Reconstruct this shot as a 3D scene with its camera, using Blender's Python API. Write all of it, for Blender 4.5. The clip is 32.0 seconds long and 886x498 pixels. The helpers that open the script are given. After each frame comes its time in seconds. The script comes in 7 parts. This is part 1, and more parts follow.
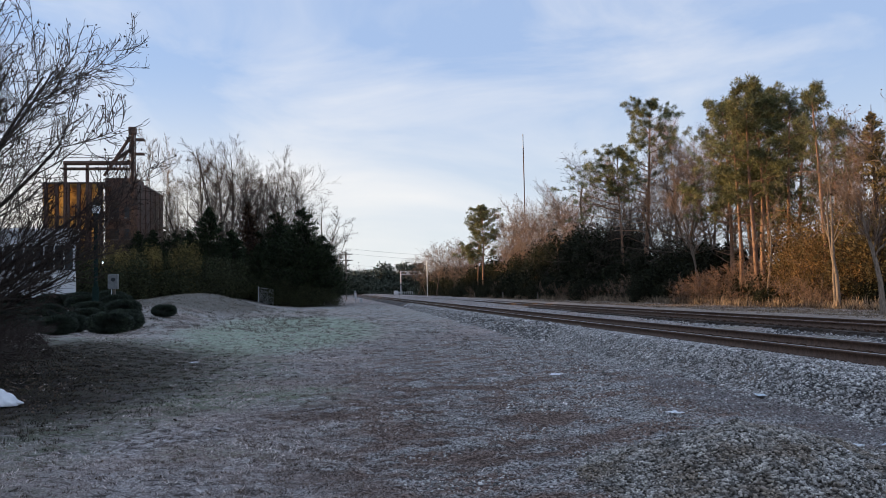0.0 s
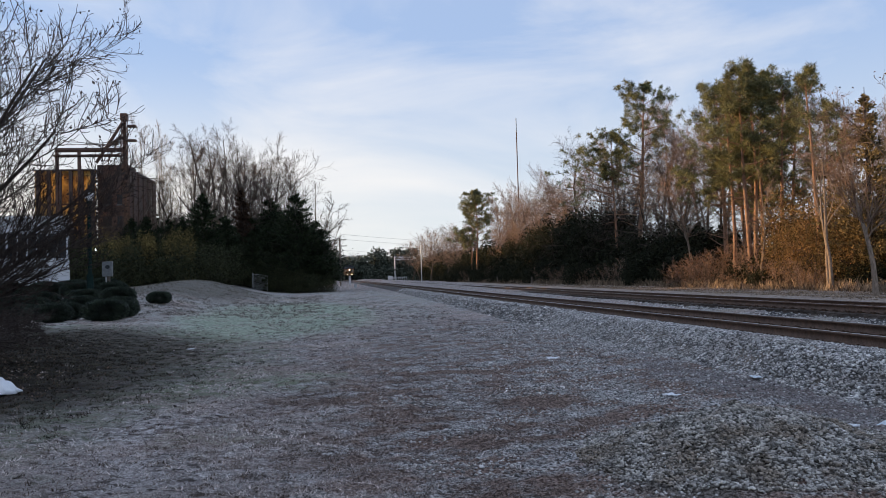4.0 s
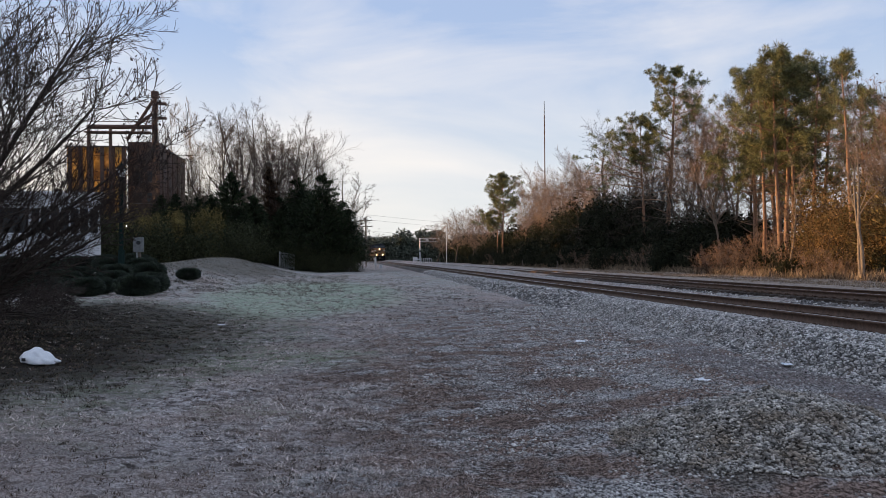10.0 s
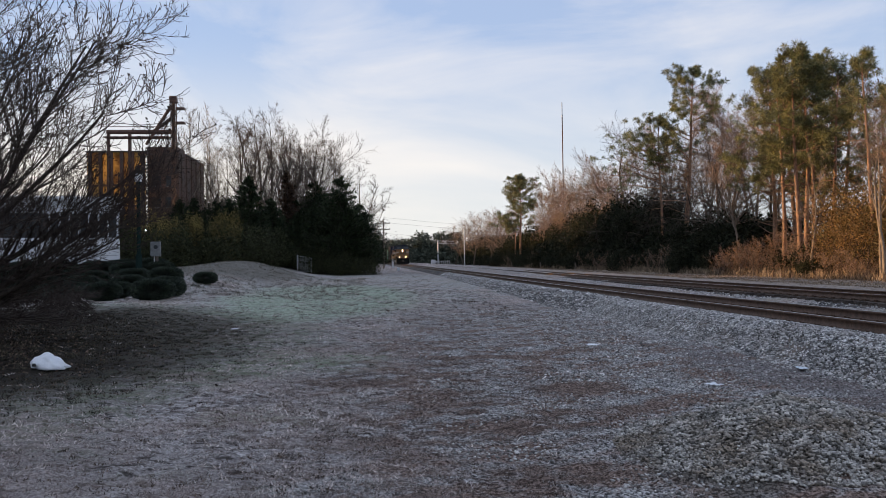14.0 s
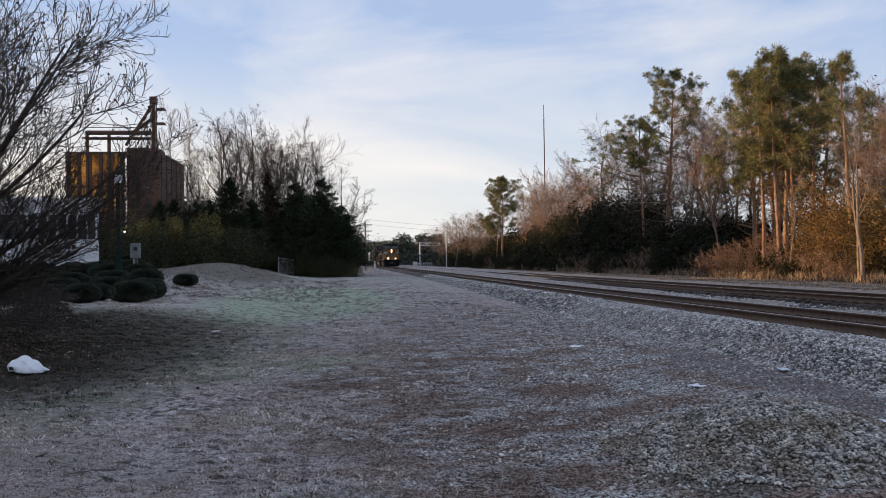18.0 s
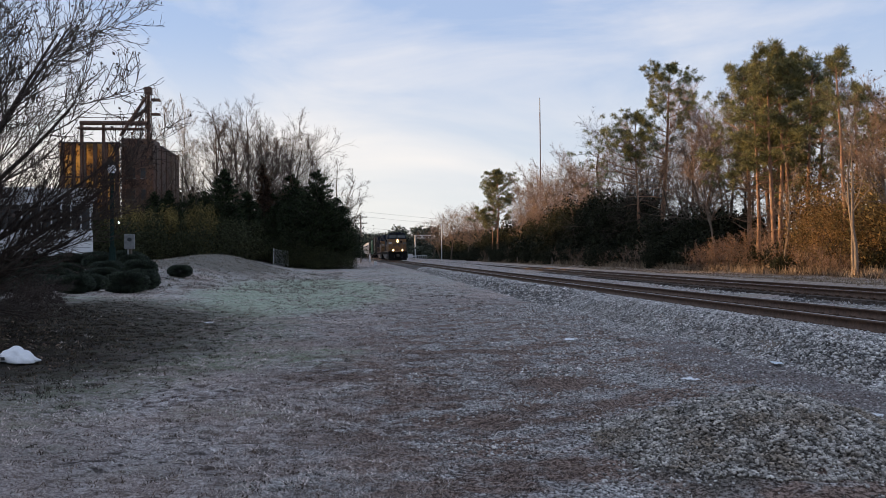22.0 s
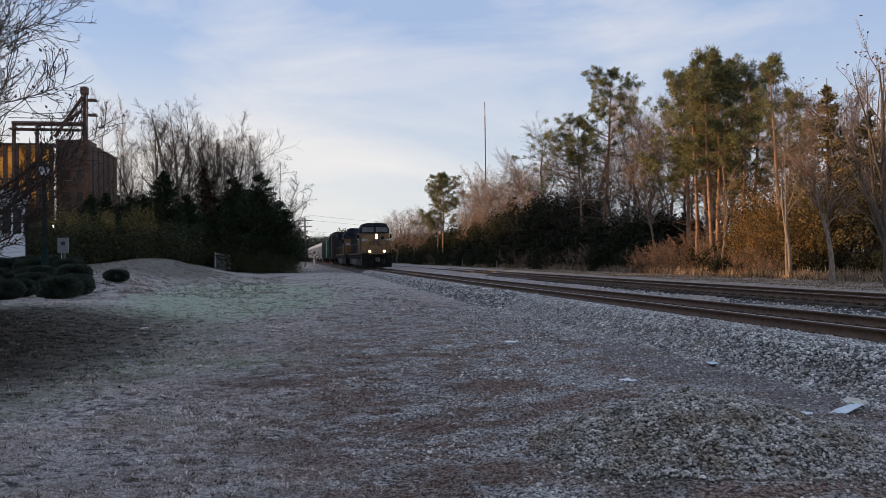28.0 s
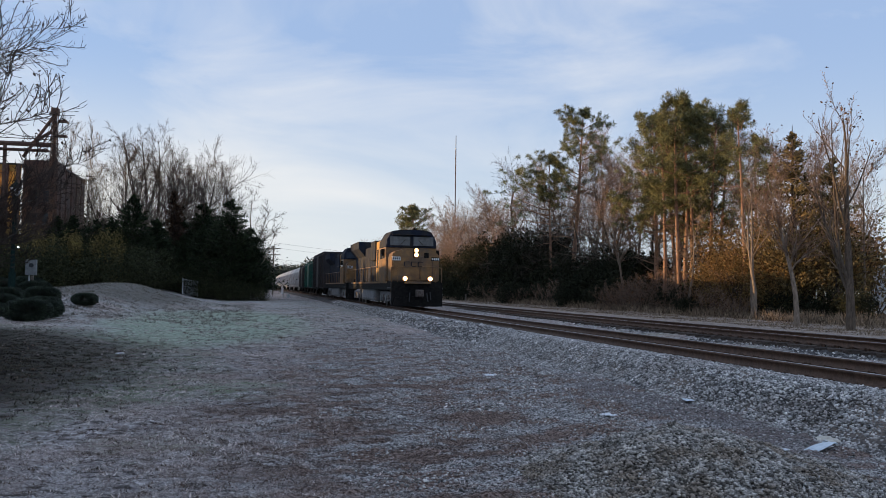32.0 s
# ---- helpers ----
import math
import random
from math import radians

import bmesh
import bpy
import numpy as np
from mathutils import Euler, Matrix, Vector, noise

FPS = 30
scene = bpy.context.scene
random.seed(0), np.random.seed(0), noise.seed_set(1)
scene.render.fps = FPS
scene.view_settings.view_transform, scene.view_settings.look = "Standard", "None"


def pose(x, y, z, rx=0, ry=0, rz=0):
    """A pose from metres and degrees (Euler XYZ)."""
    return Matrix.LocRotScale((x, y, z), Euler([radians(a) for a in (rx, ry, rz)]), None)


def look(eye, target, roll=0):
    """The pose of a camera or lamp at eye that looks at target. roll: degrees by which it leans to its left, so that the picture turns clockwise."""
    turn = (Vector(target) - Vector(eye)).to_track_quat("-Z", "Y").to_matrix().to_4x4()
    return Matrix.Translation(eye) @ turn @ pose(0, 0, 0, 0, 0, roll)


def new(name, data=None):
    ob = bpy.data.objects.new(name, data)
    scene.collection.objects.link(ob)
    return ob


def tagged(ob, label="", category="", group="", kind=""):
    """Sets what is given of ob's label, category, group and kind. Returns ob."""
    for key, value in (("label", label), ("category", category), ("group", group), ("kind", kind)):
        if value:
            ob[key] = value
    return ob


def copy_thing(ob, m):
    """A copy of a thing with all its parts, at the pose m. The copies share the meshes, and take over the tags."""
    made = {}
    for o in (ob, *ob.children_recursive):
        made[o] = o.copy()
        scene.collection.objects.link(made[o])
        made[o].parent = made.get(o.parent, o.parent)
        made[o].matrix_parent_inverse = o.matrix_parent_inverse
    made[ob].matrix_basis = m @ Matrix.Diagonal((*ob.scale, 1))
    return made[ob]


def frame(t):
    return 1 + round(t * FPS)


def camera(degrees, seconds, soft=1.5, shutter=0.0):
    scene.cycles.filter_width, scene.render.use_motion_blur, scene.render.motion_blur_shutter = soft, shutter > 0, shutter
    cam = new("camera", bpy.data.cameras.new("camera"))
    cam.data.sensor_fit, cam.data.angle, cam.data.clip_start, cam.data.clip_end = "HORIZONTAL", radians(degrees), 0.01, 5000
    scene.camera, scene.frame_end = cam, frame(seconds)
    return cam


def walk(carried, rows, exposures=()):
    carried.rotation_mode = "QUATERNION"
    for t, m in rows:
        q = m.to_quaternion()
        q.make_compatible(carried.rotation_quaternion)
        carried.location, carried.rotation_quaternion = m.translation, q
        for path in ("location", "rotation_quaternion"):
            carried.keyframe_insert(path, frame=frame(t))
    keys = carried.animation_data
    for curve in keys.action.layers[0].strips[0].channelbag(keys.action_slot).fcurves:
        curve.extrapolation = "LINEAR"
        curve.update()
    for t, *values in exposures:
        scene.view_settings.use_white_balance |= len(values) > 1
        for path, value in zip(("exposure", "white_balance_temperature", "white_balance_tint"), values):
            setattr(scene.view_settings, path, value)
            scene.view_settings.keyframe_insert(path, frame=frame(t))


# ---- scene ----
cam = camera(56.6, 32.0, 0.85)
PATH = [
    (0, (0.095, 0.178, 1.694), (0.343, 2.16, 1.802), -1.2),
    (0.5, (0.037, 0.178, 1.7), (0.268, 2.162, 1.801), -1.5),
    (1, (0.093, 0.192, 1.706), (0.32, 2.178, 1.783), -1.8),
    (1.5, (0.192, 0.232, 1.704), (0.42, 2.217, 1.789), -1.6),
    (2, (0.226, 0.26, 1.708), (0.447, 2.245, 1.81), -1.8),
    (2.5, (0.161, 0.228, 1.698), (0.393, 2.212, 1.788), -1.8),
    (3, (0.06, 0.182, 1.705), (0.315, 2.164, 1.783), -1.9),
    (3.5, (0.038, 0.151, 1.701), (0.3, 2.132, 1.772), -1.6),
    (5.5, (-0.017, 0.149, 1.689), (0.241, 2.131, 1.76), -1.9),
    (6, (-0.085, 0.094, 1.681), (0.153, 2.079, 1.758), -1.8),
    (6.5, (-0.088, 0.113, 1.674), (0.133, 2.099, 1.759), -1.8),
    (7, (-0.079, 0.099, 1.669), (0.136, 2.085, 1.751), -2.0),
    (7.5, (-0.068, 0.103, 1.676), (0.142, 2.091, 1.737), -2.1),
    (8, (-0.078, 0.112, 1.669), (0.12, 2.102, 1.696), -1.3),
    (8.5, (-0.084, 0.118, 1.67), (0.103, 2.11, 1.685), -0.8),
    (9, (-0.091, 0.112, 1.668), (0.1, 2.103, 1.688), -0.3),
    (9.5, (-0.094, 0.111, 1.667), (0.102, 2.101, 1.693), -0.2),
    (10, (-0.081, 0.106, 1.676), (0.121, 2.096, 1.705), -0.5),
    (10.5, (-0.025, 0.158, 1.696), (0.18, 2.146, 1.745), -0.3),
    (11, (0.096, 0.211, 1.707), (0.29, 2.2, 1.774), -0.3),
    (11.5, (0.152, 0.218, 1.701), (0.349, 2.207, 1.772), -0.2),
    (12, (0.024, 0.198, 1.694), (0.202, 2.189, 1.741), -0.5),
    (12.5, (-0.037, 0.147, 1.693), (0.113, 2.141, 1.735), -0.6),
    (13, (0.011, 0.167, 1.69), (0.153, 2.161, 1.733), -0.8),
    (13.5, (0.092, 0.201, 1.693), (0.226, 2.196, 1.731), -1.0),
    (14, (0.092, 0.194, 1.695), (0.249, 2.188, 1.73), -0.8),
    (14.5, (0.019, 0.183, 1.69), (0.226, 2.172, 1.722), -1.2),
    (16.5, (0.059, 0.222, 1.701), (0.269, 2.21, 1.757), -0.7),
    (17, (0.076, 0.245, 1.695), (0.286, 2.233, 1.744), -0.6),
    (17.5, (0.06, 0.226, 1.698), (0.262, 2.215, 1.739), -0.8),
    (18, (0.07, 0.238, 1.694), (0.271, 2.228, 1.733), -0.8),
    (18.5, (0.07, 0.255, 1.694), (0.267, 2.245, 1.726), -0.6),
    (19, (0.064, 0.253, 1.694), (0.258, 2.244, 1.719), -0.7),
    (19.5, (0.072, 0.269, 1.696), (0.265, 2.259, 1.725), -0.8),
    (20, (0.072, 0.234, 1.699), (0.258, 2.225, 1.738), -1.1),
    (20.5, (0.073, 0.222, 1.703), (0.256, 2.213, 1.743), -1.2),
    (21, (0.076, 0.229, 1.698), (0.247, 2.222, 1.725), -0.6),
    (21.5, (0.077, 0.26, 1.691), (0.26, 2.252, 1.713), -0.1),
    (22, (0.093, 0.276, 1.685), (0.305, 2.265, 1.706), -0.5),
    (22.5, (0.108, 0.29, 1.684), (0.34, 2.276, 1.711), -0.6),
    (23, (0.096, 0.285, 1.691), (0.332, 2.271, 1.718), -0.6),
    (23.5, (0.096, 0.293, 1.689), (0.329, 2.279, 1.719), -0.5),
    (24, (0.12, 0.335, 1.686), (0.354, 2.321, 1.715), -0.6),
    (24.5, (0.152, 0.359, 1.676), (0.396, 2.343, 1.696), -0.8),
    (25, (0.173, 0.396, 1.67), (0.438, 2.379, 1.672), -0.7),
    (25.5, (0.169, 0.402, 1.674), (0.454, 2.381, 1.667), -0.7),
    (27.5, (0.198, 0.377, 1.673), (0.528, 2.35, 1.694), -0.8),
    (28, (0.205, 0.375, 1.672), (0.547, 2.345, 1.7), -0.7),
    (28.5, (0.219, 0.393, 1.676), (0.569, 2.362, 1.712), -0.8),
    (29, (0.208, 0.361, 1.676), (0.561, 2.329, 1.721), -0.7),
    (29.5, (0.205, 0.359, 1.681), (0.561, 2.326, 1.733), -0.4),
    (30, (0.208, 0.346, 1.684), (0.569, 2.312, 1.747), -0.3),
    (30.5, (0.169, 0.3, 1.697), (0.53, 2.266, 1.776), 0.9),
    (31, (-0.037, 0.248, 1.686), (0.36, 2.205, 1.79), 1.5),
    (31.5, (-0.208, 0.215, 1.675), (0.228, 2.163, 1.792), 1.0),
    (32, (-0.145, 0.149, 1.687), (0.274, 2.101, 1.793), 0.8),
]
walk(cam, [(t, look(eye, target, roll)) for t, eye, target, roll in PATH],
     [(0, 0.77, 6130, 8), (5, 0.79, 6250, 9), (9, 0.80, 6480, 10), (24, 0.79, 6420, 10), (26.5, 0.75, 6380, 10), (29, 0.66, 6330, 9), (32, 0.68, 6050, 7)])

# ---- light ----
SUN_AZ = radians(-68.0)     # bearing of the sun, from the track's direction towards the left
SUN_EL = radians(7.2)
sun_way = Vector((math.sin(SUN_AZ) * math.cos(SUN_EL), math.cos(SUN_AZ) * math.cos(SUN_EL), math.sin(SUN_EL)))
sun = new("sun", bpy.data.lights.new("sun", "SUN"))
sun.data.energy, sun.data.angle, sun.data.color = 5.0, radians(0.6), (1.0, 0.60, 0.28)
sun.matrix_world = look(sun_way * 100, (0, 0, 0))

world = bpy.data.worlds.new("sky")
scene.world = world
world.use_nodes = True
wt = world.node_tree
wt.nodes.clear()
w_out = wt.nodes.new("ShaderNodeOutputWorld")
w_bg = wt.nodes.new("ShaderNodeBackground")
w_sky = wt.nodes.new("ShaderNodeTexSky")
w_sky.sky_type, w_sky.sun_disc = "NISHITA", False
w_sky.sun_elevation, w_sky.sun_rotation = SUN_EL, SUN_AZ
w_sky.air_density, w_sky.dust_density, w_sky.ozone_density = 1.0, 0.4, 4.0


def sky_node(kind, **values):
    n = wt.nodes.new(kind)
    for key, value in values.items():
        n.inputs[key].default_value = value
    return n


# thin high veil, paler towards the horizon, with wind-drawn streaks
w_co = wt.nodes.new("ShaderNodeTexCoord")
w_map = sky_node("ShaderNodeMapping", Scale=(1.2, 0.9, 3.6), Rotation=(0.0, radians(12), radians(20)))
w_noise = sky_node("ShaderNodeTexNoise", Scale=2.1, Detail=7.0, Roughness=0.55, Distortion=0.6)
w_ramp = wt.nodes.new("ShaderNodeValToRGB")
w_ramp.color_ramp.elements[0].position, w_ramp.color_ramp.elements[0].color = 0.45, (0, 0, 0, 1)
w_ramp.color_ramp.elements[1].position, w_ramp.color_ramp.elements[1].color = 0.80, (0.8, 0.8, 0.8, 1)
w_veil = wt.nodes.new("ShaderNodeMixRGB")
w_veil.inputs[0].default_value, w_veil.inputs[2].default_value = 0.72, (3.2, 3.92, 5.45, 1)
w_sep = wt.nodes.new("ShaderNodeSeparateXYZ")
w_low = wt.nodes.new("ShaderNodeMapRange")
w_low.interpolation_type = "SMOOTHSTEP"
for key, value in (("From Min", 0.30), ("From Max", 0.0), ("To Min", 0.0), ("To Max", 0.8)):
    w_low.inputs[key].default_value = value
w_pale = wt.nodes.new("ShaderNodeMixRGB")
w_pale.inputs[2].default_value = (4.95, 5.03, 4.85, 1)
w_mix = wt.nodes.new("ShaderNodeMixRGB")
w_mix.inputs[2].default_value = (5.95, 5.6, 5.3, 1)
wt.links.new(w_co.outputs["Generated"], w_map.inputs["Vector"])
wt.links.new(w_co.outputs["Generated"], w_sep.inputs[0])
wt.links.new(w_sep.outputs["Z"], w_low.inputs["Value"])
wt.links.new(w_map.outputs[0], w_noise.inputs["Vector"])
wt.links.new(w_noise.outputs["Fac"], w_ramp.inputs["Fac"])
wt.links.new(w_sky.outputs[0], w_veil.inputs[1])
wt.links.new(w_veil.outputs[0], w_pale.inputs[1])
wt.links.new(w_low.outputs[0], w_pale.inputs[0])
wt.links.new(w_ramp.outputs["Color"], w_mix.inputs[0])
wt.links.new(w_pale.outputs[0], w_mix.inputs[1])
# warm glow of the low sun's side
w_dot = wt.nodes.new("ShaderNodeVectorMath")
w_dot.operation = "DOT_PRODUCT"
w_dot.inputs[1].default_value = (-0.927, 0.375, 0.0)
w_near = wt.nodes.new("ShaderNodeMapRange")
w_near.interpolation_type = "SMOOTHSTEP"
for key, value in (("From Min", 0.10), ("From Max", 0.80), ("To Min", 0.0), ("To Max", 0.62)):
    w_near.inputs[key].default_value = value
w_fall = wt.nodes.new("ShaderNodeMapRange")
w_fall.interpolation_type = "SMOOTHSTEP"
for key, value in (("From Min", 0.27), ("From Max", 0.05), ("To Min", 0.0), ("To Max", 1.0)):
    w_fall.inputs[key].default_value = value
w_both = wt.nodes.new("ShaderNodeMath")
w_both.operation = "MULTIPLY"
w_warm = wt.nodes.new("ShaderNodeMixRGB")
w_warm.inputs[2].default_value = (7.4, 6.4, 5.2, 1)
wt.links.new(w_co.outputs["Generated"], w_dot.inputs[0])
wt.links.new(w_dot.outputs["Value"], w_near.inputs["Value"])
wt.links.new(w_sep.outputs["Z"], w_fall.inputs["Value"])
wt.links.new(w_near.outputs[0], w_both.inputs[0])
wt.links.new(w_fall.outputs[0], w_both.inputs[1])
wt.links.new(w_both.outputs[0], w_warm.inputs[0])
wt.links.new(w_mix.outputs[0], w_warm.inputs[1])
wt.links.new(w_warm.outputs[0], w_bg.inputs["Color"])
w_bg.inputs["Strength"].default_value = 0.1
wt.links.new(w_bg.outputs[0], w_out.inputs["Surface"])


# ---- materials ----
def leafy(m, amount):
    """Lets light through the leaves of a material."""
    nt = m.node_tree
    b = nt.nodes["Principled BSDF"]
    out = nt.nodes["Material Output"]
    t = nt.nodes.new("ShaderNodeBsdfTranslucent")
    for link in b.inputs["Base Color"].links:
        nt.links.new(link.from_socket, t.inputs["Color"])
    mx = nt.nodes.new("ShaderNodeMixShader")
    mx.inputs[0].default_value = amount
    nt.links.new(b.outputs[0], mx.inputs[1])
    nt.links.new(t.outputs[0], mx.inputs[2])
    nt.links.new(mx.outputs[0], out.inputs["Surface"])
    return m


def material(name, dark, light, scale=6.0, rough=0.8, metal=0.0, bump=0.0, fine=0.0, third=None, third_scale=0.6,
             island=False, per_object=0.0, stretch=(1, 1, 1), spread=(0.35, 0.65), emit=None, power=0.0):
    """Two colours by noise, a third by larger noise, fine relief, and a shift by piece."""
    m = bpy.data.materials.new(name)
    m.use_nodes = True
    nt = m.node_tree
    b = nt.nodes["Principled BSDF"]
    b.inputs["Roughness"].default_value, b.inputs["Metallic"].default_value = rough, metal
    if rough >= 0.8:
        b.inputs["Specular IOR Level"].default_value = 0.12
    co = nt.nodes.new("ShaderNodeTexCoord")
    mp = nt.nodes.new("ShaderNodeMapping")
    mp.inputs["Scale"].default_value = stretch
    nt.links.new(co.outputs["Object"], mp.inputs["Vector"])
    n1 = nt.nodes.new("ShaderNodeTexNoise")
    n1.inputs["Scale"].default_value, n1.inputs["Detail"].default_value, n1.inputs["Roughness"].default_value = scale, 6, 0.65
    nt.links.new(mp.outputs[0], n1.inputs["Vector"])
    ramp = nt.nodes.new("ShaderNodeValToRGB")
    ramp.color_ramp.elements[0].position, ramp.color_ramp.elements[0].color = spread[0], (*dark, 1)
    ramp.color_ramp.elements[1].position, ramp.color_ramp.elements[1].color = spread[1], (*light, 1)
    nt.links.new(n1.outputs["Fac"], ramp.inputs["Fac"])
    colour = ramp.outputs["Color"]
    if third:
        n2 = nt.nodes.new("ShaderNodeTexNoise")
        n2.inputs["Scale"].default_value, n2.inputs["Detail"].default_value = third_scale, 5
        nt.links.new(co.outputs["Object"], n2.inputs["Vector"])
        r2 = nt.nodes.new("ShaderNodeValToRGB")
        r2.color_ramp.elements[0].position, r2.color_ramp.elements[1].position = 0.45, 0.62
        nt.links.new(n2.outputs["Fac"], r2.inputs["Fac"])
        mx = nt.nodes.new("ShaderNodeMixRGB")
        mx.inputs[2].default_value = (*third, 1)
        nt.links.new(r2.outputs["Color"], mx.inputs[0])
        nt.links.new(colour, mx.inputs[1])
        colour = mx.outputs[0]
    if island or per_object:
        src = nt.nodes.new("ShaderNodeNewGeometry").outputs["Random Per Island"] if island else nt.nodes.new("ShaderNodeObjectInfo").outputs["Random"]
        amount = 1.25 if island else per_object
        mr = nt.nodes.new("ShaderNodeMapRange")
        mr.inputs["To Min"].default_value, mr.inputs["To Max"].default_value = 1 - amount * 0.6, 1 + amount * 0.6
        nt.links.new(src, mr.inputs["Value"])
        hs = nt.nodes.new("ShaderNodeHueSaturation")
        nt.links.new(mr.outputs[0], hs.inputs["Value"])
        nt.links.new(colour, hs.inputs["Color"])
        colour = hs.outputs[0]
    nt.links.new(colour, b.inputs["Base Color"])
    if bump:
        n3 = nt.nodes.new("ShaderNodeTexNoise")
        n3.inputs["Scale"].default_value, n3.inputs["Detail"].default_value = fine or scale * 4, 8
        nt.links.new(mp.outputs[0], n3.inputs["Vector"])
        bp = nt.nodes.new("ShaderNodeBump")
        bp.inputs["Strength"].default_value, bp.inputs["Distance"].default_value = bump, 0.05
        nt.links.new(n3.outputs["Fac"], bp.inputs["Height"])
        nt.links.new(bp.outputs[0], b.inputs["Normal"])
    if emit:
        b.inputs["Emission Color"].default_value, b.inputs["Emission Strength"].default_value = (*emit, 1), power
    return m


M = {}
M["bark_pine"] = material("bark_pine", (0.15, 0.09, 0.06), (0.36, 0.22, 0.15), 5, 0.9, bump=0.5, stretch=(3, 3, 0.7))
M["bark_bare"] = material("bark_bare", (0.11, 0.088, 0.07), (0.26, 0.205, 0.16), 5, 0.9, bump=0.4, stretch=(3, 3, 0.8), per_object=0.4)
M["bark_dark"] = material("bark_dark", (0.035, 0.028, 0.024), (0.085, 0.07, 0.06), 6, 0.9, bump=0.4, stretch=(3, 3, 0.8))
M["bark_brown"] = material("bark_brown", (0.06, 0.047, 0.038), (0.15, 0.118, 0.09), 5, 0.9, bump=0.4, stretch=(3, 3, 0.8))
M["bark_pale"] = material("bark_pale", (0.20, 0.17, 0.14), (0.40, 0.34, 0.28), 5, 0.9, bump=0.3, stretch=(3, 3, 0.8))
M["twig_bare"] = material("twig_bare", (0.13, 0.10, 0.075), (0.28, 0.215, 0.16), 2, 0.9, per_object=0.5)
M["twig_rust"] = material("twig_rust", (0.145, 0.104, 0.08), (0.31, 0.218, 0.165), 2, 0.9, per_object=0.4)
M["twig_grey"] = material("twig_grey", (0.06, 0.046, 0.038), (0.135, 0.104, 0.087), 2, 0.9, per_object=0.4)
M["twig_brown"] = material("twig_brown", (0.045, 0.032, 0.025), (0.10, 0.07, 0.052), 2, 0.9, per_object=0.4)
M["twig_dark"] = material("twig_dark", (0.04, 0.03, 0.026), (0.09, 0.07, 0.06), 3, 0.9)
M["needle"] = leafy(material("needle", (0.07, 0.082, 0.036), (0.21, 0.20, 0.075), 0.8, 0.6, island=True), 0.3)
M["cedar"] = material("cedar", (0.012, 0.019, 0.010), (0.036, 0.047, 0.022), 0.9, 0.8, island=True)
M["cedar_rust"] = material("cedar_rust", (0.03, 0.019, 0.013), (0.075, 0.045, 0.03), 0.9, 0.8, island=True)
M["spruce_brown"] = leafy(material("spruce_brown", (0.08, 0.068, 0.032), (0.21, 0.155, 0.07), 0.9, 0.8, island=True), 0.25)
# far foliage, paled and greyed to hold the aerial haze in its colour
M["far_green_hazed"] = material("far_green_hazed", (0.055, 0.065, 0.05), (0.11, 0.12, 0.09), 0.3, 0.9, island=True)
M["far_brown_hazed"] = material("far_brown_hazed", (0.10, 0.09, 0.085), (0.18, 0.16, 0.15), 0.3, 0.9, island=True)
M["vine"] = leafy(material("vine", (0.085, 0.058, 0.026), (0.28, 0.17, 0.068), 0.9, 0.85, island=True, third=(0.10, 0.095, 0.042), third_scale=0.55), 0.3)
M["bank_shrub"] = material("bank_shrub", (0.022, 0.027, 0.014), (0.066, 0.068, 0.033), 0.9, 0.8, island=True)
M["shrub"] = leafy(material("shrub", (0.014, 0.018, 0.011), (0.042, 0.044, 0.026), 0.8, 0.8, island=True), 0.3)
# yellow colour stands in for low sun on the shrub tops
M["shrub_sunlit_tint"] = leafy(material("shrub_sunlit_tint", (0.09, 0.076, 0.03), (0.29, 0.22, 0.08), 0.8, 0.8, island=True), 0.4)
M["hedge"] = material("hedge", (0.014, 0.022, 0.016), (0.048, 0.064, 0.04), 2.0, 0.75, island=True)
M["dead_leaf"] = leafy(material("dead_leaf", (0.075, 0.04, 0.023), (0.20, 0.11, 0.055), 1.5, 0.85, island=True), 0.3)
M["straw"] = material("straw", (0.13, 0.095, 0.065), (0.32, 0.245, 0.17), 1.5, 0.9, island=True)
M["mound_grass"] = material("mound_grass", (0.09, 0.08, 0.062), (0.31, 0.28, 0.24), 0.7, 0.9, island=True)
M["frost_grass"] = material("frost_grass", (0.21, 0.166, 0.148), (0.66, 0.585, 0.545), 0.7, 0.85, island=True)
M["stone"] = material("stone", (0.19, 0.182, 0.174), (0.70, 0.675, 0.65), 6, 0.85, bump=0.3, fine=60, island=True, third=(0.36, 0.335, 0.315), third_scale=1.7)
M["stone_brown"] = material("stone_brown", (0.17, 0.157, 0.142), (0.55, 0.515, 0.47), 8, 0.85, bump=0.3, fine=80, island=True, third=(0.25, 0.21, 0.17), third_scale=2.5)
# grass with the shade by the near tree already in its colour
M["shade_grass"] = material("shade_grass", (0.010, 0.009, 0.006), (0.085, 0.074, 0.052), 1.5, 0.9, island=True)
M["turf"] = material("turf", (0.04, 0.029, 0.022), (0.18, 0.13, 0.10), 1.2, 0.9, island=True)
M["rail"] = material("rail", (0.075, 0.045, 0.03), (0.15, 0.09, 0.06), 9, 0.7, 0.35, bump=0.2)
M["rail_top"] = material("rail_top", (0.30, 0.28, 0.27), (0.45, 0.43, 0.42), 9, 0.35, 0.9)
M["tie"] = material("tie", (0.045, 0.036, 0.03), (0.13, 0.105, 0.09), 5, 0.9, bump=0.5, stretch=(1, 6, 6), per_object=0.6)
M["plate"] = material("plate", (0.06, 0.035, 0.022), (0.12, 0.07, 0.045), 20, 0.75, 0.4)


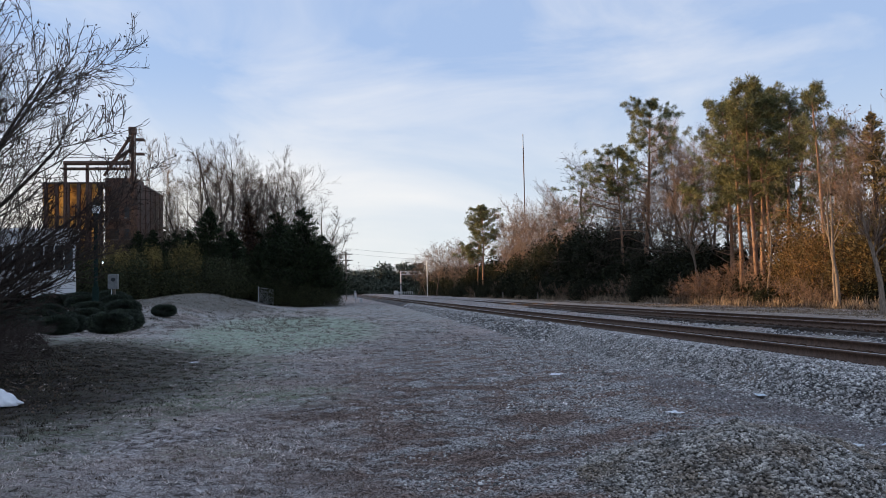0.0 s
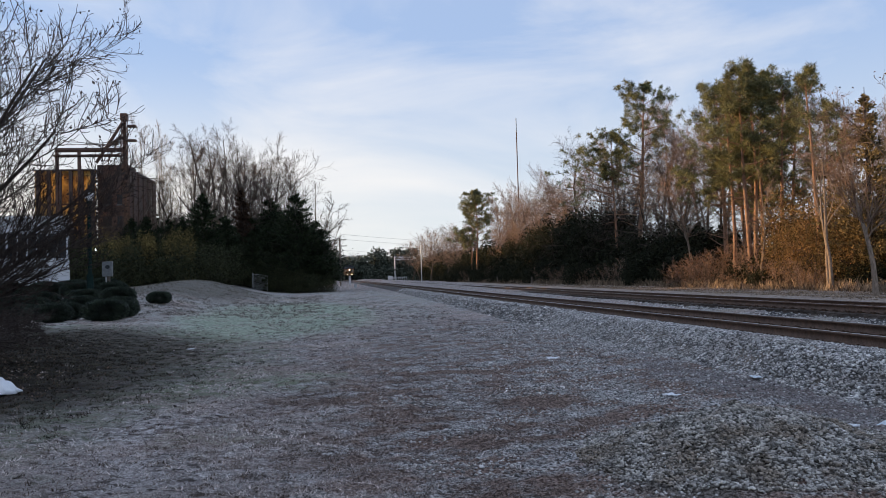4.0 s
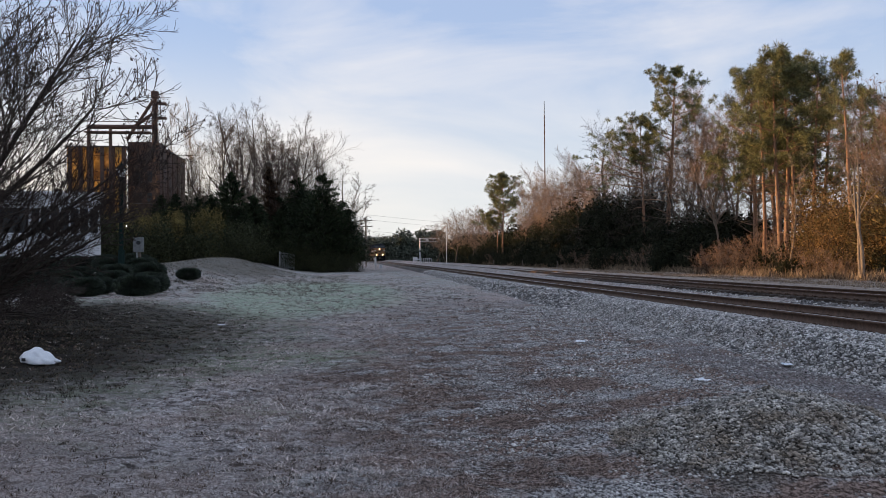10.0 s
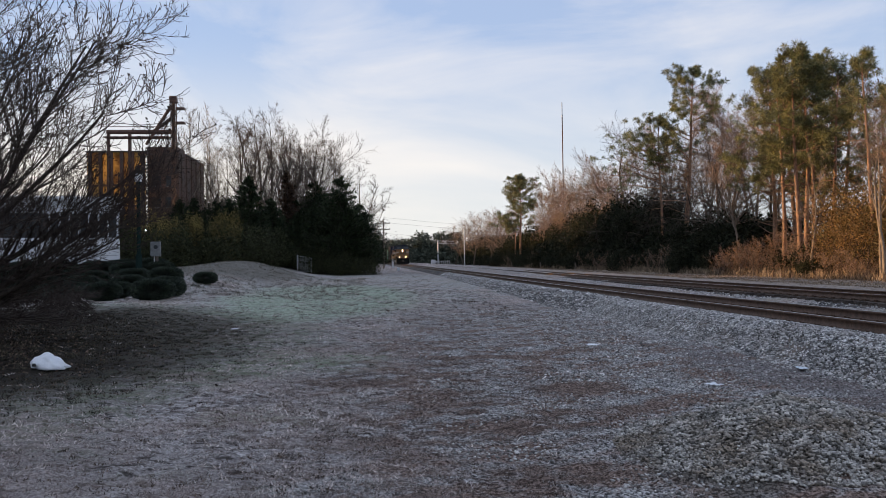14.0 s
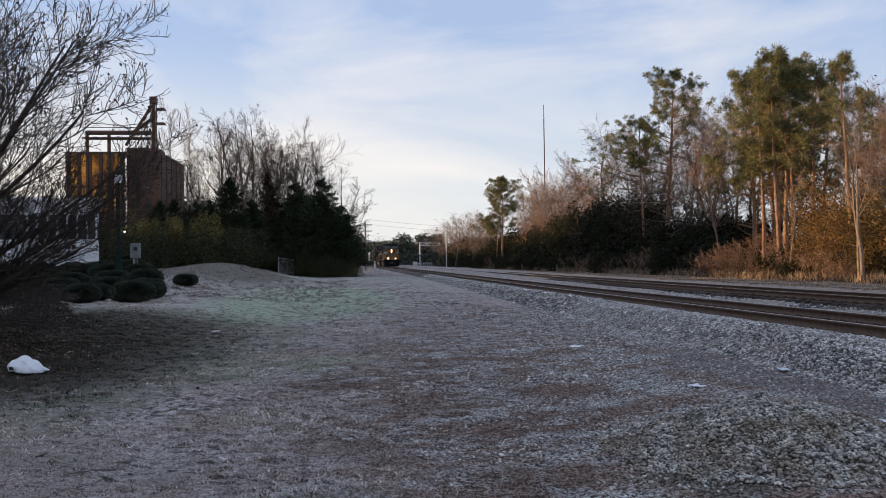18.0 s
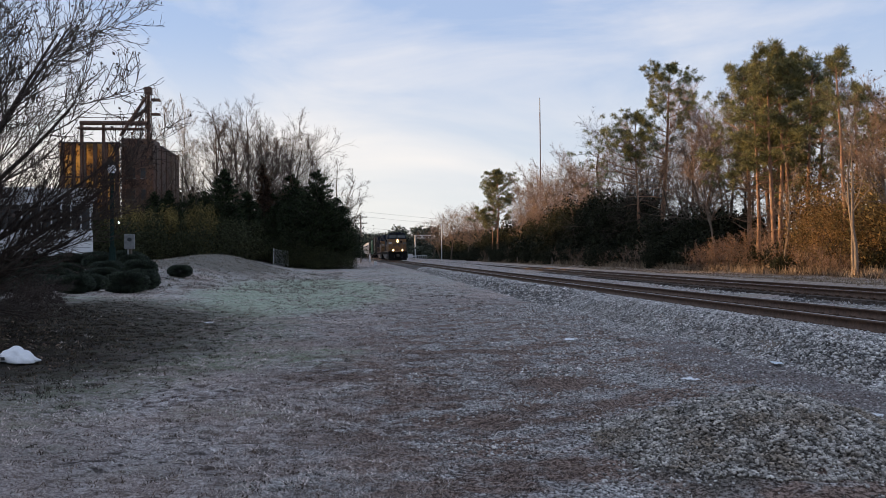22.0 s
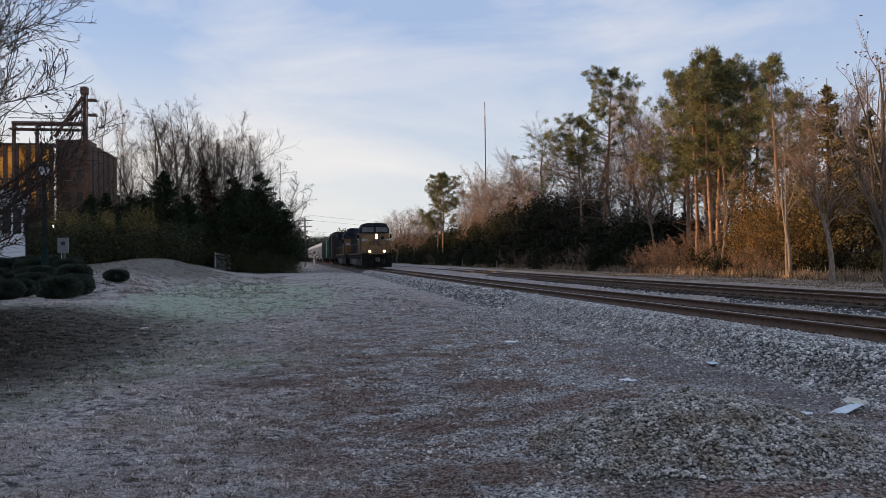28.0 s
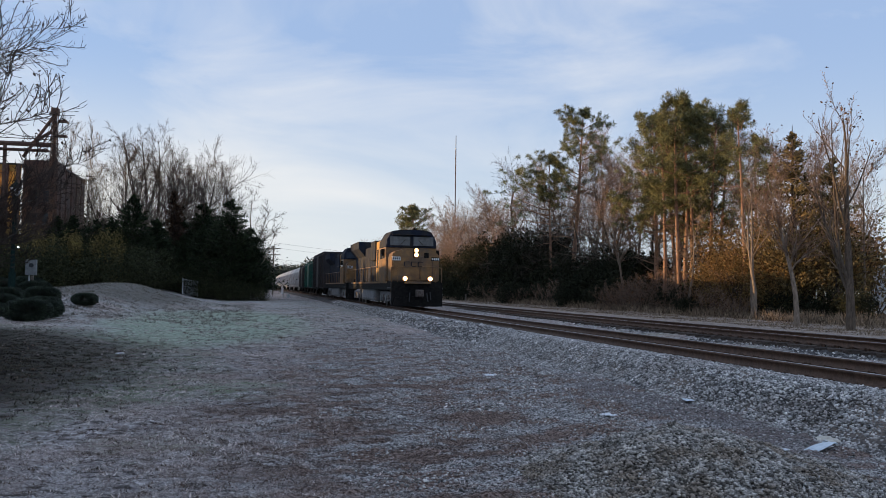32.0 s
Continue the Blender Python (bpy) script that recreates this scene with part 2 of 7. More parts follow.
# ---- mesh helpers ----
def mesh_np(name, verts, faces, mats=(), smooth=False):
    """A mesh from arrays; faces: rows of equal length."""
    verts, faces = np.asarray(verts, np.float32), np.asarray(faces, np.int32)
    me = bpy.data.meshes.new(name)
    n, k = faces.shape
    me.vertices.add(len(verts))
    me.vertices.foreach_set("co", verts.ravel())
    me.loops.add(n * k)
    me.loops.foreach_set("vertex_index", faces.ravel())
    me.polygons.add(n)
    me.polygons.foreach_set("loop_start", np.arange(0, n * k, k, dtype=np.int32))
    me.polygons.foreach_set("loop_total", np.full(n, k, np.int32))
    if smooth:
        me.polygons.foreach_set("use_smooth", np.ones(n, bool))
    for m in mats:
        me.materials.append(m)
    me.update(calc_edges=True)
    return me


def put_mesh(name, me, parent=None, m=None, label="", kind=""):
    ob = new(name, me)
    if parent is not None:
        ob.parent = parent
    if m is not None:
        ob.matrix_basis = m
    return tagged(ob, label=label, kind=kind)


def part(name, bm, mat, parent, label="", smooth=False):
    """Links a bmesh as one mesh object under a thing or a part."""
    me = bpy.data.meshes.new(name)
    if smooth:
        for f in bm.faces:
            f.smooth = True
    bm.to_mesh(me)
    bm.free()
    me.materials.append(mat)
    return put_mesh(name, me, parent, label=label)


def thing(name, label, category, m=None, group="", kind=""):
    ob = new(name)
    ob.empty_display_size = 0.3
    if m is not None:
        ob.matrix_basis = m
    return tagged(ob, label, category, group, kind)


def box(bm, x0, x1, y0, y1, z0, z1, bevel=0.0):
    r = bmesh.ops.create_cube(bm, size=1.0, matrix=Matrix.Translation(((x0 + x1) / 2, (y0 + y1) / 2, (z0 + z1) / 2)) @ Matrix.Diagonal((x1 - x0, y1 - y0, z1 - z0, 1)))
    if bevel:
        es = list({e for v in r["verts"] for e in v.link_edges})
        bmesh.ops.bevel(bm, geom=es, offset=bevel, segments=2, affect="EDGES", profile=0.5)
    return bm


def boxes(*dims, bevel=0.0):
    bm = bmesh.new()
    for d in dims:
        box(bm, *d, bevel=bevel)
    return bm


def tube(bm, a, b, r0, r1=None, sides=10):
    a, b = Vector(a), Vector(b)
    r1 = r0 if r1 is None else r1
    q = (b - a).to_track_quat("Z", "Y").to_matrix().to_4x4()
    bmesh.ops.create_cone(bm, cap_ends=True, segments=sides, radius1=r0, radius2=r1, depth=(b - a).length, matrix=Matrix.Translation((a + b) / 2) @ q)
    return bm


def tubes(*rows, sides=10):
    bm = bmesh.new()
    for a, b, r in rows:
        tube(bm, a, b, r, sides=sides)
    return bm


def prism(bm, outline, axis, lo, hi):
    """Extrudes an outline of 2D points along an axis: x: points are (y, z); y: (x, z); z: (x, y)."""
    def place(p, h):
        return {"x": (h, p[0], p[1]), "y": (p[0], h, p[1]), "z": (p[0], p[1], h)}[axis]
    a = [bm.verts.new(place(p, lo)) for p in outline]
    b = [bm.verts.new(place(p, hi)) for p in outline]
    n = len(outline)
    bm.faces.new(a[::-1]), bm.faces.new(b)
    for i in range(n):
        bm.faces.new((a[i], a[(i + 1) % n], b[(i + 1) % n], b[i]))
    bmesh.ops.recalc_face_normals(bm, faces=bm.faces)
    return bm


def limbs_mesh(name, segs, mat, sides=5):
    """Tapered tubes for rows of (x0, y0, z0, x1, y1, z1, r0, r1)."""
    s = np.asarray(segs, float)
    p0, p1, r0, r1 = s[:, :3], s[:, 3:6], s[:, 6], s[:, 7]
    d = p1 - p0
    d /= np.linalg.norm(d, axis=1, keepdims=True) + 1e-9
    ref = np.where(np.abs(d[:, 2:3]) > 0.9, [[1.0, 0, 0]], [[0, 0, 1.0]])
    u = np.cross(d, ref)
    u /= np.linalg.norm(u, axis=1, keepdims=True) + 1e-9
    v = np.cross(d, u)
    a = np.arange(sides) * 2 * np.pi / sides
    ring = u[:, None] * np.cos(a)[None, :, None] + v[:, None] * np.sin(a)[None, :, None]
    lo = p0[:, None] - d[:, None] * (r0 * 0.4)[:, None, None] + ring * r0[:, None, None]
    hi = p1[:, None] + ring * r1[:, None, None]
    verts = np.concatenate([lo, hi], 1).reshape(-1, 3)
    base = (np.arange(len(s)) * 2 * sides)[:, None, None]
    i = np.arange(sides)
    j = (i + 1) % sides
    quad = np.stack([i, j, j + sides, i + sides], 1)[None]
    return mesh_np(name, verts, (base + quad).reshape(-1, 4), (mat,), smooth=True)


def leaves_mesh(name, pts, size, mat, seed=0, thin=0.5, ways=None):
    """A small folded diamond at each point."""
    g = np.random.default_rng(seed)
    n = len(pts)
    d = g.normal(size=(n, 3)) if ways is None else ways + 0.45 * g.normal(size=(n, 3))
    d /= np.linalg.norm(d, axis=1, keepdims=True) + 1e-9
    u = np.cross(d, g.normal(size=(n, 3)))
    u /= np.linalg.norm(u, axis=1, keepdims=True) + 1e-9
    ln = size * g.uniform(0.6, 1.3, (n, 1))
    w = ln * thin
    a = pts - d * ln * 0.5
    c = pts + d * ln * 0.5
    verts = np.stack([a, pts + u * w * 0.5, c, pts - u * w * 0.5], 1).reshape(-1, 3)
    return mesh_np(name, verts, np.arange(4 * n).reshape(-1, 4), (mat,))


ICO = bmesh.new()
bmesh.ops.create_icosphere(ICO, subdivisions=1, radius=1.0)
ICO_V = np.array([v.co[:] for v in ICO.verts])
ICO_F = np.array([[v.index for v in f.verts] for f in ICO.faces])
ICO.free()


OCT_V = np.array([(1, 0, 0), (-1, 0, 0), (0, 1, 0), (0, -1, 0), (0, 0, 1), (0, 0, -1)], float)
OCT_F = np.array([(0, 2, 4), (2, 1, 4), (1, 3, 4), (3, 0, 4), (2, 0, 5), (1, 2, 5), (3, 1, 5), (0, 3, 5)])


def stones_mesh(name, pts, sizes, mat, seed=0, body=(ICO_V, ICO_F)):
    """An angular stone at each point."""
    ICO_V, ICO_F = body
    g = np.random.default_rng(seed)
    n = len(pts)
    v = ICO_V[None] * g.uniform(0.55, 1.15, (n, len(ICO_V), 1))
    v = v * g.uniform(0.6, 1.2, (n, 1, 3)) * np.asarray(sizes)[:, None, None]
    q = g.normal(size=(n, 4))
    q /= np.linalg.norm(q, axis=1, keepdims=True)
    w, x, y, z = q.T
    rot = np.stack([1 - 2 * (y * y + z * z), 2 * (x * y - w * z), 2 * (x * z + w * y), 2 * (x * y + w * z), 1 - 2 * (x * x + z * z), 2 * (y * z - w * x),
                    2 * (x * z - w * y), 2 * (y * z + w * x), 1 - 2 * (x * x + y * y)], 1).reshape(n, 3, 3)
    v = np.einsum("nij,nkj->nki", rot, v) * [1, 1, 0.72] + pts[:, None]
    f = ICO_F[None] + (np.arange(n) * len(ICO_V))[:, None, None]
    return mesh_np(name, v.reshape(-1, 3), f.reshape(-1, 3), (mat,))


# ---- the plan: line of the track and lie of the land ----
def soft(v, k=8.0):
    return np.logaddexp(0, np.asarray(v, float) / k) * k


def track_x(y):
    """Middle of the near track."""
    return 8.75 - 0.0172 * soft(np.asarray(y, float) - 32)


def rail_z(y):
    """Top of the rails."""
    return 0.66 + 0.0056 * soft(np.asarray(y, float) - 30)


SPACING = 5.8
GAUGE = 0.755


def smooth(a, b, v):
    t = np.clip((np.asarray(v, float) - a) / (b - a), 0, 1)
    return t * t * (3 - 2 * t)


WAVES = np.random.default_rng(17)
WAVE_ROWS = [(2 * math.pi / L, a, p, h) for L, a, p, h in zip(WAVES.uniform(0.16, 0.75, 22), WAVES.uniform(0, 6.28, 22), WAVES.uniform(0, 6.28, 22), WAVES.uniform(0.003, 0.0075, 22))]


def rough(x, y):
    """Tussocks and hollows of the near ground."""
    z = 0 * x
    for k, a, p, h in WAVE_ROWS:
        z = z + h * np.sin(k * (x * np.cos(a) + y * np.sin(a)) + p)
    return z


def ground_z(x, y):
    x, y = np.asarray(x, float), np.asarray(y, float)
    rise = 0.0058 * soft(np.minimum(y, 400) - 28) + 0.004 * soft(np.minimum(y, 90) - 35)
    s = x - track_x(y)
    z = rise * (1 - 0.5 * smooth(6, 14, s)) + 0.52 * smooth(-2.2, 6.5, s) * smooth(-60, 0, y) - 0.10 * smooth(-2.2, -1.2, s) * (1 - smooth(6.5, 8.5, s)) - 0.12 * smooth(8.5, 14, s)
    # bank with the hedge and the mound behind the lawn
    bank = smooth(-6.5, -11, x) * smooth(37, 48, y) * (1 - smooth(150, 260, y))
    z = z + 0.75 * bank
    z = z + 0.68 * np.exp(-(((x + 11.2) / 4.6) ** 2 + ((y - 69) / 9.0) ** 2))
    z = z + 0.30 * smooth(-3.5, -8, x) * smooth(8, 24, y)
    z = z + smooth(30, 14, y) * smooth(1.0, 4, y) * (s < -2) * rough(x, y) * 0.75
    # heap of gravel and low waves of the ground
    z = z + 0.42 * np.exp(-(((x - 3.75) / 1.05) ** 2 + ((y - 7.2) / 1.05) ** 2) ** 1.2)
    z = z + 0.03 * np.sin(x * 0.9 + 1.3) * np.sin(y * 0.55) + 0.018 * np.sin(x * 2.3 + y * 1.1) * smooth(60, 20, y)
    return z


# ---- ground ----
def ground_material():
    m = bpy.data.materials.new("ground")
    m.use_nodes = True
    nt = m.node_tree
    N, L = nt.nodes, nt.links
    b = N["Principled BSDF"]
    b.inputs["Roughness"].default_value = 0.92
    b.inputs["Specular IOR Level"].default_value = 0.08
    co = N.new("ShaderNodeTexCoord")

    def noise_fac(scale, detail, lo, hi, rough=0.6, stretch=None):
        n = N.new("ShaderNodeTexNoise")
        n.inputs["Scale"].default_value, n.inputs["Detail"].default_value, n.inputs["Roughness"].default_value = scale, detail, rough
        if stretch:
            mp = N.new("ShaderNodeMapping")
            mp.inputs["Scale"].default_value = stretch
            L.new(co.outputs["Object"], mp.inputs["Vector"])
            L.new(mp.outputs[0], n.inputs["Vector"])
        else:
            L.new(co.outputs["Object"], n.inputs["Vector"])
        r = N.new("ShaderNodeMapRange")
        r.inputs["From Min"].default_value, r.inputs["From Max"].default_value = lo, hi
        L.new(n.outputs["Fac"], r.inputs["Value"])
        return r.outputs[0]

    def mixed(fac, a, c, top=1.0):
        x = N.new("ShaderNodeMixRGB")
        if top != 1.0:
            k = N.new("ShaderNodeMath")
            k.operation = "MULTIPLY"
            k.inputs[1].default_value = top
            L.new(fac, k.inputs[0])
            fac = k.outputs[0]
        L.new(fac, x.inputs[0])
        for slot, v in ((1, a), (2, c)):
            if isinstance(v, tuple):
                x.inputs[slot].default_value = (*v, 1)
            else:
                L.new(v, x.inputs[slot])
        return x.outputs[0]

    def times(a, c):
        k = N.new("ShaderNodeMath")
        k.operation = "MULTIPLY"
        L.new(a, k.inputs[0]), L.new(c, k.inputs[1])
        return k.outputs[0]

    # the place, blurred by noise so that no border is straight
    wob = N.new("ShaderNodeTexNoise")
    wob.inputs["Scale"].default_value, wob.inputs["Detail"].default_value = 0.55, 5
    L.new(co.outputs["Object"], wob.inputs["Vector"])
    add = N.new("ShaderNodeVectorMath")
    add.operation = "MULTIPLY_ADD"
    L.new(wob.outputs["Color"], add.inputs[0])
    add.inputs[1].default_value = (2.6, 4.0, 0)
    L.new(co.outputs["Object"], add.inputs[2])
    sub = N.new("ShaderNodeVectorMath")
    sub.operation = "SUBTRACT"
    sub.inputs[1].default_value = (1.3, 2.0, 0)
    L.new(add.outputs[0], sub.inputs[0])

    def patch(cx, cy, rx, ry, edge=0.5):
        mp = N.new("ShaderNodeMapping")
        mp.inputs["Location"].default_value = (-cx / rx, -cy / ry, 0)
        mp.inputs["Scale"].default_value = (1 / rx, 1 / ry, 0)
        L.new(sub.outputs[0], mp.inputs["Vector"])
        ln = N.new("ShaderNodeVectorMath")
        ln.operation = "LENGTH"
        L.new(mp.outputs[0], ln.inputs[0])
        r = N.new("ShaderNodeMapRange")
        r.inputs["From Min"].default_value, r.inputs["From Max"].default_value = 1.0, edge
        L.new(ln.outputs["Value"], r.inputs["Value"])
        return r.outputs[0]

    tuft = noise_fac(8.0, 8, 0.42, 0.58, 0.7)
    clump = noise_fac(2.6, 7, 0.40, 0.60, 0.7, stretch=(0.75, 1.25, 1))
    coarse = noise_fac(0.8, 6, 0.40, 0.62)
    speck = noise_fac(30.0, 6, 0.45, 0.56, 0.8)
    spots = noise_fac(5.5, 7, 0.53, 0.575, 0.7, stretch=(0.6, 1.3, 1))
    grain = noise_fac(38.0, 6, 0.44, 0.56, 0.8)
    lawn = mixed(grain, (0.25, 0.222, 0.208), (0.90, 0.85, 0.825))
    lawn = mixed(clump, lawn, (0.27, 0.24, 0.228), 0.4)
    lawn = mixed(tuft, mixed(grain, (0.15, 0.13, 0.12), (0.30, 0.27, 0.26)), lawn)
    lawn = mixed(spots, lawn, (0.028, 0.022, 0.019), 0.85)
    gravel = mixed(speck, (0.028, 0.025, 0.023), (0.72, 0.69, 0.665))
    gravel = mixed(clump, gravel, (0.13, 0.125, 0.127), 0.35)
    gravel = mixed(noise_fac(1.1, 8, 0.44, 0.54, 0.7, stretch=(0.8, 1.2, 1)), gravel, mixed(speck, (0.06, 0.036, 0.027), (0.30, 0.20, 0.155)), 0.85)
    lawn = mixed(patch(-7, 62, 16, 42, 0.8), lawn, mixed(tuft, (0.20, 0.195, 0.17), (0.60, 0.59, 0.55)), 0.6)
    warm = noise_fac(0.42, 5, 0.46, 0.60)
    cool = noise_fac(0.55, 5, 0.52, 0.64, stretch=(0.8, 1.3, 1))
    lawn = mixed(warm, lawn, mixed(grain, (0.20, 0.145, 0.12), (0.64, 0.50, 0.44)), 0.5)
    lawn = mixed(times(cool, tuft), lawn, (0.23, 0.255, 0.165), 0.5)
    lawn = mixed(patch(-11.5, 66, 7.5, 19, 0.6), lawn, mixed(tuft, (0.055, 0.05, 0.04), (0.20, 0.182, 0.15)), 0.8)
    base = mixed(patch(4.5, 12, 6.0, 22, 0.7), lawn, gravel)
    base = mixed(patch(-2.4, 41, 4.9, 19, 0.7), base, mixed(tuft, (0.16, 0.20, 0.135), (0.46, 0.54, 0.41)), 0.75)
    base = mixed(times(patch(-4.6, 7.0, 4.2, 3.4, 0.3), tuft), base, (0.11, 0.09, 0.08), 0.9)
    base = mixed(times(patch(-1.3, 14.6, 2.0, 1.9, 0.3), clump), base, (0.22, 0.29, 0.17), 0.8)
    base = mixed(times(patch(-9.3, 18.3, 8.6, 14.6, 0.88), clump), base, mixed(tuft, (0.12, 0.13, 0.09), (0.27, 0.31, 0.21)), 0.8)
    # brown litter round the near tree, its shade darkened into the colour
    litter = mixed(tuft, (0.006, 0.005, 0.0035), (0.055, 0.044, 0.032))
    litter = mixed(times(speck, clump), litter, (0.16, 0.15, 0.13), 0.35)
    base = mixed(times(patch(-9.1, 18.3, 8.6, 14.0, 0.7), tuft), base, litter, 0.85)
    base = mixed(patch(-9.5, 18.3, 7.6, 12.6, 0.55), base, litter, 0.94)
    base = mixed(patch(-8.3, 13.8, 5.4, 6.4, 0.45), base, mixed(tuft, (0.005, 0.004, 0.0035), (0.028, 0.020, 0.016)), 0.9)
    base = mixed(times(patch(0.6, 10.5, 3.0, 6.0, 0.4), noise_fac(4.2, 7, 0.48, 0.56, stretch=(0.7, 1.4, 1))), base, mixed(speck, (0.035, 0.024, 0.018), (0.19, 0.135, 0.11)), 0.75)
    base = mixed(patch(6.0, 11.5, 0.9, 5.5, 0.5), base, mixed(speck, (0.10, 0.085, 0.08), (0.27, 0.24, 0.235)), 0.8)
    base = mixed(patch(21.5, 55, 7.5, 120, 0.8), base, mixed(clump, mixed(tuft, (0.14, 0.105, 0.08), (0.46, 0.38, 0.32)), (0.44, 0.375, 0.33), 0.5))
    base = mixed(patch(64, 70, 37.5, 150, 0.93), base, mixed(coarse, (0.06, 0.04, 0.025), (0.14, 0.09, 0.05)))
    base = mixed(patch(3.75, 7.2, 1.55, 1.45, 0.75), base, mixed(speck, (0.035, 0.03, 0.026), (0.24, 0.215, 0.19)))
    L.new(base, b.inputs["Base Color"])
    n3 = N.new("ShaderNodeTexNoise")
    n3.inputs["Scale"].default_value, n3.inputs["Detail"].default_value = 24, 10
    L.new(co.outputs["Object"], n3.inputs["Vector"])
    bp = N.new("ShaderNodeBump")
    bp.inputs["Strength"].default_value, bp.inputs["Distance"].default_value = 1.0, 0.06
    L.new(n3.outputs["Fac"], bp.inputs["Height"])
    L.new(bp.outputs[0], b.inputs["Normal"])
    return m


def grid_mesh(name, xs, ys, height, mat):
    X, Y = np.meshgrid(xs, ys)
    V = np.stack([X, Y, height(X, Y)], -1).reshape(-1, 3)
    nx, ny = len(xs), len(ys)
    i = (np.arange(ny - 1)[:, None] * nx + np.arange(nx - 1)[None]).ravel()
    return mesh_np(name, V, np.stack([i, i + 1, i + nx + 1, i + nx], 1), (mat,), smooth=True)


def stretch_out(a, b, step, grow=1.12):
    out, v = [], a
    way = 1 if b > a else -1
    while (b - v) * way > 0:
        out.append(v)
        v += step * way
        step *= grow
    return out + [b]


M["ground"] = ground_material()
gx = sorted(set(stretch_out(-12.2, -1800, 0.4) + list(np.arange(-12, -5, 0.2)) + list(np.arange(-5, 7, 0.075)) + list(np.arange(7, 20, 0.2)) + stretch_out(20, 1800, 0.4)))
gy = sorted(set(stretch_out(1.8, -900, 0.5, 1.2) + list(np.arange(2, 4.4, 0.2)) + list(np.arange(4.4, 15, 0.075)) + list(np.arange(15, 24, 0.15)) + stretch_out(24, 3800, 0.25, 1.045)))
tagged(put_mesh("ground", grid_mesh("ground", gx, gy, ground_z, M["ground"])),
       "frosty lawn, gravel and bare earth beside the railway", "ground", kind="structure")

# bed of crushed stone under both tracks
PROFILE = [(-2.75, -0.85), (-2.1, -0.60), (-1.62, -0.28), (-1.35, -0.18), (-1.0, -0.165), (-0.8, -0.195), (0, -0.22), (0.75, -0.215), (1.35, -0.24), (2.0, -0.30), (2.9, -0.36),
           (3.8, -0.37), (4.45, -0.30), (5.05, -0.215), (5.8, -0.22), (6.55, -0.215), (7.2, -0.205), (7.9, -0.24), (9.2, -0.45)]
PS, PZ = np.array([p[0] for p in PROFILE]), np.array([p[1] for p in PROFILE])


def bed_z(s, y):
    return rail_z(y) + np.interp(s, PS, PZ)


by = np.array(stretch_out(-40, 0, 2, 1.0) + stretch_out(0.5, 700, 0.5, 1.03))
bs = np.linspace(PS[0], PS[-1], 70)
S, Y = np.meshgrid(bs, by)
rng = np.random.default_rng(3)
bump_z = rng.normal(0, 0.012, S.shape)
bed_v = np.stack([S + track_x(Y), Y, bed_z(S, Y) + bump_z], -1).reshape(-1, 3)
bi = (np.arange(len(by) - 1)[:, None] * len(bs) + np.arange(len(bs) - 1)[None]).ravel()
M["ballast"] = material("ballast", (0.016, 0.015, 0.015), (0.15, 0.143, 0.14), 20, 0.9, bump=1.0, fine=22, third=(0.20, 0.165, 0.14), third_scale=0.8)
tagged(put_mesh("ballast_bed", mesh_np("ballast_bed", bed_v, np.stack([bi, bi + 1, bi + len(bs) + 1, bi + len(bs)], 1), (M["ballast"],))),
       "grey crushed stone bed under the two tracks", "railway bed", kind="structure")


def scatter(n, s0, s1, y0, y1, seed, bed=True, power=1.0):
    g = np.random.default_rng(seed)
    s = g.uniform(s0, s1, n)
    y = y0 + (y1 - y0) * g.uniform(0, 1, n) ** power
    x = s + track_x(y) if bed else s
    z = bed_z(s, y) if bed else ground_z(x, y)
    return np.stack([x, y, z], 1), g


def stones(name, label, sets, mat, seed, body=(ICO_V, ICO_F)):
    pts, sizes = [], []
    for n, s0, s1, y0, y1, r, bed, power in sets:
        p, g = scatter(n, s0, s1, y0, y1, seed + len(pts), bed, power)
        size = r * g.uniform(0.6, 1.35, n) * (1 + 0.25 * (p[:, 1] > 26))
        p[:, 2] += size * 0.25
        if not bed:
            x, y = p[:, 0], p[:, 1]
            bare = (np.sin(x * 3.1 + 2.3 * np.sin(y * 1.7)) + np.sin(y * 3.3 - x * 1.3) + g.normal(0, 0.35, n) < np.where(x < 2.6, -0.65, -0.25)) | (x > 4.0 + g.normal(0, 0.4, n))
            bare &= (((x - 5.7) / 1.1) ** 2 + ((y - 11.5) / 4.5) ** 2 > 1) | (g.uniform(0, 1, n) < 0.3)
            keep = bare & (ground_z(x, y) > bed_z(x - track_x(y), y) - 0.02)
            p, size = p[keep], size[keep]
        pts.append(p)
        sizes.append(size)
    me = stones_mesh(name, np.concatenate(pts), np.concatenate(sizes), mat, seed, body)
    tagged(put_mesh(name, me), label, "gravel", kind="stuff")


stones("ballast_stones", "loose grey crushed stones on the track bed",
       [(46000, -2.7, -0.95, 5.0, 26, 0.030, True, 1.0), (9000, -2.6, -0.95, 26, 80, 0.045, True, 1.3), (6000, -0.7, 0.7, 8, 40, 0.034, True, 1.2),
        (7500, 0.95, 4.6, 8, 45, 0.040, True, 1.2), (3000, 4.9, 8.2, 10, 45, 0.043, True, 1.2)], M["stone"], 11, (OCT_V, OCT_F))
stones("loose_gravel", "fine frosty gravel strewn over the trackside ground",
       [(22000, 0.6, 6.6, 4.6, 13, 0.019, False, 1.1), (16000, 0.8, 6.8, 11, 28, 0.026, False, 1.0)], M["stone"], 23, (OCT_V, OCT_F))


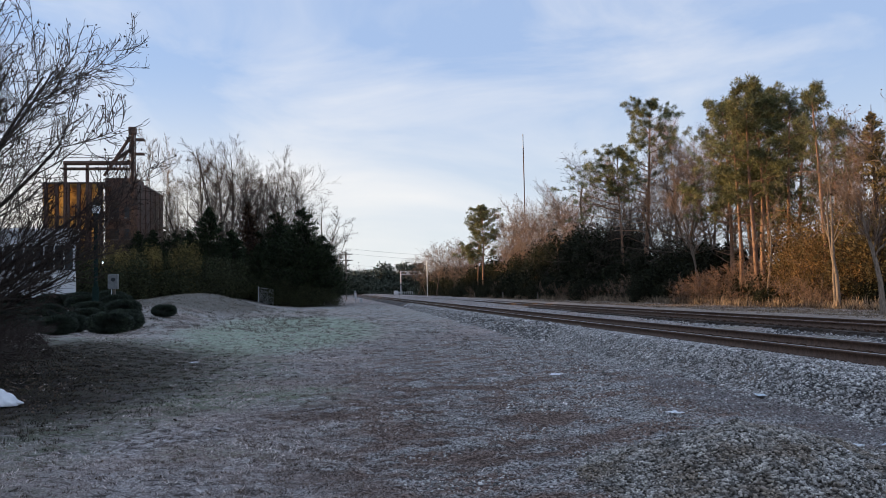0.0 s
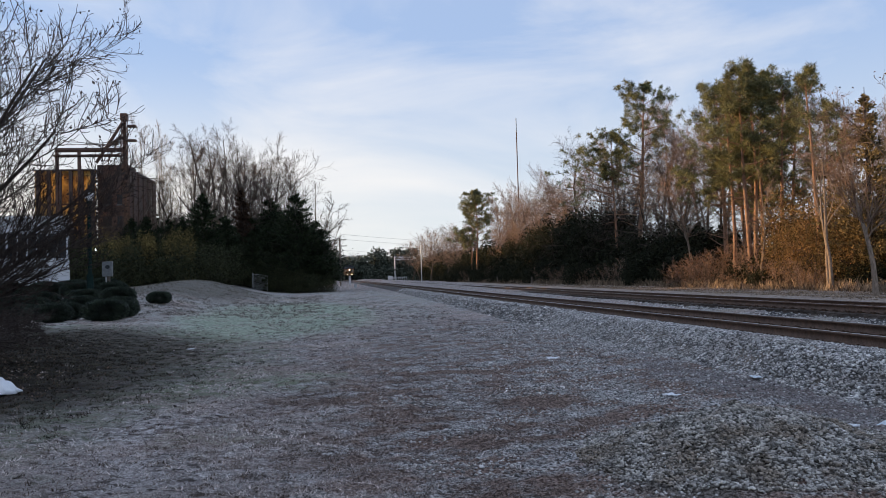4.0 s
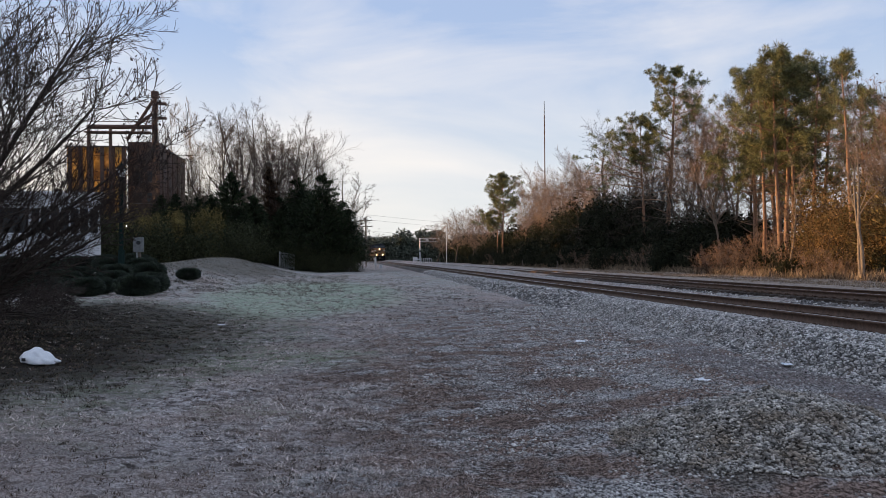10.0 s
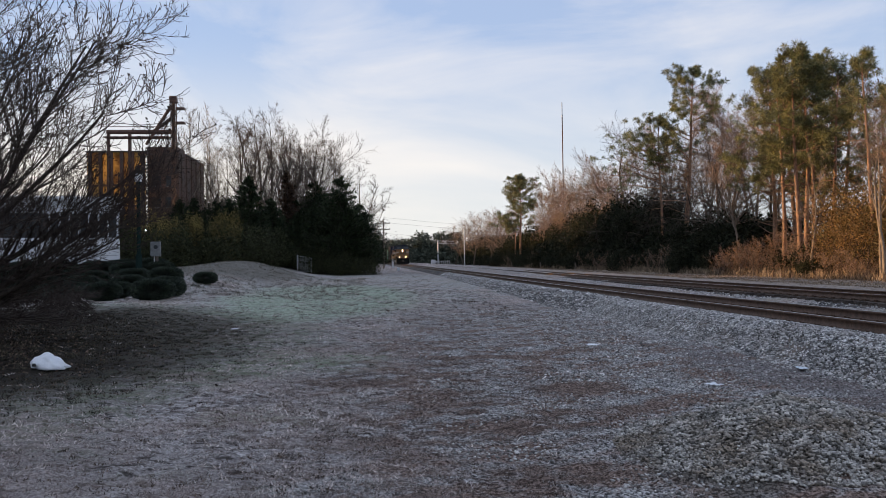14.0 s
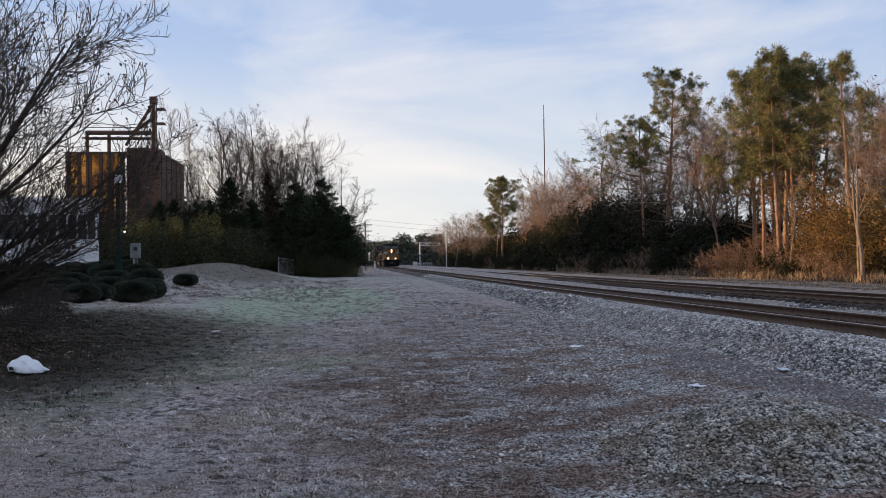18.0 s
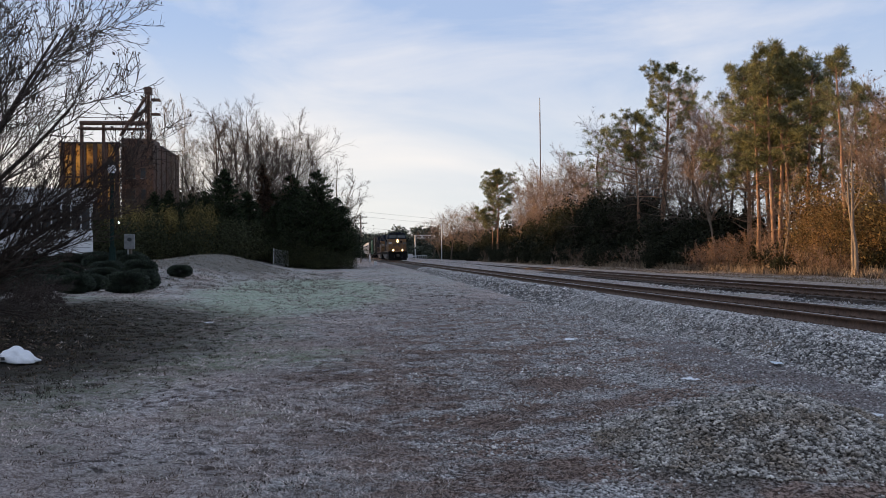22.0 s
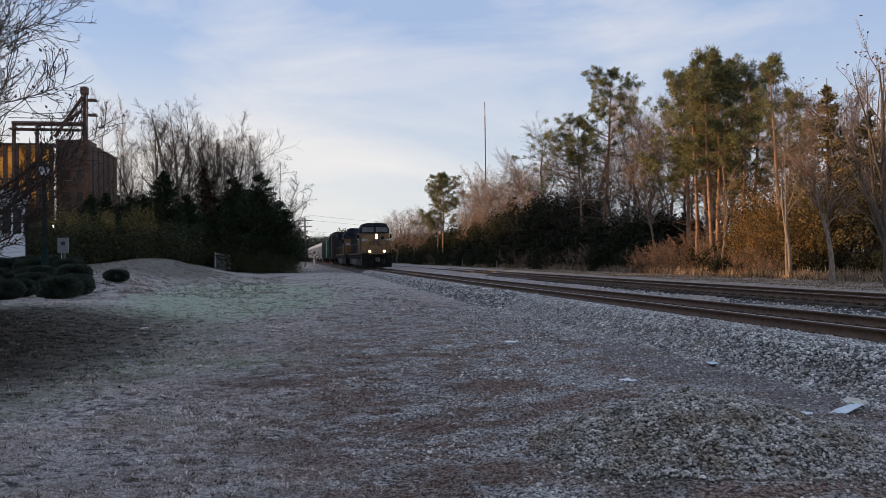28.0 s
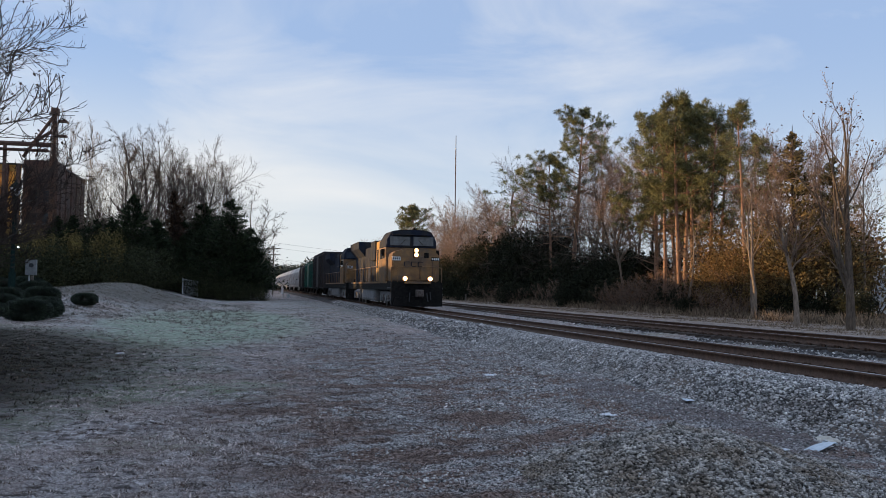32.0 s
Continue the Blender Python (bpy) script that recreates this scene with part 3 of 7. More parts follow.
def heap_stones():
    g = np.random.default_rng(5)
    n = 30000
    a, r = g.uniform(0, 2 * np.pi, n), g.uniform(0, 1, n) ** 0.6 * 1.45
    x, y = 3.75 + r * np.cos(a) * 1.1, 7.2 + r * np.sin(a)
    size = 0.0148 * g.uniform(0.5, 1.8, n)
    p = np.stack([x, y, ground_z(x, y) + size * 0.45], 1)
    tagged(put_mesh("gravel_heap", stones_mesh("gravel_heap", p, size, M["stone_brown"], 7, (OCT_V, OCT_F))), "low heap of brownish gravel beside the path", "gravel", kind="stuff")


heap_stones()


def grass():
    """Tussocks of short blades, some bleached by frost and some brown."""
    g = np.random.default_rng(9)
    n, per = 30000, 8
    y = 4.8 + 42 * g.uniform(0, 1, n) ** 1.7
    x = -3.0 + g.uniform(-1, 1, n) * (5.0 + 0.12 * y)
    keep = (x < track_x(y) - 2.6) & (np.sin(x * 2.1 + 0.4 * y) + np.sin(y * 1.3 - x) + g.normal(0, 0.9, n) > -0.5)
    keep &= (x < 0.8) | (g.uniform(0, 1, n) < 0.3)
    keep &= (((x + 9.3) / 7.2) ** 2 + ((y - 18.3) / 12.4) ** 2 > 1 + g.normal(0, 0.2, n)) | (g.uniform(0, 1, n) < 0.03)
    keep &= (((x + 2.4) / 4.6) ** 2 + ((y - 41) / 17) ** 2 > 1) | (g.uniform(0, 1, n) < 0.2)
    x, y = x[keep, None], y[keep, None]
    n = len(x)
    r = (0.035 + 0.0015 * y) * g.uniform(0.6, 1.6, (n, 1))
    a = g.uniform(0, np.pi * 2, (n, per))
    q = np.sqrt(g.uniform(0, 1, (n, per)))
    bx, by = x + r * q * np.cos(a), y + r * q * np.sin(a)
    h = g.uniform(0.009, 0.03, (n, per)) * (1 + 0.022 * y)
    tx, ty = bx + np.cos(a) * q * r * 0.9 + g.normal(0, 0.012, (n, per)), by + np.sin(a) * q * r * 0.9 + g.normal(0, 0.012, (n, per))
    w = 0.0035 + 0.0005 * y
    e = g.uniform(0, np.pi * 2, (n, per))
    z = ground_z(bx, by) - 0.004
    v = np.stack([np.stack([bx - np.cos(e) * w, by - np.sin(e) * w, z], -1), np.stack([bx + np.cos(e) * w, by + np.sin(e) * w, z], -1), np.stack([tx, ty, z + h], -1)], 2).reshape(-1, 3)
    # close turf near by, in small tufts
    k, m = 34000, 9
    cy = 4.6 + 12.5 * g.uniform(0, 1, k) ** 1.35
    cx = g.uniform(-8.8, 2.8, k)
    ok = (((cx + 9.3) / 7.2) ** 2 + ((cy - 18.3) / 12.4) ** 2 > 1 + g.normal(0, 0.12, k)) & (cx < 0.4 + g.exponential(0.6, k)) & (np.sin(cx * 3.1 + 1.1 * np.sin(cy * 2.3)) + np.sin(cy * 2.7 - cx) + g.normal(0, 0.7, k) > -1.0)
    cx, cy = cx[ok, None], cy[ok, None]
    k = len(cx)
    a, q = g.uniform(0, np.pi * 2, (k, m)), np.sqrt(g.uniform(0, 1, (k, m)))
    wide_tuft = g.uniform(0.015, 0.05, (k, 1))
    nx, ny = cx + wide_tuft * q * np.cos(a), cy + wide_tuft * q * np.sin(a)
    nz = ground_z(nx, ny) - 0.003
    e = g.uniform(0, np.pi * 2, (k, m))
    nw = g.uniform(0.0012, 0.0026, (k, m))
    nh = g.uniform(0.006, 0.026, (k, m)) * g.uniform(0.6, 1.4, (k, 1))
    out = 0.022 * q
    turf = np.stack([np.stack([nx - np.cos(e) * nw, ny - np.sin(e) * nw, nz], -1), np.stack([nx + np.cos(e) * nw, ny + np.sin(e) * nw, nz], -1),
                     np.stack([nx + np.cos(a) * out + g.normal(0, 0.006, (k, m)), ny + np.sin(a) * out + g.normal(0, 0.006, (k, m)), nz + nh], -1)], 2).reshape(-1, 3)
    v = np.concatenate([v, turf])
    tagged(put_mesh("frosted_grass", mesh_np("frosted_grass", v, np.arange(len(v)).reshape(-1, 3), (M["frost_grass"],))), "short dry grass white with frost", "grass", kind="stuff")


grass()


def blades(name, label, x, y, per, r, h, w, mat, seed):
    """Clumps of blades at x, y."""
    g = np.random.default_rng(seed)
    n = len(x)
    a, q = g.uniform(0, np.pi * 2, (n, per)), np.sqrt(g.uniform(0, 1, (n, per)))
    bx, by = x[:, None] + r * q * np.cos(a), y[:, None] + r * q * np.sin(a)
    lean = g.normal(0, h * 0.5, (2, n, per))
    hh = h * g.uniform(0.35, 1.2, (n, per))
    e = g.uniform(0, np.pi * 2, (n, per))
    z = ground_z(bx, by) - 0.005
    v = np.stack([np.stack([bx - np.cos(e) * w, by - np.sin(e) * w, z], -1), np.stack([bx + np.cos(e) * w, by + np.sin(e) * w, z], -1), np.stack([bx + lean[0], by + lean[1], z + hh], -1)], 2).reshape(-1, 3)
    tagged(put_mesh(name, mesh_np(name, v, np.arange(len(v)).reshape(-1, 3), (mat,))), label, "grass", kind="stuff")


def turf():
    g = np.random.default_rng(29)
    n = 9000
    y = 4.7 + 15 * g.uniform(0, 1, n) ** 1.3
    x = 1.1 + 0.02 * y + g.normal(0, 1.5, n)
    keep = (x < 4.2) & (((x - 3.75) / 1.5) ** 2 + ((y - 7.2) / 1.5) ** 2 > 1) & (np.sin(x * 3.1 + 2.3 * np.sin(y * 1.7)) + np.sin(y * 3.3 - x * 1.3) + g.normal(0, 0.4, n) > -0.15)
    blades("brown_turf", "brown and dark turf clumps between the frosty stones", x[keep], y[keep], 14, 0.08, 0.022, 0.0026, M["turf"], 31)
    n = 5000
    y = 4.8 + 26 * g.uniform(0, 1, n) ** 1.5
    x = -2.6 + g.uniform(-1, 1, n) * (2.2 + 0.22 * y)
    keep = (x < 0.2) & (g.uniform(0, 1, n) < 0.8)
    blades("dark_tussocks", "small dark tussocks in the frosty lawn", x[keep], y[keep], 10, 0.05, 0.03, 0.006, M["turf"], 32)
    n = 6000
    x, y = g.normal(-7.6, 2.6, n), g.normal(17.5, 5.0, n)
    keep = (((x + 9.3) / 7.6) ** 2 + ((y - 18.3) / 13) ** 2 < 1.0 + g.normal(0, 0.15, n)) & (y > 6)
    blades("shaded_tussocks", "olive tussocks, darkened in colour for the shade by the tree", x[keep], y[keep], 12, 0.10, 0.045, 0.008, M["shade_grass"], 36)
    n = 9000
    x, y = g.normal(-8.8, 1.9, n), g.normal(15.8, 3.2, n)
    spots = np.stack([x, y, ground_z(x, y) + 0.012], 1)
    tagged(put_mesh("fallen_leaves", leaves_mesh("fallen_leaves", spots, 0.06, M["turf"], 37, 0.6)), "dark fallen leaves strewn round the tree", "leaves", kind="stuff")
    n = 1500
    y = 20 + g.gamma(2.2, 13, n)
    x = track_x(y) - 3.0 - g.gamma(2.0, 2.6, n)
    blades("far_tussocks", "dark tussocks along the far lawn", x, y, 7, 0.14, 0.05, 0.016, M["turf"], 35)
    n = 1600
    y = 38 + 36 * g.uniform(0, 1, n)
    x = -9 + g.uniform(-1, 1, n) * 8
    blades("rough_grass", "rough frosty grass on the mound", x, y, 8, 0.22, 0.10, 0.022, M["mound_grass"], 33)

    n = 7000
    y = 22 + 110 * g.uniform(0, 1, n) ** 1.4
    x = track_x(y) + 9.6 + 7.6 * g.uniform(0, 1, n) ** 0.7
    blades("verge_turf", "low dry turf between the track and the wood", x, y, 7, 0.16, 0.07, 0.014, M["straw"], 34)


turf()


def verge_grass():
    """Tall dry grass along the foot of the wood."""
    g = np.random.default_rng(19)
    n = 26000
    y = 24 + 140 * g.uniform(0, 1, n) ** 1.5
    x = track_x(y) + 17.0 + g.gamma(2.0, 0.8, n)
    z = ground_z(x, y)
    h = g.uniform(0.15, 0.75, n) * (0.55 + 0.5 * np.sin(y * 0.9) ** 2)
    a = g.uniform(0, np.pi * 2, n)
    w = 0.012 + 0.0003 * y
    lean = g.normal(0, 0.16, (n, 2))
    v = np.stack([np.stack([x - np.cos(a) * w, y - np.sin(a) * w, z], 1), np.stack([x + np.cos(a) * w, y + np.sin(a) * w, z], 1),
                  np.stack([x + lean[:, 0], y + lean[:, 1], z + h], 1)], 1).reshape(-1, 3)
    tagged(put_mesh("dry_grass", mesh_np("dry_grass", v, np.arange(3 * n).reshape(-1, 3), (M["straw"],))), "tall straw-coloured grass at the foot of the wood", "grass", kind="stuff")


verge_grass()


# ---- trees ----
def grow(rng, out, tips, p, d, length, r, level, spec):
    n = spec["pieces"][level]
    step = length / n
    end = spec.get("end", 0.25)
    for i in range(n):
        f = (i + 1) / n
        w = spec["wob"][level]
        d = (d + Vector((rng.gauss(0, w), rng.gauss(0, w), rng.gauss(0, w) + spec["up"][level]))).normalized()
        q = p + d * step
        ra, rb = r * (1 - (1 - end) * i / n), r * (1 - (1 - end) * f)
        out[level].append((*p, *q, ra, rb))
        if level + 1 < len(spec["pieces"]) and f > spec["start"][level]:
            k = spec["kids"][level]
            for _ in range(int(k) + (rng.random() < k - int(k))):
                side = d.orthogonal().normalized()
                side = Matrix.Rotation(rng.uniform(0, 2 * math.pi), 3, d) @ side
                ang = radians(rng.gauss(spec["angle"][level], 9))
                kd = d * math.cos(ang) + side * math.sin(ang)
                kl = length * spec["ratio"][level] * (1.15 - spec["fall"][level] * f) * rng.uniform(0.7, 1.2)
                grow(rng, out, tips, p.lerp(q, rng.random()), kd, kl, max(rb * 0.55, 0.004), level + 1, spec)
        p = q
    tips.append((p, d, level))


BARE = dict(pieces=(9, 6, 4, 3), kids=(2.3, 2.1, 2.2), start=(0.28, 0.15, 0.08), angle=(42, 40, 42), ratio=(0.52, 0.46, 0.42), fall=(0.66, 0.5, 0.4),
            wob=(0.06, 0.12, 0.15, 0.18), up=(0.03, 0.06, 0.06, 0.05), end=0.15)
OVAL = dict(BARE, angle=(30, 34, 38), ratio=(0.40, 0.5, 0.45), fall=(0.5, 0.5, 0.4), up=(0.04, 0.09, 0.08, 0.06), start=(0.34, 0.12, 0.06))
OAK = dict(BARE, angle=(56, 46, 44), ratio=(0.66, 0.5, 0.42), start=(0.3, 0.2, 0.1), wob=(0.09, 0.17, 0.2, 0.22), up=(0.03, 0.05, 0.04, 0.03), kids=(2.0, 1.9, 2.0))
VASE = dict(BARE, pieces=(9, 6, 4, 3), kids=(1.4, 1.6, 1.6), angle=(36, 40, 44), ratio=(0.34, 0.46, 0.45), start=(0.3, 0.12, 0.05), wob=(0.06, 0.12, 0.16, 0.2), up=(0.015, 0.05, 0.05, 0.04))
POLE = dict(BARE, kids=(1.9, 1.5, 1.6), angle=(28, 30, 34), ratio=(0.26, 0.5, 0.5), start=(0.35, 0.1, 0.05), up=(0.05, 0.10, 0.08, 0.06), wob=(0.03, 0.08, 0.12, 0.16))


def fitted(out, tips, height):
    """Brings a grown tree to its height."""
    k = height / max(s[5] for level in out for s in level)
    for level in out:
        level[:] = [tuple(v * k for v in s[:6]) + s[6:] for s in level]
    tips[:] = [(p * k, d, n) for p, d, n in tips]
    return k


def limb_parts(segs, pieces, mat, ob):
    for i in range(0, len(segs), pieces):
        put_mesh("limb", limbs_mesh("limb", segs[i:i + pieces], mat, 5), ob)


def bare_tree(label, seed, height, r, spec, bark, twig, leaves=0, lean=0.0, thick=1.0, m=None, category="tree", ways=(), foot=0.12, name="tree", joined=False):
    """A leafless tree with one trunk, or with several stems along the given ways."""
    rng = random.Random(seed)
    out, tips = [[], [], [], []], []
    if not ways:
        a = rng.uniform(0, 6.28)
        grow(rng, out, tips, Vector((0, 0, -0.15)), Vector((math.cos(a) * lean, math.sin(a) * lean, 1)).normalized(), height, r, 0, spec)
        fitted(out, tips, height)
    for way, length in ways:
        grow(rng, out, tips, Vector((rng.gauss(0, foot), rng.gauss(0, foot), -0.1)), Vector(way).normalized(), length, r * (0.6 + length / 20), 0, spec)
    ob = thing(name, label, category, m)
    if joined:
        put_mesh("stem_wood" if ways else "trunk", limbs_mesh("stem_wood", out[0], M[bark], 6), ob, kind="stuff" if ways else "")
        put_mesh("limb_wood", limbs_mesh("limb_wood", out[1], M[bark], 5), ob, kind="stuff")
    elif ways:
        for i in range(0, len(out[0]), spec["pieces"][0]):
            put_mesh("stem", limbs_mesh("stem", out[0][i:i + spec["pieces"][0]], M[bark], 7), ob)
    else:
        put_mesh("trunk", limbs_mesh("trunk", out[0], M[bark], 7), ob)
    if not joined:
        limb_parts(out[1], spec["pieces"][1], M[bark], ob)
    mid, fine = np.array(out[2]), np.array(out[3])
    mid[:, 6:8] = np.clip(mid[:, 6:8], 0.008 * thick, 0.03 * thick)
    fine[:, 6:8] = np.clip(fine[:, 6:8], 0.005 * thick, 0.009 * thick)
    put_mesh("crown", limbs_mesh("crown", np.concatenate([mid, fine]), M[twig], 3), ob, kind="stuff")
    if leaves:
        g = np.random.default_rng(seed)
        ends = np.array([t[0][:] for t in tips if t[2] >= 2])
        dark = twig == "twig_dark"
        pick = ends[g.integers(0, len(ends), leaves)] + g.normal(0, 0.05 if dark else 0.12, (leaves, 3))
        put_mesh("withered_leaves", leaves_mesh("withered_leaves", pick, 0.07 if dark else 0.12, M["twig_dark" if dark else "dead_leaf"], seed, 0.6), ob)
    return ob


def needle_clumps(name, centres, radii, per, mat, seed):
    """Rounded clumps of needles that radiate from their middles."""
    g = np.random.default_rng(seed)
    n = len(centres)
    d = g.normal(size=(n, per, 3))
    d[:, :, 2] = d[:, :, 2] * 0.8 + 0.25
    d /= np.linalg.norm(d, axis=2, keepdims=True)
    R = np.asarray(radii)[:, None, None]
    a = centres[:, None] + d * R * g.uniform(0.1, 0.55, (n, per, 1))
    u = np.cross(d, g.normal(size=(n, per, 3)))
    u /= np.linalg.norm(u, axis=2, keepdims=True)
    w = R * 0.055
    tip = a + d * R * g.uniform(0.55, 1.0, (n, per, 1))
    v = np.stack([a - u * w, a + u * w, tip], 2).reshape(-1, 3)
    return mesh_np(name, v, np.arange(n * per * 3).reshape(-1, 3), (mat,))


def pine_tree(label, seed, height, r, m=None, low=0.5, reach=2.6, dense=2.8, dead=10, extra=(), clump=0.36, per=66, lean=0.02):
    """A pine: bare lower trunk with dead limbs, then limbs that end in rounded clumps of needles."""
    rng = random.Random(seed)
    trunk, p, d = [], Vector((0, 0, -0.2)), Vector((rng.gauss(0, lean), rng.gauss(0, lean), 1)).normalized()
    n = 12
    for i in range(n):
        d = (d + Vector((rng.gauss(0, 0.02), rng.gauss(0, 0.02), 0.02))).normalized()
        q = p + d * (height + 0.2) / n
        trunk.append((*p, *q, r * (1 - 0.85 * i / n), r * (1 - 0.85 * (i + 1) / n)))
        p = q

    def on_trunk(f):
        s = trunk[min(int(f * n), n - 1)]
        return Vector(s[:3]).lerp(Vector(s[3:6]), f * n - min(int(f * n), n - 1))

    limbs, twigs, centres, radii = [], [], [], []

    def limb(f, az, length, rise, leafy_limb):
        p = on_trunk(f)
        d = Vector((math.cos(az) * math.cos(rise), math.sin(az) * math.cos(rise), math.sin(rise)))
        r0 = max(0.018, min(0.09, length * 0.02))
        for i in range(5):
            d = (d + Vector((rng.gauss(0, 0.12), rng.gauss(0, 0.12), rng.gauss(0, 0.10) + (0.10 if leafy_limb else 0.0)))).normalized()
            q = p + d * length / 5
            limbs.append((*p, *q, r0 * (1 - 0.16 * i), r0 * (1 - 0.16 * (i + 1))))
            if i >= 1:
                for _ in range(2):
                    side = Matrix.Rotation(rng.uniform(0, 6.28), 3, d) @ d.orthogonal().normalized()
                    e = (d * 0.75 + side * 0.7 + Vector((0, 0, 0.15 if leafy_limb else 0.0))).normalized()
                    ln = length * rng.uniform(0.14, 0.32) + 0.2
                    b = q + e * ln
                    e2 = (e + Vector((rng.gauss(0, 0.3), rng.gauss(0, 0.3), 0.3 if leafy_limb else rng.gauss(0, 0.3)))).normalized()
                    c = b + e2 * ln * 0.5
                    twigs.append((*q, *b, 0.018, 0.012))
                    twigs.append((*b, *c, 0.012, 0.006))
                    if leafy_limb and rng.random() < 0.92:
                        centres.append(c)
                        radii.append(clump * rng.uniform(0.7, 1.3))
                        if rng.random() < 0.5:
                            centres.append(b + Vector((rng.gauss(0, 0.1), rng.gauss(0, 0.1), 0.1)))
                            radii.append(clump * rng.uniform(0.6, 1.0))
            p = q
        if leafy_limb:
            centres.append(p)
            radii.append(clump * rng.uniform(0.9, 1.4))

    count = int(height * (1 - low) * dense)
    for i in range(count):
        c = (i + rng.random()) / count
        shape = float(np.interp(c, [0, 0.15, 0.45, 0.75, 0.92, 1], [0.6, 0.85, 1.0, 0.82, 0.55, 0.3]))
        limb(low + (1 - low) * c * 0.985, i * 2.4 + rng.gauss(0, 0.4), reach * shape * rng.uniform(0.55, 1.2), radians(rng.gauss(8 + 48 * c * c, 9)), rng.random() < 0.9)
    for i in range(dead):
        limb(low * rng.uniform(0.45, 1.05), rng.uniform(0, 6.28), reach * rng.uniform(0.35, 0.95), radians(rng.gauss(4, 14)), False)
    for f, az, length, foliage in extra:
        limb(f, radians(az), length, radians(6), foliage)
    k = height / max(c.z + q for c, q in zip(centres, radii))
    trunk, limbs, twigs = [[tuple(v * k for v in s[:6]) + s[6:] for s in rows] for rows in (trunk, limbs, twigs)]
    centres = [c * k for c in centres]
    ob = thing("pine_tree", label, "tree", m)
    put_mesh("trunk", limbs_mesh("trunk", trunk, M["bark_pine"], 9), ob)
    limb_parts(limbs, 5, M["bark_pine"], ob)
    put_mesh("twig_wood", limbs_mesh("twig_wood", twigs, M["bark_brown"], 3), ob, kind="stuff")
    put_mesh("crown", needle_clumps("crown", np.array([c[:] for c in centres]), radii, per, M["needle"], seed), ob)
    return ob


def cedar_tree(label, seed, height, wide, m=None, mat="cedar", n=9000, size=0.26, ragged=1.0):
    """A pointed evergreen: rising boughs in uneven tiers, with sprays of foliage."""
    g = np.random.default_rng(seed)
    ob = thing("cedar_tree", label, "tree", m)
    put_mesh("trunk", limbs_mesh("trunk", [(0, 0, -0.1, 0, 0, height * 0.97, 0.018 * height, 0.015)], M["bark_dark"], 6), ob)
    k = 260
    t = g.uniform(0.03, 1, k) ** 0.85
    a = g.uniform(0, 2 * np.pi, k)
    reach = wide * (1 - t) ** 0.78 * g.uniform(1 - 0.5 * ragged, 1 + 0.22 * ragged, k) * (1 + 0.14 * np.sin(3 * a + 9 * t)) + 0.10
    rise = reach * g.uniform(0.15, 0.55, k)
    segs = np.stack([0 * t, 0 * t, t * height * 0.93, np.cos(a) * reach, np.sin(a) * reach, t * height * 0.93 + rise, 0 * t + 0.025, 0 * t + 0.008], 1)
    put_mesh("bough_wood", limbs_mesh("bough_wood", segs, M["bark_dark"], 3), ob, kind="stuff")
    share = reach + 0.35
    i = g.choice(k, n, p=share / share.sum())
    f = g.uniform(0.2, 1.06, n)[:, None]
    slack = (0.04 + 0.07 * reach[i])[:, None]
    p = segs[i, :3] * (1 - f) + segs[i, 3:6] * f + g.normal(0, 1, (n, 3)) * slack * [1, 1, 0.8]
    p[:, 2] = np.maximum(p[:, 2], 0.08)
    ways = np.stack([np.cos(a[i]), np.sin(a[i]), 0.7 + 0 * f[:, 0]], 1)
    put_mesh("crown", leaves_mesh("crown", p, size, M[mat], seed, 0.4, ways), ob)
    return ob


def shrub(label, seed, wide, high, mat, n=2600, size=0.2, m=None, blobs=7, name="shrub", stems=True):
    g = np.random.default_rng(seed)
    c = np.stack([g.uniform(-0.6, 0.6, blobs) * wide, g.uniform(-0.6, 0.6, blobs) * wide, g.uniform(0.2, 0.75, blobs) * high], 1)
    rad = np.stack([g.uniform(0.3, 0.55, blobs) * wide, g.uniform(0.3, 0.55, blobs) * wide, g.uniform(0.22, 0.36, blobs) * high], 1)
    i = g.integers(0, blobs, n)
    d = g.normal(size=(n, 3))
    d /= np.linalg.norm(d, axis=1, keepdims=True)
    p = c[i] + d * rad[i] * g.uniform(0.5, 1.15, (n, 1))
    p[:, 2] = np.abs(p[:, 2]) + 0.02
    ob = thing(name, label, "shrub", m)
    if stems:
        segs = [(g.uniform(-0.2, 0.2) * wide, g.uniform(-0.2, 0.2) * wide, -0.05, *(c[j] * [1, 1, 1.1]), 0.03, 0.01) for j in range(blobs)]
        put_mesh("stem_wood", limbs_mesh("stem_wood", segs, M["bark_dark"], 4), ob, kind="stuff")
    put_mesh("foliage", leaves_mesh("foliage", p, size, M[mat], seed, 0.55), ob)
    return ob


def brush(label, seed, high, bark, twig, m=None, stems=9, leaves=0, thick=0.8):
    """A leafless thicket of thin arching stems."""
    rng = random.Random(seed)
    spec = dict(BARE, pieces=(6, 4, 3, 2), kids=(1.3, 1.3, 1.2), start=(0.2, 0.1, 0.05), angle=(34, 38, 40), ratio=(0.5, 0.5, 0.5), wob=(0.10, 0.14, 0.18, 0.2), up=(-0.01, 0.02, 0.03, 0.02))
    ways = [((rng.gauss(0, 0.5), rng.gauss(0, 0.5), 1), high * rng.uniform(0.6, 1.1)) for _ in range(stems)]
    return bare_tree(label, seed, high, 0.028, spec, bark, twig, leaves=leaves, thick=thick, m=m, category="shrub", ways=ways, foot=high * 0.22, name="shrub", joined=True)


def at(x, y, turn=0.0, size=1.0, dz=0.0):
    return pose(x, y, float(ground_z(x, y)) + dz, 0, 0, turn) @ Matrix.Scale(size, 4)


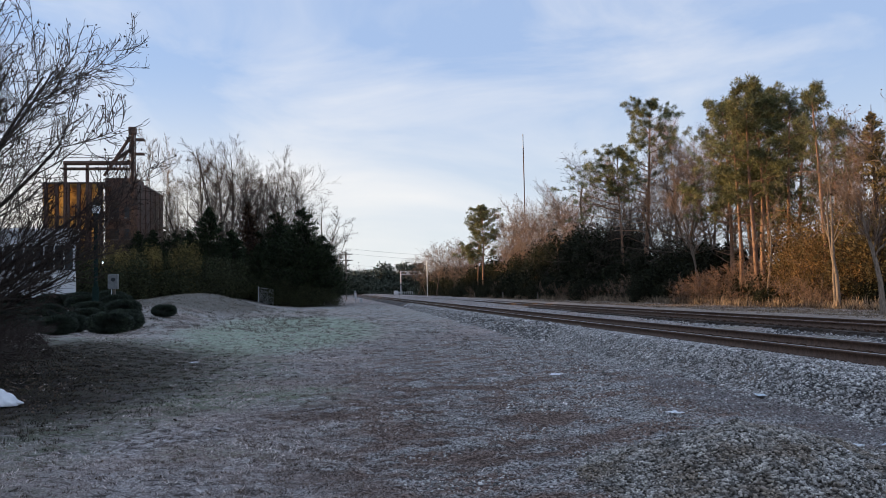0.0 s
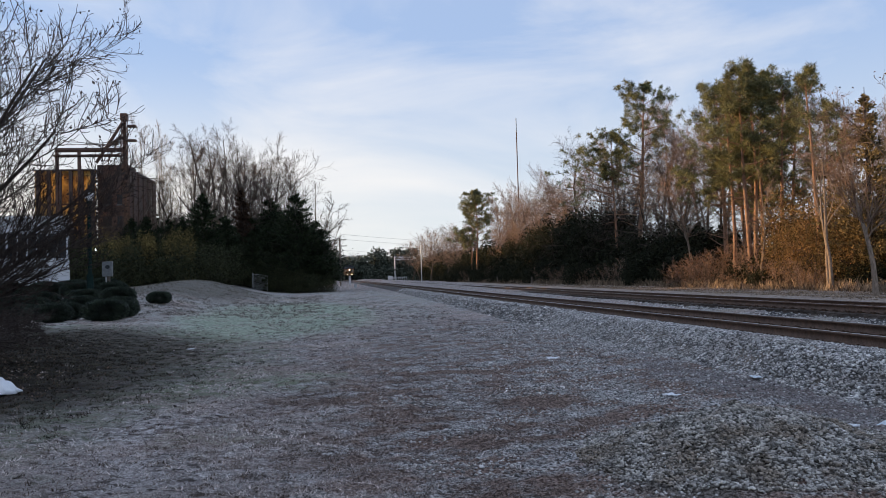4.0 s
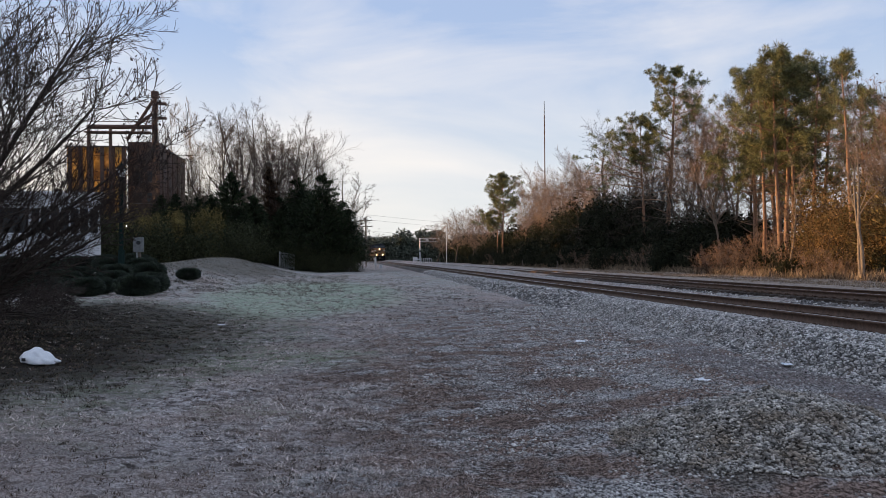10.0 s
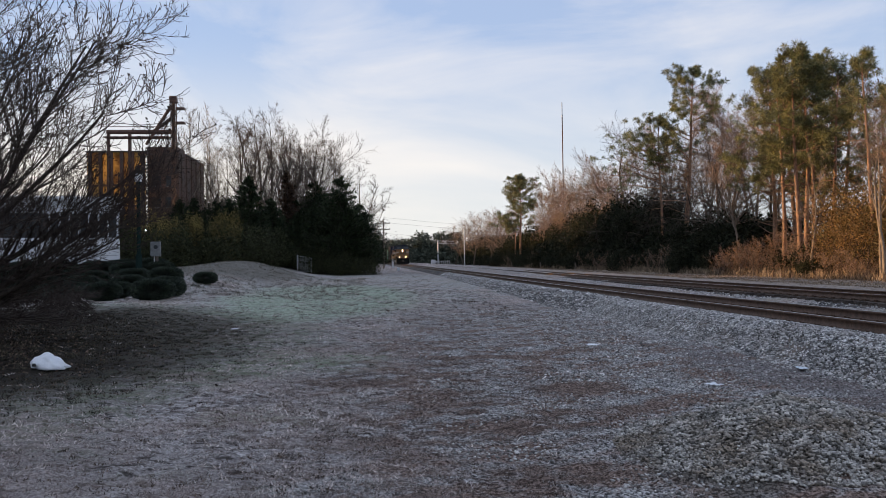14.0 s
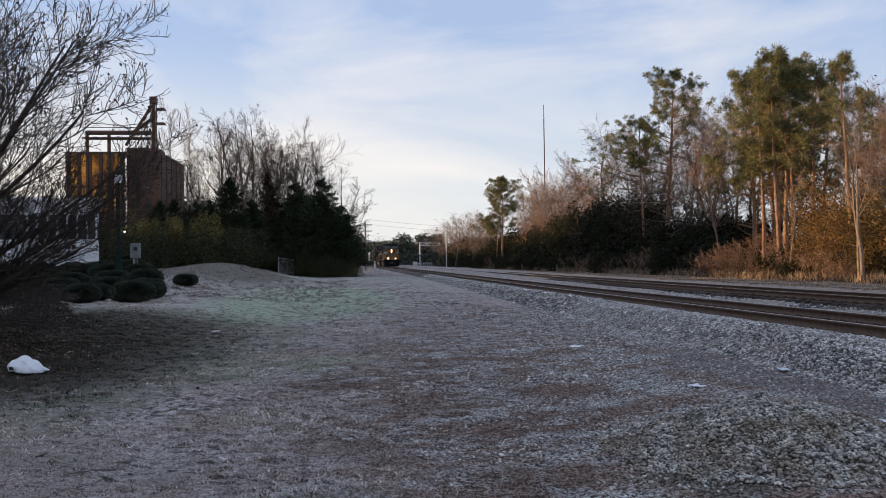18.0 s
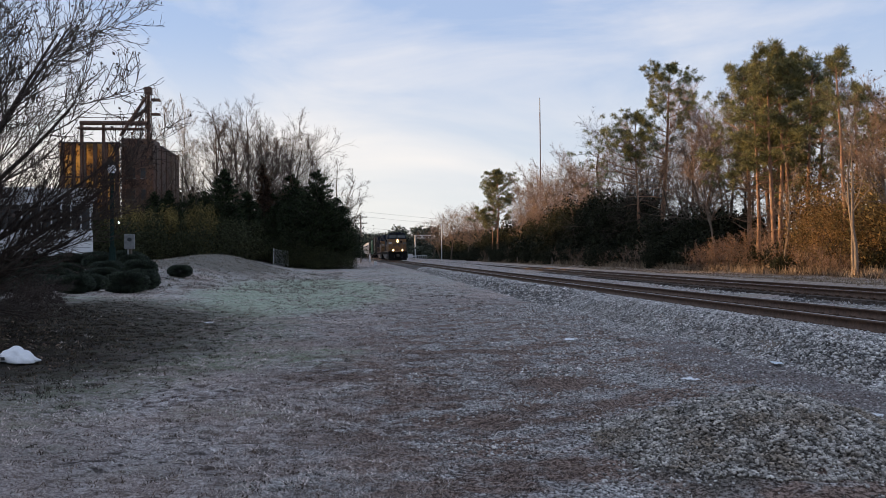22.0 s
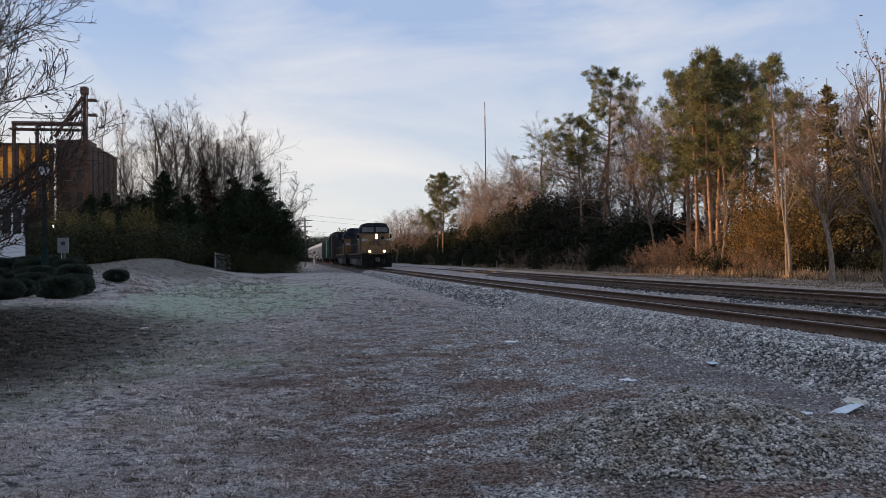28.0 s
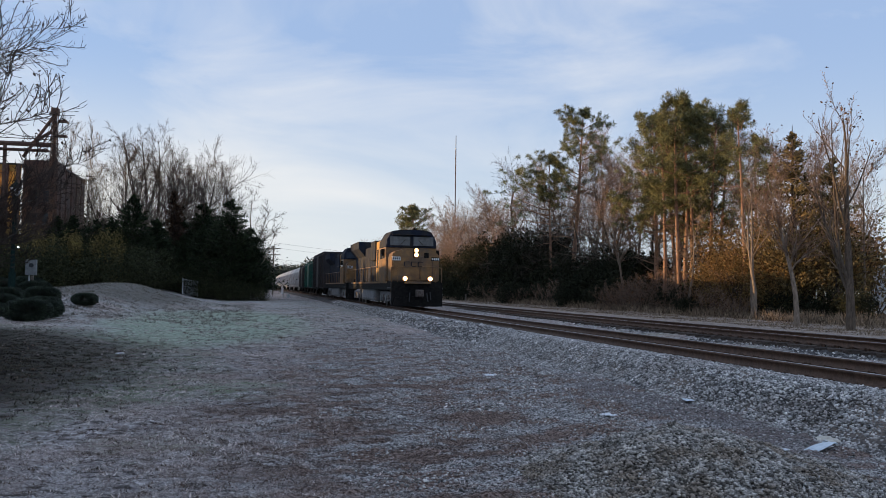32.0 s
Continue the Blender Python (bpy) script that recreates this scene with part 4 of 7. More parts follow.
def copies(proto, rows, label="", group=""):
    """Copies of a tree at rows of (x, y, turn, size)."""
    for x, y, turn, size in rows:
        ob = copy_thing(proto, at(x, y, turn, size))
        tagged(ob, label=label, group=group)


# right-hand wood, along the far track: pines
PINES = "pines of the wood"
pine_tree("pine standing apart with a round crown", 3, 17.6, 0.24, at(26.7, 152.4), low=0.62, reach=3.7, dense=5.0, dead=6, clump=0.46, per=70,
          extra=((0.42, 170, 4.6, True), (0.45, 200, 4.4, True), (0.48, 150, 4.6, True), (0.40, 220, 3.6, True), (0.5, 20, 2.6, True), (0.44, 190, 3.4, True), (0.46, 230, 3.8, True), (0.38, 160, 3.0, True)))
pine_tree("thin pine beside the round-crowned pine", 4, 11.5, 0.16, at(26.6, 158.5), low=0.72, reach=1.6, dense=2.2, dead=5, clump=0.4)
pine_tree("tall pine with a broken open crown and bare lower limbs", 5, 21.4, 0.31, at(31.9, 83.5), low=0.60, reach=3.3, dense=3.0, lean=0.008, dead=26, clump=0.40, per=70,
          extra=((0.52, 185, 3.6, True), (0.56, 170, 4.2, True), (0.5, 5, 3.0, False), (0.46, 200, 4.0, False), (0.40, 350, 3.6, False), (0.36, 170, 3.8, False), (0.58, 215, 3.8, True)))
pine_tree("leaning pine with long limbs reaching out over the thicket", 6, 16.6, 0.19, at(29.8, 84.6), low=0.64, reach=2.4, dense=3.2, dead=14, lean=0.04,
          extra=((0.80, 180, 4.2, True), (0.72, 190, 5.2, True), (0.66, 170, 5.8, True), (0.60, 200, 5.0, True), (0.56, 160, 4.4, True), (0.76, 215, 4.0, True), (0.62, 180, 6.4, False)))
pine_b = pine_tree("broad pine lit golden green by the low sun", 8, 16.6, 0.21, at(30.3, 60.8), low=0.42, reach=3.1, dense=2.6, dead=10, per=70,
                   extra=((0.40, 185, 3.4, True), (0.36, 200, 3.0, True), (0.44, 170, 3.4, True)))
pine_c = pine_tree("tall pine with a bare reddish trunk lit by the sun", 12, 15.8, 0.20, at(28.4, 53.4), low=0.46, reach=2.7, dense=2.6, dead=12, per=70)
pine_d = pine_tree("slender pine with a long bare reddish trunk", 14, 13.9, 0.18, at(29.5, 47.1), low=0.58, reach=1.8, dense=1.9, dead=14, clump=0.32)
copies(pine_c, [(29.4, 54.6, 140, 1.02), (31.6, 57.5, 250, 1.03)], group=PINES)
copies(pine_b, [(33.2, 62.5, 100, 1.0), (33.6, 57.2, 210, 0.92)], group=PINES)
copies(pine_d, [(28.2, 55.3, 60, 0.98), (31.4, 54.4, 200, 1.08), (32.6, 50.4, 310, 0.9)], group=PINES)

# leafless trees of the right-hand wood
RIGHT = "bare trees of the wood"
bare_a = bare_tree("bare tree with a haze of fine reddish twigs", 21, 17.0, 0.17, dict(BARE, kids=(2.3, 2.2, 2.2)), "bark_bare", "twig_rust", thick=1.5, joined=True, m=at(31.0, 134.8))
copies(bare_a, [(31.5, 130.0, 10, 0.95), (32.0, 118.5, 140, 0.95), (30.8, 138.8, 260, 0.9), (32.2, 146.5, 350, 0.95), (30.7, 150.5, 40, 0.98), (31.2, 122.4, 120, 0.98), (30.6, 142.5, 230, 0.98), (33.0, 128.5, 310, 1.02), (32.6, 115.5, 15, 1.0), (29.6, 117.5, 180, 0.72), (34.0, 139.5, 75, 1.0),
                (29.2, 131, 100, 0.72), (29.4, 145.5, 60, 0.66), (32.6, 109, 200, 1.06), (34.8, 120.5, 330, 1.08), (35.5, 148, 280, 1.05), (30.0, 104.5, 45, 0.7), (33.6, 155.5, 150, 0.95)], group=RIGHT)
bare_d = bare_tree("tall upright leafless tree with pinkish twigs", 24, 23.0, 0.2, dict(OVAL, kids=(2.4, 2.1, 2.2)), "bark_bare", "twig_rust", thick=1.4, joined=True, m=at(41.6, 98.3))
copies(bare_d, [(43.7, 92.6, 70, 1.07), (39.0, 93.5, 160, 0.86), (45.5, 98.0, 310, 1.0), (38.0, 101.5, 45, 0.95), (36.5, 88.5, 130, 0.76), (42.5, 84.5, 220, 0.9), (37.5, 79.0, 270, 0.74), (36.0, 72.0, 20, 0.74), (46.0, 86.5, 100, 0.97), (39.5, 67.0, 10, 0.68), (40.5, 61.0, 200, 0.66), (41.0, 73.5, 120, 0.78), (35.0, 94.5, 240, 0.82), (40.0, 56.5, 330, 0.6)], group=RIGHT)
bare_f = bare_tree("large grey leafless tree with spreading fine twigs", 27, 20.5, 0.24, dict(OAK, kids=(2.3, 2.1, 2.2)), "bark_brown", "twig_grey", thick=1.4, m=at(34.0, 109.0))
copies(bare_f, [(32.5, 99.0, 110, 0.86), (31.2, 92.5, 220, 0.72)], group=RIGHT)
oak = bare_tree("dark wide-limbed leafless tree", 28, 13.0, 0.2, OAK, "bark_brown", "twig_grey", thick=1.2, m=at(33.9, 83.2))
copies(oak, [(33.0, 76.0, 260, 1.2), (35.0, 80.0, 50, 1.25), (33.5, 91.0, 170, 1.2), (31.8, 87.0, 10, 1.05), (31.0, 77.0, 90, 0.95), (32.0, 72.0, 200, 0.9), (29.8, 90.5, 310, 0.95), (30.2, 67.5, 30, 0.76), (34.5, 68.5, 150, 1.05)], group=RIGHT)
fork = bare_tree("pale forked leafless tree with long rising stems", 22, 10.2, 0.12, dict(BARE, kids=(1.3, 1.5, 1.7), angle=(25, 32, 40), ratio=(0.60, 0.42, 0.42), start=(0.34, 0.2, 0.1), fall=(0.75, 0.5, 0.4), up=(0.02, 0.06, 0.05, 0.04)),
                 "bark_bare", "twig_bare", thick=1.1, m=at(26.1, 40.7))
copies(fork, [(26.7, 41.9, 130, 0.94), (27.0, 49.6, 250, 0.8)], group=RIGHT)
bare_c = bare_tree("bare tree that keeps some withered brown leaves", 23, 11.5, 0.13, OVAL, "bark_bare", "twig_rust", leaves=420, thick=1.1, m=at(31.5, 45.0))
copies(bare_c, [(32.8, 49.6, 80, 1.15), (34.6, 42.6, 250, 0.9), (28.5, 62.5, 150, 0.95), (36.0, 47.5, 220, 1.1), (36.0, 63.0, 130, 1.25), (35.4, 67.0, 300, 1.2)], group=RIGHT)
bare_e = bare_tree("spreading leafless tree beyond the crossing", 25, 12.5, 0.2, dict(OAK, angle=(44, 42, 42), kids=(2.2, 1.9, 1.8)), "bark_brown", "twig_rust", thick=1.5, joined=True, m=at(26.5, 196))
copies(bare_e, [(24.0, 206, 75, 1.05), (29.0, 214, 140, 1.2), (31.0, 230, 40, 1.2), (22.6, 240, 10, 1.05), (33.0, 205, 200, 1.2), (25.2, 184, 300, 0.86), (28.8, 188, 20, 1.05), (31.5, 178, 110, 1.1), (27.2, 172, 160, 0.85),
                (23.0, 222, 210, 0.9), (27.0, 250, 330, 1.2)], group=RIGHT)

# the stout tree by the far track, many stems from one foot
bare_tree("stout leafless tree with many rising stems and a few dark leaves", 31, 10.3, 0.19, dict(BARE, kids=(1.7, 1.5, 1.6), angle=(26, 30, 38), ratio=(0.78, 0.34, 0.42), start=(0.16, 0.2, 0.1), fall=(0.9, 0.5, 0.4), up=(0.02, 0.09, 0.06, 0.04), wob=(0.05, 0.06, 0.12, 0.16)),
          "bark_brown", "twig_bare", leaves=130, thick=0.9, m=at(22.3, 28.4))
bare_tree("slim leafless tree with a straight pale trunk", 32, 8.4, 0.13, OVAL, "bark_bare", "twig_rust", thick=1.0, m=at(22.7, 32.3), leaves=120)

# evergreens and undergrowth of the right-hand wood
cedar_a = shrub("dark dense evergreen in the wood's shade", 41, 3.0, 7.6, "shrub", m=at(29.0, 98.5), n=7000, size=0.26, blobs=18, name="evergreen")
copies(cedar_a, [(31.5, 98, 40, 1.25), (32.5, 88, 140, 1.05), (32.0, 115.5, 240, 1.2), (31.6, 126, 340, 1.1), (32.0, 137, 25, 1.1), (28.8, 90.5, 60, 0.95), (30.6, 103, 130, 1.2), (28.6, 111, 220, 1.0), (30.4, 120, 300, 1.15), (29.0, 130, 20, 0.95), (27.6, 141, 100, 0.62), (30.6, 84, 170, 0.75),
                 (29.6, 77, 250, 0.70), (33.0, 94, 330, 1.2), (34.0, 110, 80, 1.3), (28.6, 154, 40, 0.8), (27.6, 166, 190, 0.8), (31.5, 70.5, 15, 0.72), (29.0, 68.5, 200, 0.6), (29.4, 107, 70, 1.0), (28.8, 124.5, 140, 0.75), (33.5, 78, 210, 0.85), (33.6, 131, 260, 1.0), (27.2, 178, 10, 0.8), (30.5, 147, 90, 0.8)],
       group="evergreens of the wood")
spire = cedar_tree("narrow pointed evergreen browned and lit by the sun", 44, 11.6, 2.7, at(29.6, 42.3), mat="spruce_brown", n=9000, size=0.22)
copies(spire, [(31.6, 41.4, 120, 0.86)], group="evergreens of the wood")
shrub_a = shrub("dark tangled evergreen shrub", 51, 2.6, 3.6, "shrub", m=at(27.0, 70), n=3400, size=0.22, blobs=11)
brush_a = brush("brown leafless thicket of thin arching stems", 52, 2.8, "bark_brown", "twig_rust", at(26.4, 55.2), leaves=260)
vine_a = shrub("golden brown vines over a bush", 53, 2.0, 4.6, "vine", m=at(29.6, 47.6), n=4200, size=0.12, blobs=22)
rows_a, rows_b = [], []
rows_c = [(27.8, 44.6, 60, 1.0), (29.5, 49.2, 100, 1.25), (31.0, 51.6, 220, 1.3), (28.7, 42.8, 300, 0.9), (32.4, 49.0, 170, 1.5), (35.0, 48.8, 260, 1.6), (30.4, 45.0, 80, 1.2), (36.5, 44.6, 10, 1.5), (33.4, 54.0, 130, 1.5), (27.6, 47.6, 20, 0.85), (34.2, 45.0, 190, 1.5)]
rng = random.Random(77)
for i in range(60):
    y = 42 + i * 2.2 + rng.uniform(-0.8, 0.8)
    x = float(track_x(y)) + rng.uniform(17.4, 19.4)
    (rows_b if rng.random() < (0.75 if y < 62 else 0.3) else rows_a).append((x, y, rng.uniform(0, 360), rng.uniform(0.55, 0.95) * (0.62 if y < 56 else 1.0)))
for i in range(40):
    y = 38 + i * 3.4 + rng.uniform(-1, 1)
    (rows_b if y < 62 and i % 2 else rows_a).append((float(track_x(y)) + rng.uniform(20.0, 24.5), y, rng.uniform(0, 360), rng.uniform(0.8, 1.3) * (0.75 if y < 62 else 1.25)))
rows_a += [(30.8, 44.6, 40, 0.75), (31.6, 46.3, 200, 0.85), (29.4, 42.0, 110, 0.6), (30.4, 40.1, 300, 0.55)]
rows_b += [(27.2, 46.5, 50, 1.0), (27.6, 51.0, 150, 1.1), (28.2, 56.6, 250, 1.1), (27.0, 58.8, 350, 1.0), (26.0, 43.6, 90, 0.6)]
copies(shrub_a, rows_a, group="undergrowth of the wood")
copies(brush_a, rows_b, group="undergrowth of the wood")
copies(vine_a, rows_c, group="undergrowth of the wood")
copies(brush("pale twiggy bush overhung by golden leaves", 56, 6.0, "bark_bare", "twig_bare", at(30.6, 119.0), leaves=900, thick=1.4), [(29.2, 126.5, 90, 0.8), (28.6, 113.0, 200, 0.7)], group="undergrowth of the wood")


def far_wood(name, label, spots, mat, seed, size=1.3, per=420):
    """Crowns of a far wood, joined."""
    g = np.random.default_rng(seed)
    pts = []
    for x, y, r, h in spots:
        k = 8
        c = np.stack([g.uniform(-0.5, 0.5, k) * r, g.uniform(-0.5, 0.5, k) * r, g.uniform(0.35, 0.85, k) * h], 1)
        i = g.integers(0, k, per)
        d = g.normal(size=(per, 3))
        d /= np.linalg.norm(d, axis=1, keepdims=True)
        p = c[i] + d * np.array([0.4 * r, 0.4 * r, 0.16 * h]) * g.uniform(0.4, 1.1, (per, 1))
        p = np.concatenate([p, np.stack([g.normal(0, r * 0.5, per // 2), g.normal(0, r * 0.5, per // 2), g.uniform(0, 0.5, per // 2) * h], 1)])
        pts.append(p + [x, y, float(ground_z(x, y))])
    tagged(put_mesh(name, leaves_mesh(name, np.concatenate(pts), size, M[mat], seed, 0.7)), label, "trees", kind="stuff")


g7 = random.Random(7)
far_wood("far_wood", "far brown wood on the horizon, haze mixed into its colour", [(-45 + 2.2 * i + g7.uniform(-3, 3), g7.uniform(330, 390), g7.uniform(7, 10), g7.uniform(9, 15)) for i in range(80)], "far_brown_hazed", 61, 0.5, 800)
far_wood("far_evergreens", "far green trees beyond the crossing, haze mixed into their colour", [(-14 + 1.7 * i + g7.uniform(-2, 2), g7.uniform(285, 315), g7.uniform(5, 8), g7.uniform(6, 12.5)) for i in range(26)], "far_green_hazed", 62, 0.7, 1500)
# this wood is added out of sight to keep sun off the far track
far_wood("west_wood", "hidden wood added beyond the mill to shade the track", [(-27 - 0.12 * (i * 4.2) + g7.uniform(-3, 3), 128 + 4.2 * i, g7.uniform(5, 7), g7.uniform(11, 13)) for i in range(46)], "cedar", 64, 0.8, 420)
far_wood("wood_interior", "dim brown depth of the wood", [(46 + g7.uniform(0, 14), 52 + 2.6 * i, g7.uniform(4, 6), g7.uniform(5, 7.5)) for i in range(45)], "dead_leaf", 63, 0.4, 500)
far_wood("wood_thicket", "dense dark undergrowth within the wood", [(float(track_x(64 + 2.3 * i)) + g7.uniform(22, 29), 64 + 2.3 * i, g7.uniform(3.5, 5), g7.uniform(4.5, 7.5) * (1.2 if i > 14 else 0.75)) for i in range(92)], "shrub", 65, 0.4, 900)

# left-hand grove
LEFT = "trees of the grove"
grove_a = cedar_tree("tall pointed dark cedar at the end of the grove", 46, 11.3, 4.6, at(-3.9, 89.5), n=17000, size=0.27)
grove_e = cedar_tree("dark pointed cedar on the bank", 48, 9.9, 3.3, at(-13.1, 85.5), n=12000, size=0.25)
copies(grove_a, [(-1.9, 91.5, 220, 0.74), (-6.4, 92.5, 10, 0.84), (-9.2, 94, 60, 0.74), (-11.6, 91.0, 333, 0.70), (-11.6, 93, 200, 0.6), (-15.6, 93, 290, 0.62), (-4.0, 97, 250, 0.8), (-18.6, 97, 100, 0.72), (-21.5, 99, 160, 0.7), (-13.4, 101, 70, 0.68), (-1.6, 96.5, 300, 0.62)],
       "dark cedar in the shaded grove", LEFT)
copies(grove_e, [(-15.2, 86.5, 120, 0.76), (-10.9, 87.0, 240, 0.74), (-8.4, 88.0, 77, 0.66), (-19.0, 87.5, 30, 0.78), (-21.5, 92, 130, 0.8), (-17.0, 89.5, 250, 0.7)], "dark cedar in the shaded grove", LEFT)
# row added behind the end cedar, hidden by it, to shade the right-hand wood
copies(grove_a, [(-7.5 - 0.25 * (k % 2), 101 + 7.0 * k, 50 * k, 1.03 - 0.02 * k) for k in range(11)], "hidden cedar added to shade the wood across the track", LEFT)
cedar_tree("rust-brown evergreen among the leafless trees", 49, 11.4, 2.6, at(-9.9, 92.0), mat="cedar_rust", n=8000, size=0.25)
vase = bare_tree("tall leafless tree with a fan of rising stems", 71, 19.0, 0.15, dict(VASE, kids=(1.7, 1.9, 1.9)), "bark_brown", "twig_grey", thick=1.5, joined=True, m=at(-13.6, 102),
                 ways=(((-0.26, 0.1, 1), 16.8), ((-0.12, -0.2, 1), 18.0), ((0.02, 0.15, 1), 18.6), ((0.14, -0.1, 1), 17.6), ((0.30, 0.2, 1), 15.6)), foot=0.3)
lean = bare_tree("leafless tree with a leaning trunk and an arching crown", 72, 18.6, 0.24, dict(OAK, angle=(40, 38, 40), kids=(2.4, 2.2, 2.3), up=(0.03, 0.08, 0.07, 0.05)), "bark_dark", "twig_grey", lean=0.12, thick=1.5, m=at(-7.8, 103))
arch = bare_tree("leafless tree with long twigs arching over the cedar", 74, 14.0, 0.10, dict(VASE, kids=(1.3, 1.4, 1.3), up=(0.0, 0.03, 0.03, 0.03)), "bark_bare", "twig_grey", thick=1.5, m=at(-3.0, 95.0),
                 ways=(((0.10, 0.0, 1), 12.6), ((0.24, 0.1, 1), 11.8), ((0.38, -0.1, 1), 10.4), ((-0.02, 0.1, 1), 13.2), ((0.52, 0.1, 1), 8.6)), foot=0.3)
pole = bare_tree("slim upright leafless tree behind the mill", 73, 24.5, 0.18, dict(POLE, kids=(2.2, 1.7, 1.7)), "bark_pale", "twig_bare", thick=1.6, joined=True, m=at(-26.0, 119))
copies(vase, [(-15.6, 100.5, 150, 0.86), (-6.0, 108, 70, 0.86), (-10.6, 106, 140, 0.9)], group=LEFT)
copies(lean, [(-9.4, 100, 250, 0.94), (-13.2, 99.5, 30, 0.8), (-11.2, 108, 120, 0.98), (-4.2, 104, 200, 0.86)], group=LEFT)
copies(pole, [(-23.6, 119.5, 80, 0.95), (-24.8, 122, 170, 0.88), (-20.4, 114, 250, 0.68), (-29.0, 121, 300, 0.8), (-21.8, 116.5, 40, 0.74), (-18.6, 113, 110, 0.66), (-22.0, 103.5, 190, 0.56), (-19.4, 100.5, 330, 0.6)], group=LEFT)
dark = shrub("large dark evergreen shrub on the bank", 54, 3.2, 4.0, "bank_shrub", m=at(-14.2, 79), n=6500, size=0.18, blobs=12)
copies(dark, [(-17.5, 80, 90, 0.95), (-11.0, 88, 200, 0.8), (-8.5, 88, 40, 0.8), (-6.0, 88.0, 140, 0.7), (-3.5, 87.5, 300, 0.62), (-20.0, 76, 10, 0.95), (-1.2, 89, 77, 0.5), (-13.0, 86, 222, 1.0), (-9.8, 90.5, 130, 1.1), (-7.0, 91, 20, 1.1), (-12.8, 90, 280, 1.2), (-2.6, 91.0, 210, 0.8), (-5.2, 90, 66, 1.0), (-10.5, 94, 10, 1.4), (-7.4, 95, 190, 1.4),
              (-22.5, 74, 280, 1.0), (-16.0, 88, 333, 1.1), (-19.5, 86, 111, 1.2), (-16.2, 80.5, 44, 1.0), (-12.4, 80, 170, 0.95), (-11.6, 83, 260, 1.0), (-18.6, 78, 20, 1.0)], group="shrubs on the bank")
# these stand in shade; their sunlit look is only in the colour
gold = shrub("evergreen shrub coloured yellow as if its tops were sunlit", 55, 1.5, 4.9, "shrub_sunlit_tint", m=at(-14.2, 79.6, 0, 1.12), n=5200, size=0.12, blobs=16)
copies(gold, [(-17.4, 80.6, 90, 0.98), (-19.4, 79.0, 40, 0.94), (-21.4, 79.2, 200, 1.02)], group="shrubs on the bank")
tall_brush = brush("dark brown leafless thicket in front of the mill", 57, 10.0, "bark_brown", "twig_brown", at(-26.5, 101), stems=14, leaves=0, thick=2.2)
copies(tall_brush, [(-24.0, 98, 90, 0.95), (-28.5, 99, 200, 0.9), (-22.0, 96, 310, 0.85), (-30.5, 97, 30, 0.75), (-26.0, 94, 150, 0.75), (-33.0, 98, 260, 0.8)], group="thicket by the mill")
copies(dark, [(-24.5, 90, 30, 1.25), (-27.5, 90, 130, 1.3), (-30.5, 90, 240, 1.35), (-33.5, 91, 310, 1.35), (-22.5, 88, 80, 1.2), (-33.0, 96, 280, 1.5)], group="shrubs on the bank")

# unseen trees added on the left to block the sun; lower ones let some through
shade_tree = cedar_tree("unseen tall evergreen added to shade the ground", 47, 16.0, 5.4, at(-50, -16), n=4000, size=1.0)
copies(shade_tree, [(-50 + 1.5 * (i % 3), -10 + 4.0 * i, 50 * i, 0.91 + 0.04 * (i % 3)) for i in range(0, 20)] + [(-50, 70, 80, 0.66), (-50, 73.5, 10, 0.62), (-50, 75.5, 100, 0.63), (-50, 77.5, 200, 0.62), (-50, 79.5, 300, 0.64), (-50, 82, 40, 0.62), (-60, 84, 40, 0.62), (-60, 87, 140, 0.68)]
       + [(-60 + (i % 2), 90 + 4.0 * i, 70 * i, (0.97 + 0.05 * (i % 2)) * (0.78 if i < 2 else 1.28)) for i in range(0, 7)]
       + [(-57, -8 + 8.0 * i, 33 * i, 0.88) for i in range(10)] + [(-54, -4 + 8.0 * i, 71 * i, 0.9) for i in range(8)], group="evergreens of the windbreak")


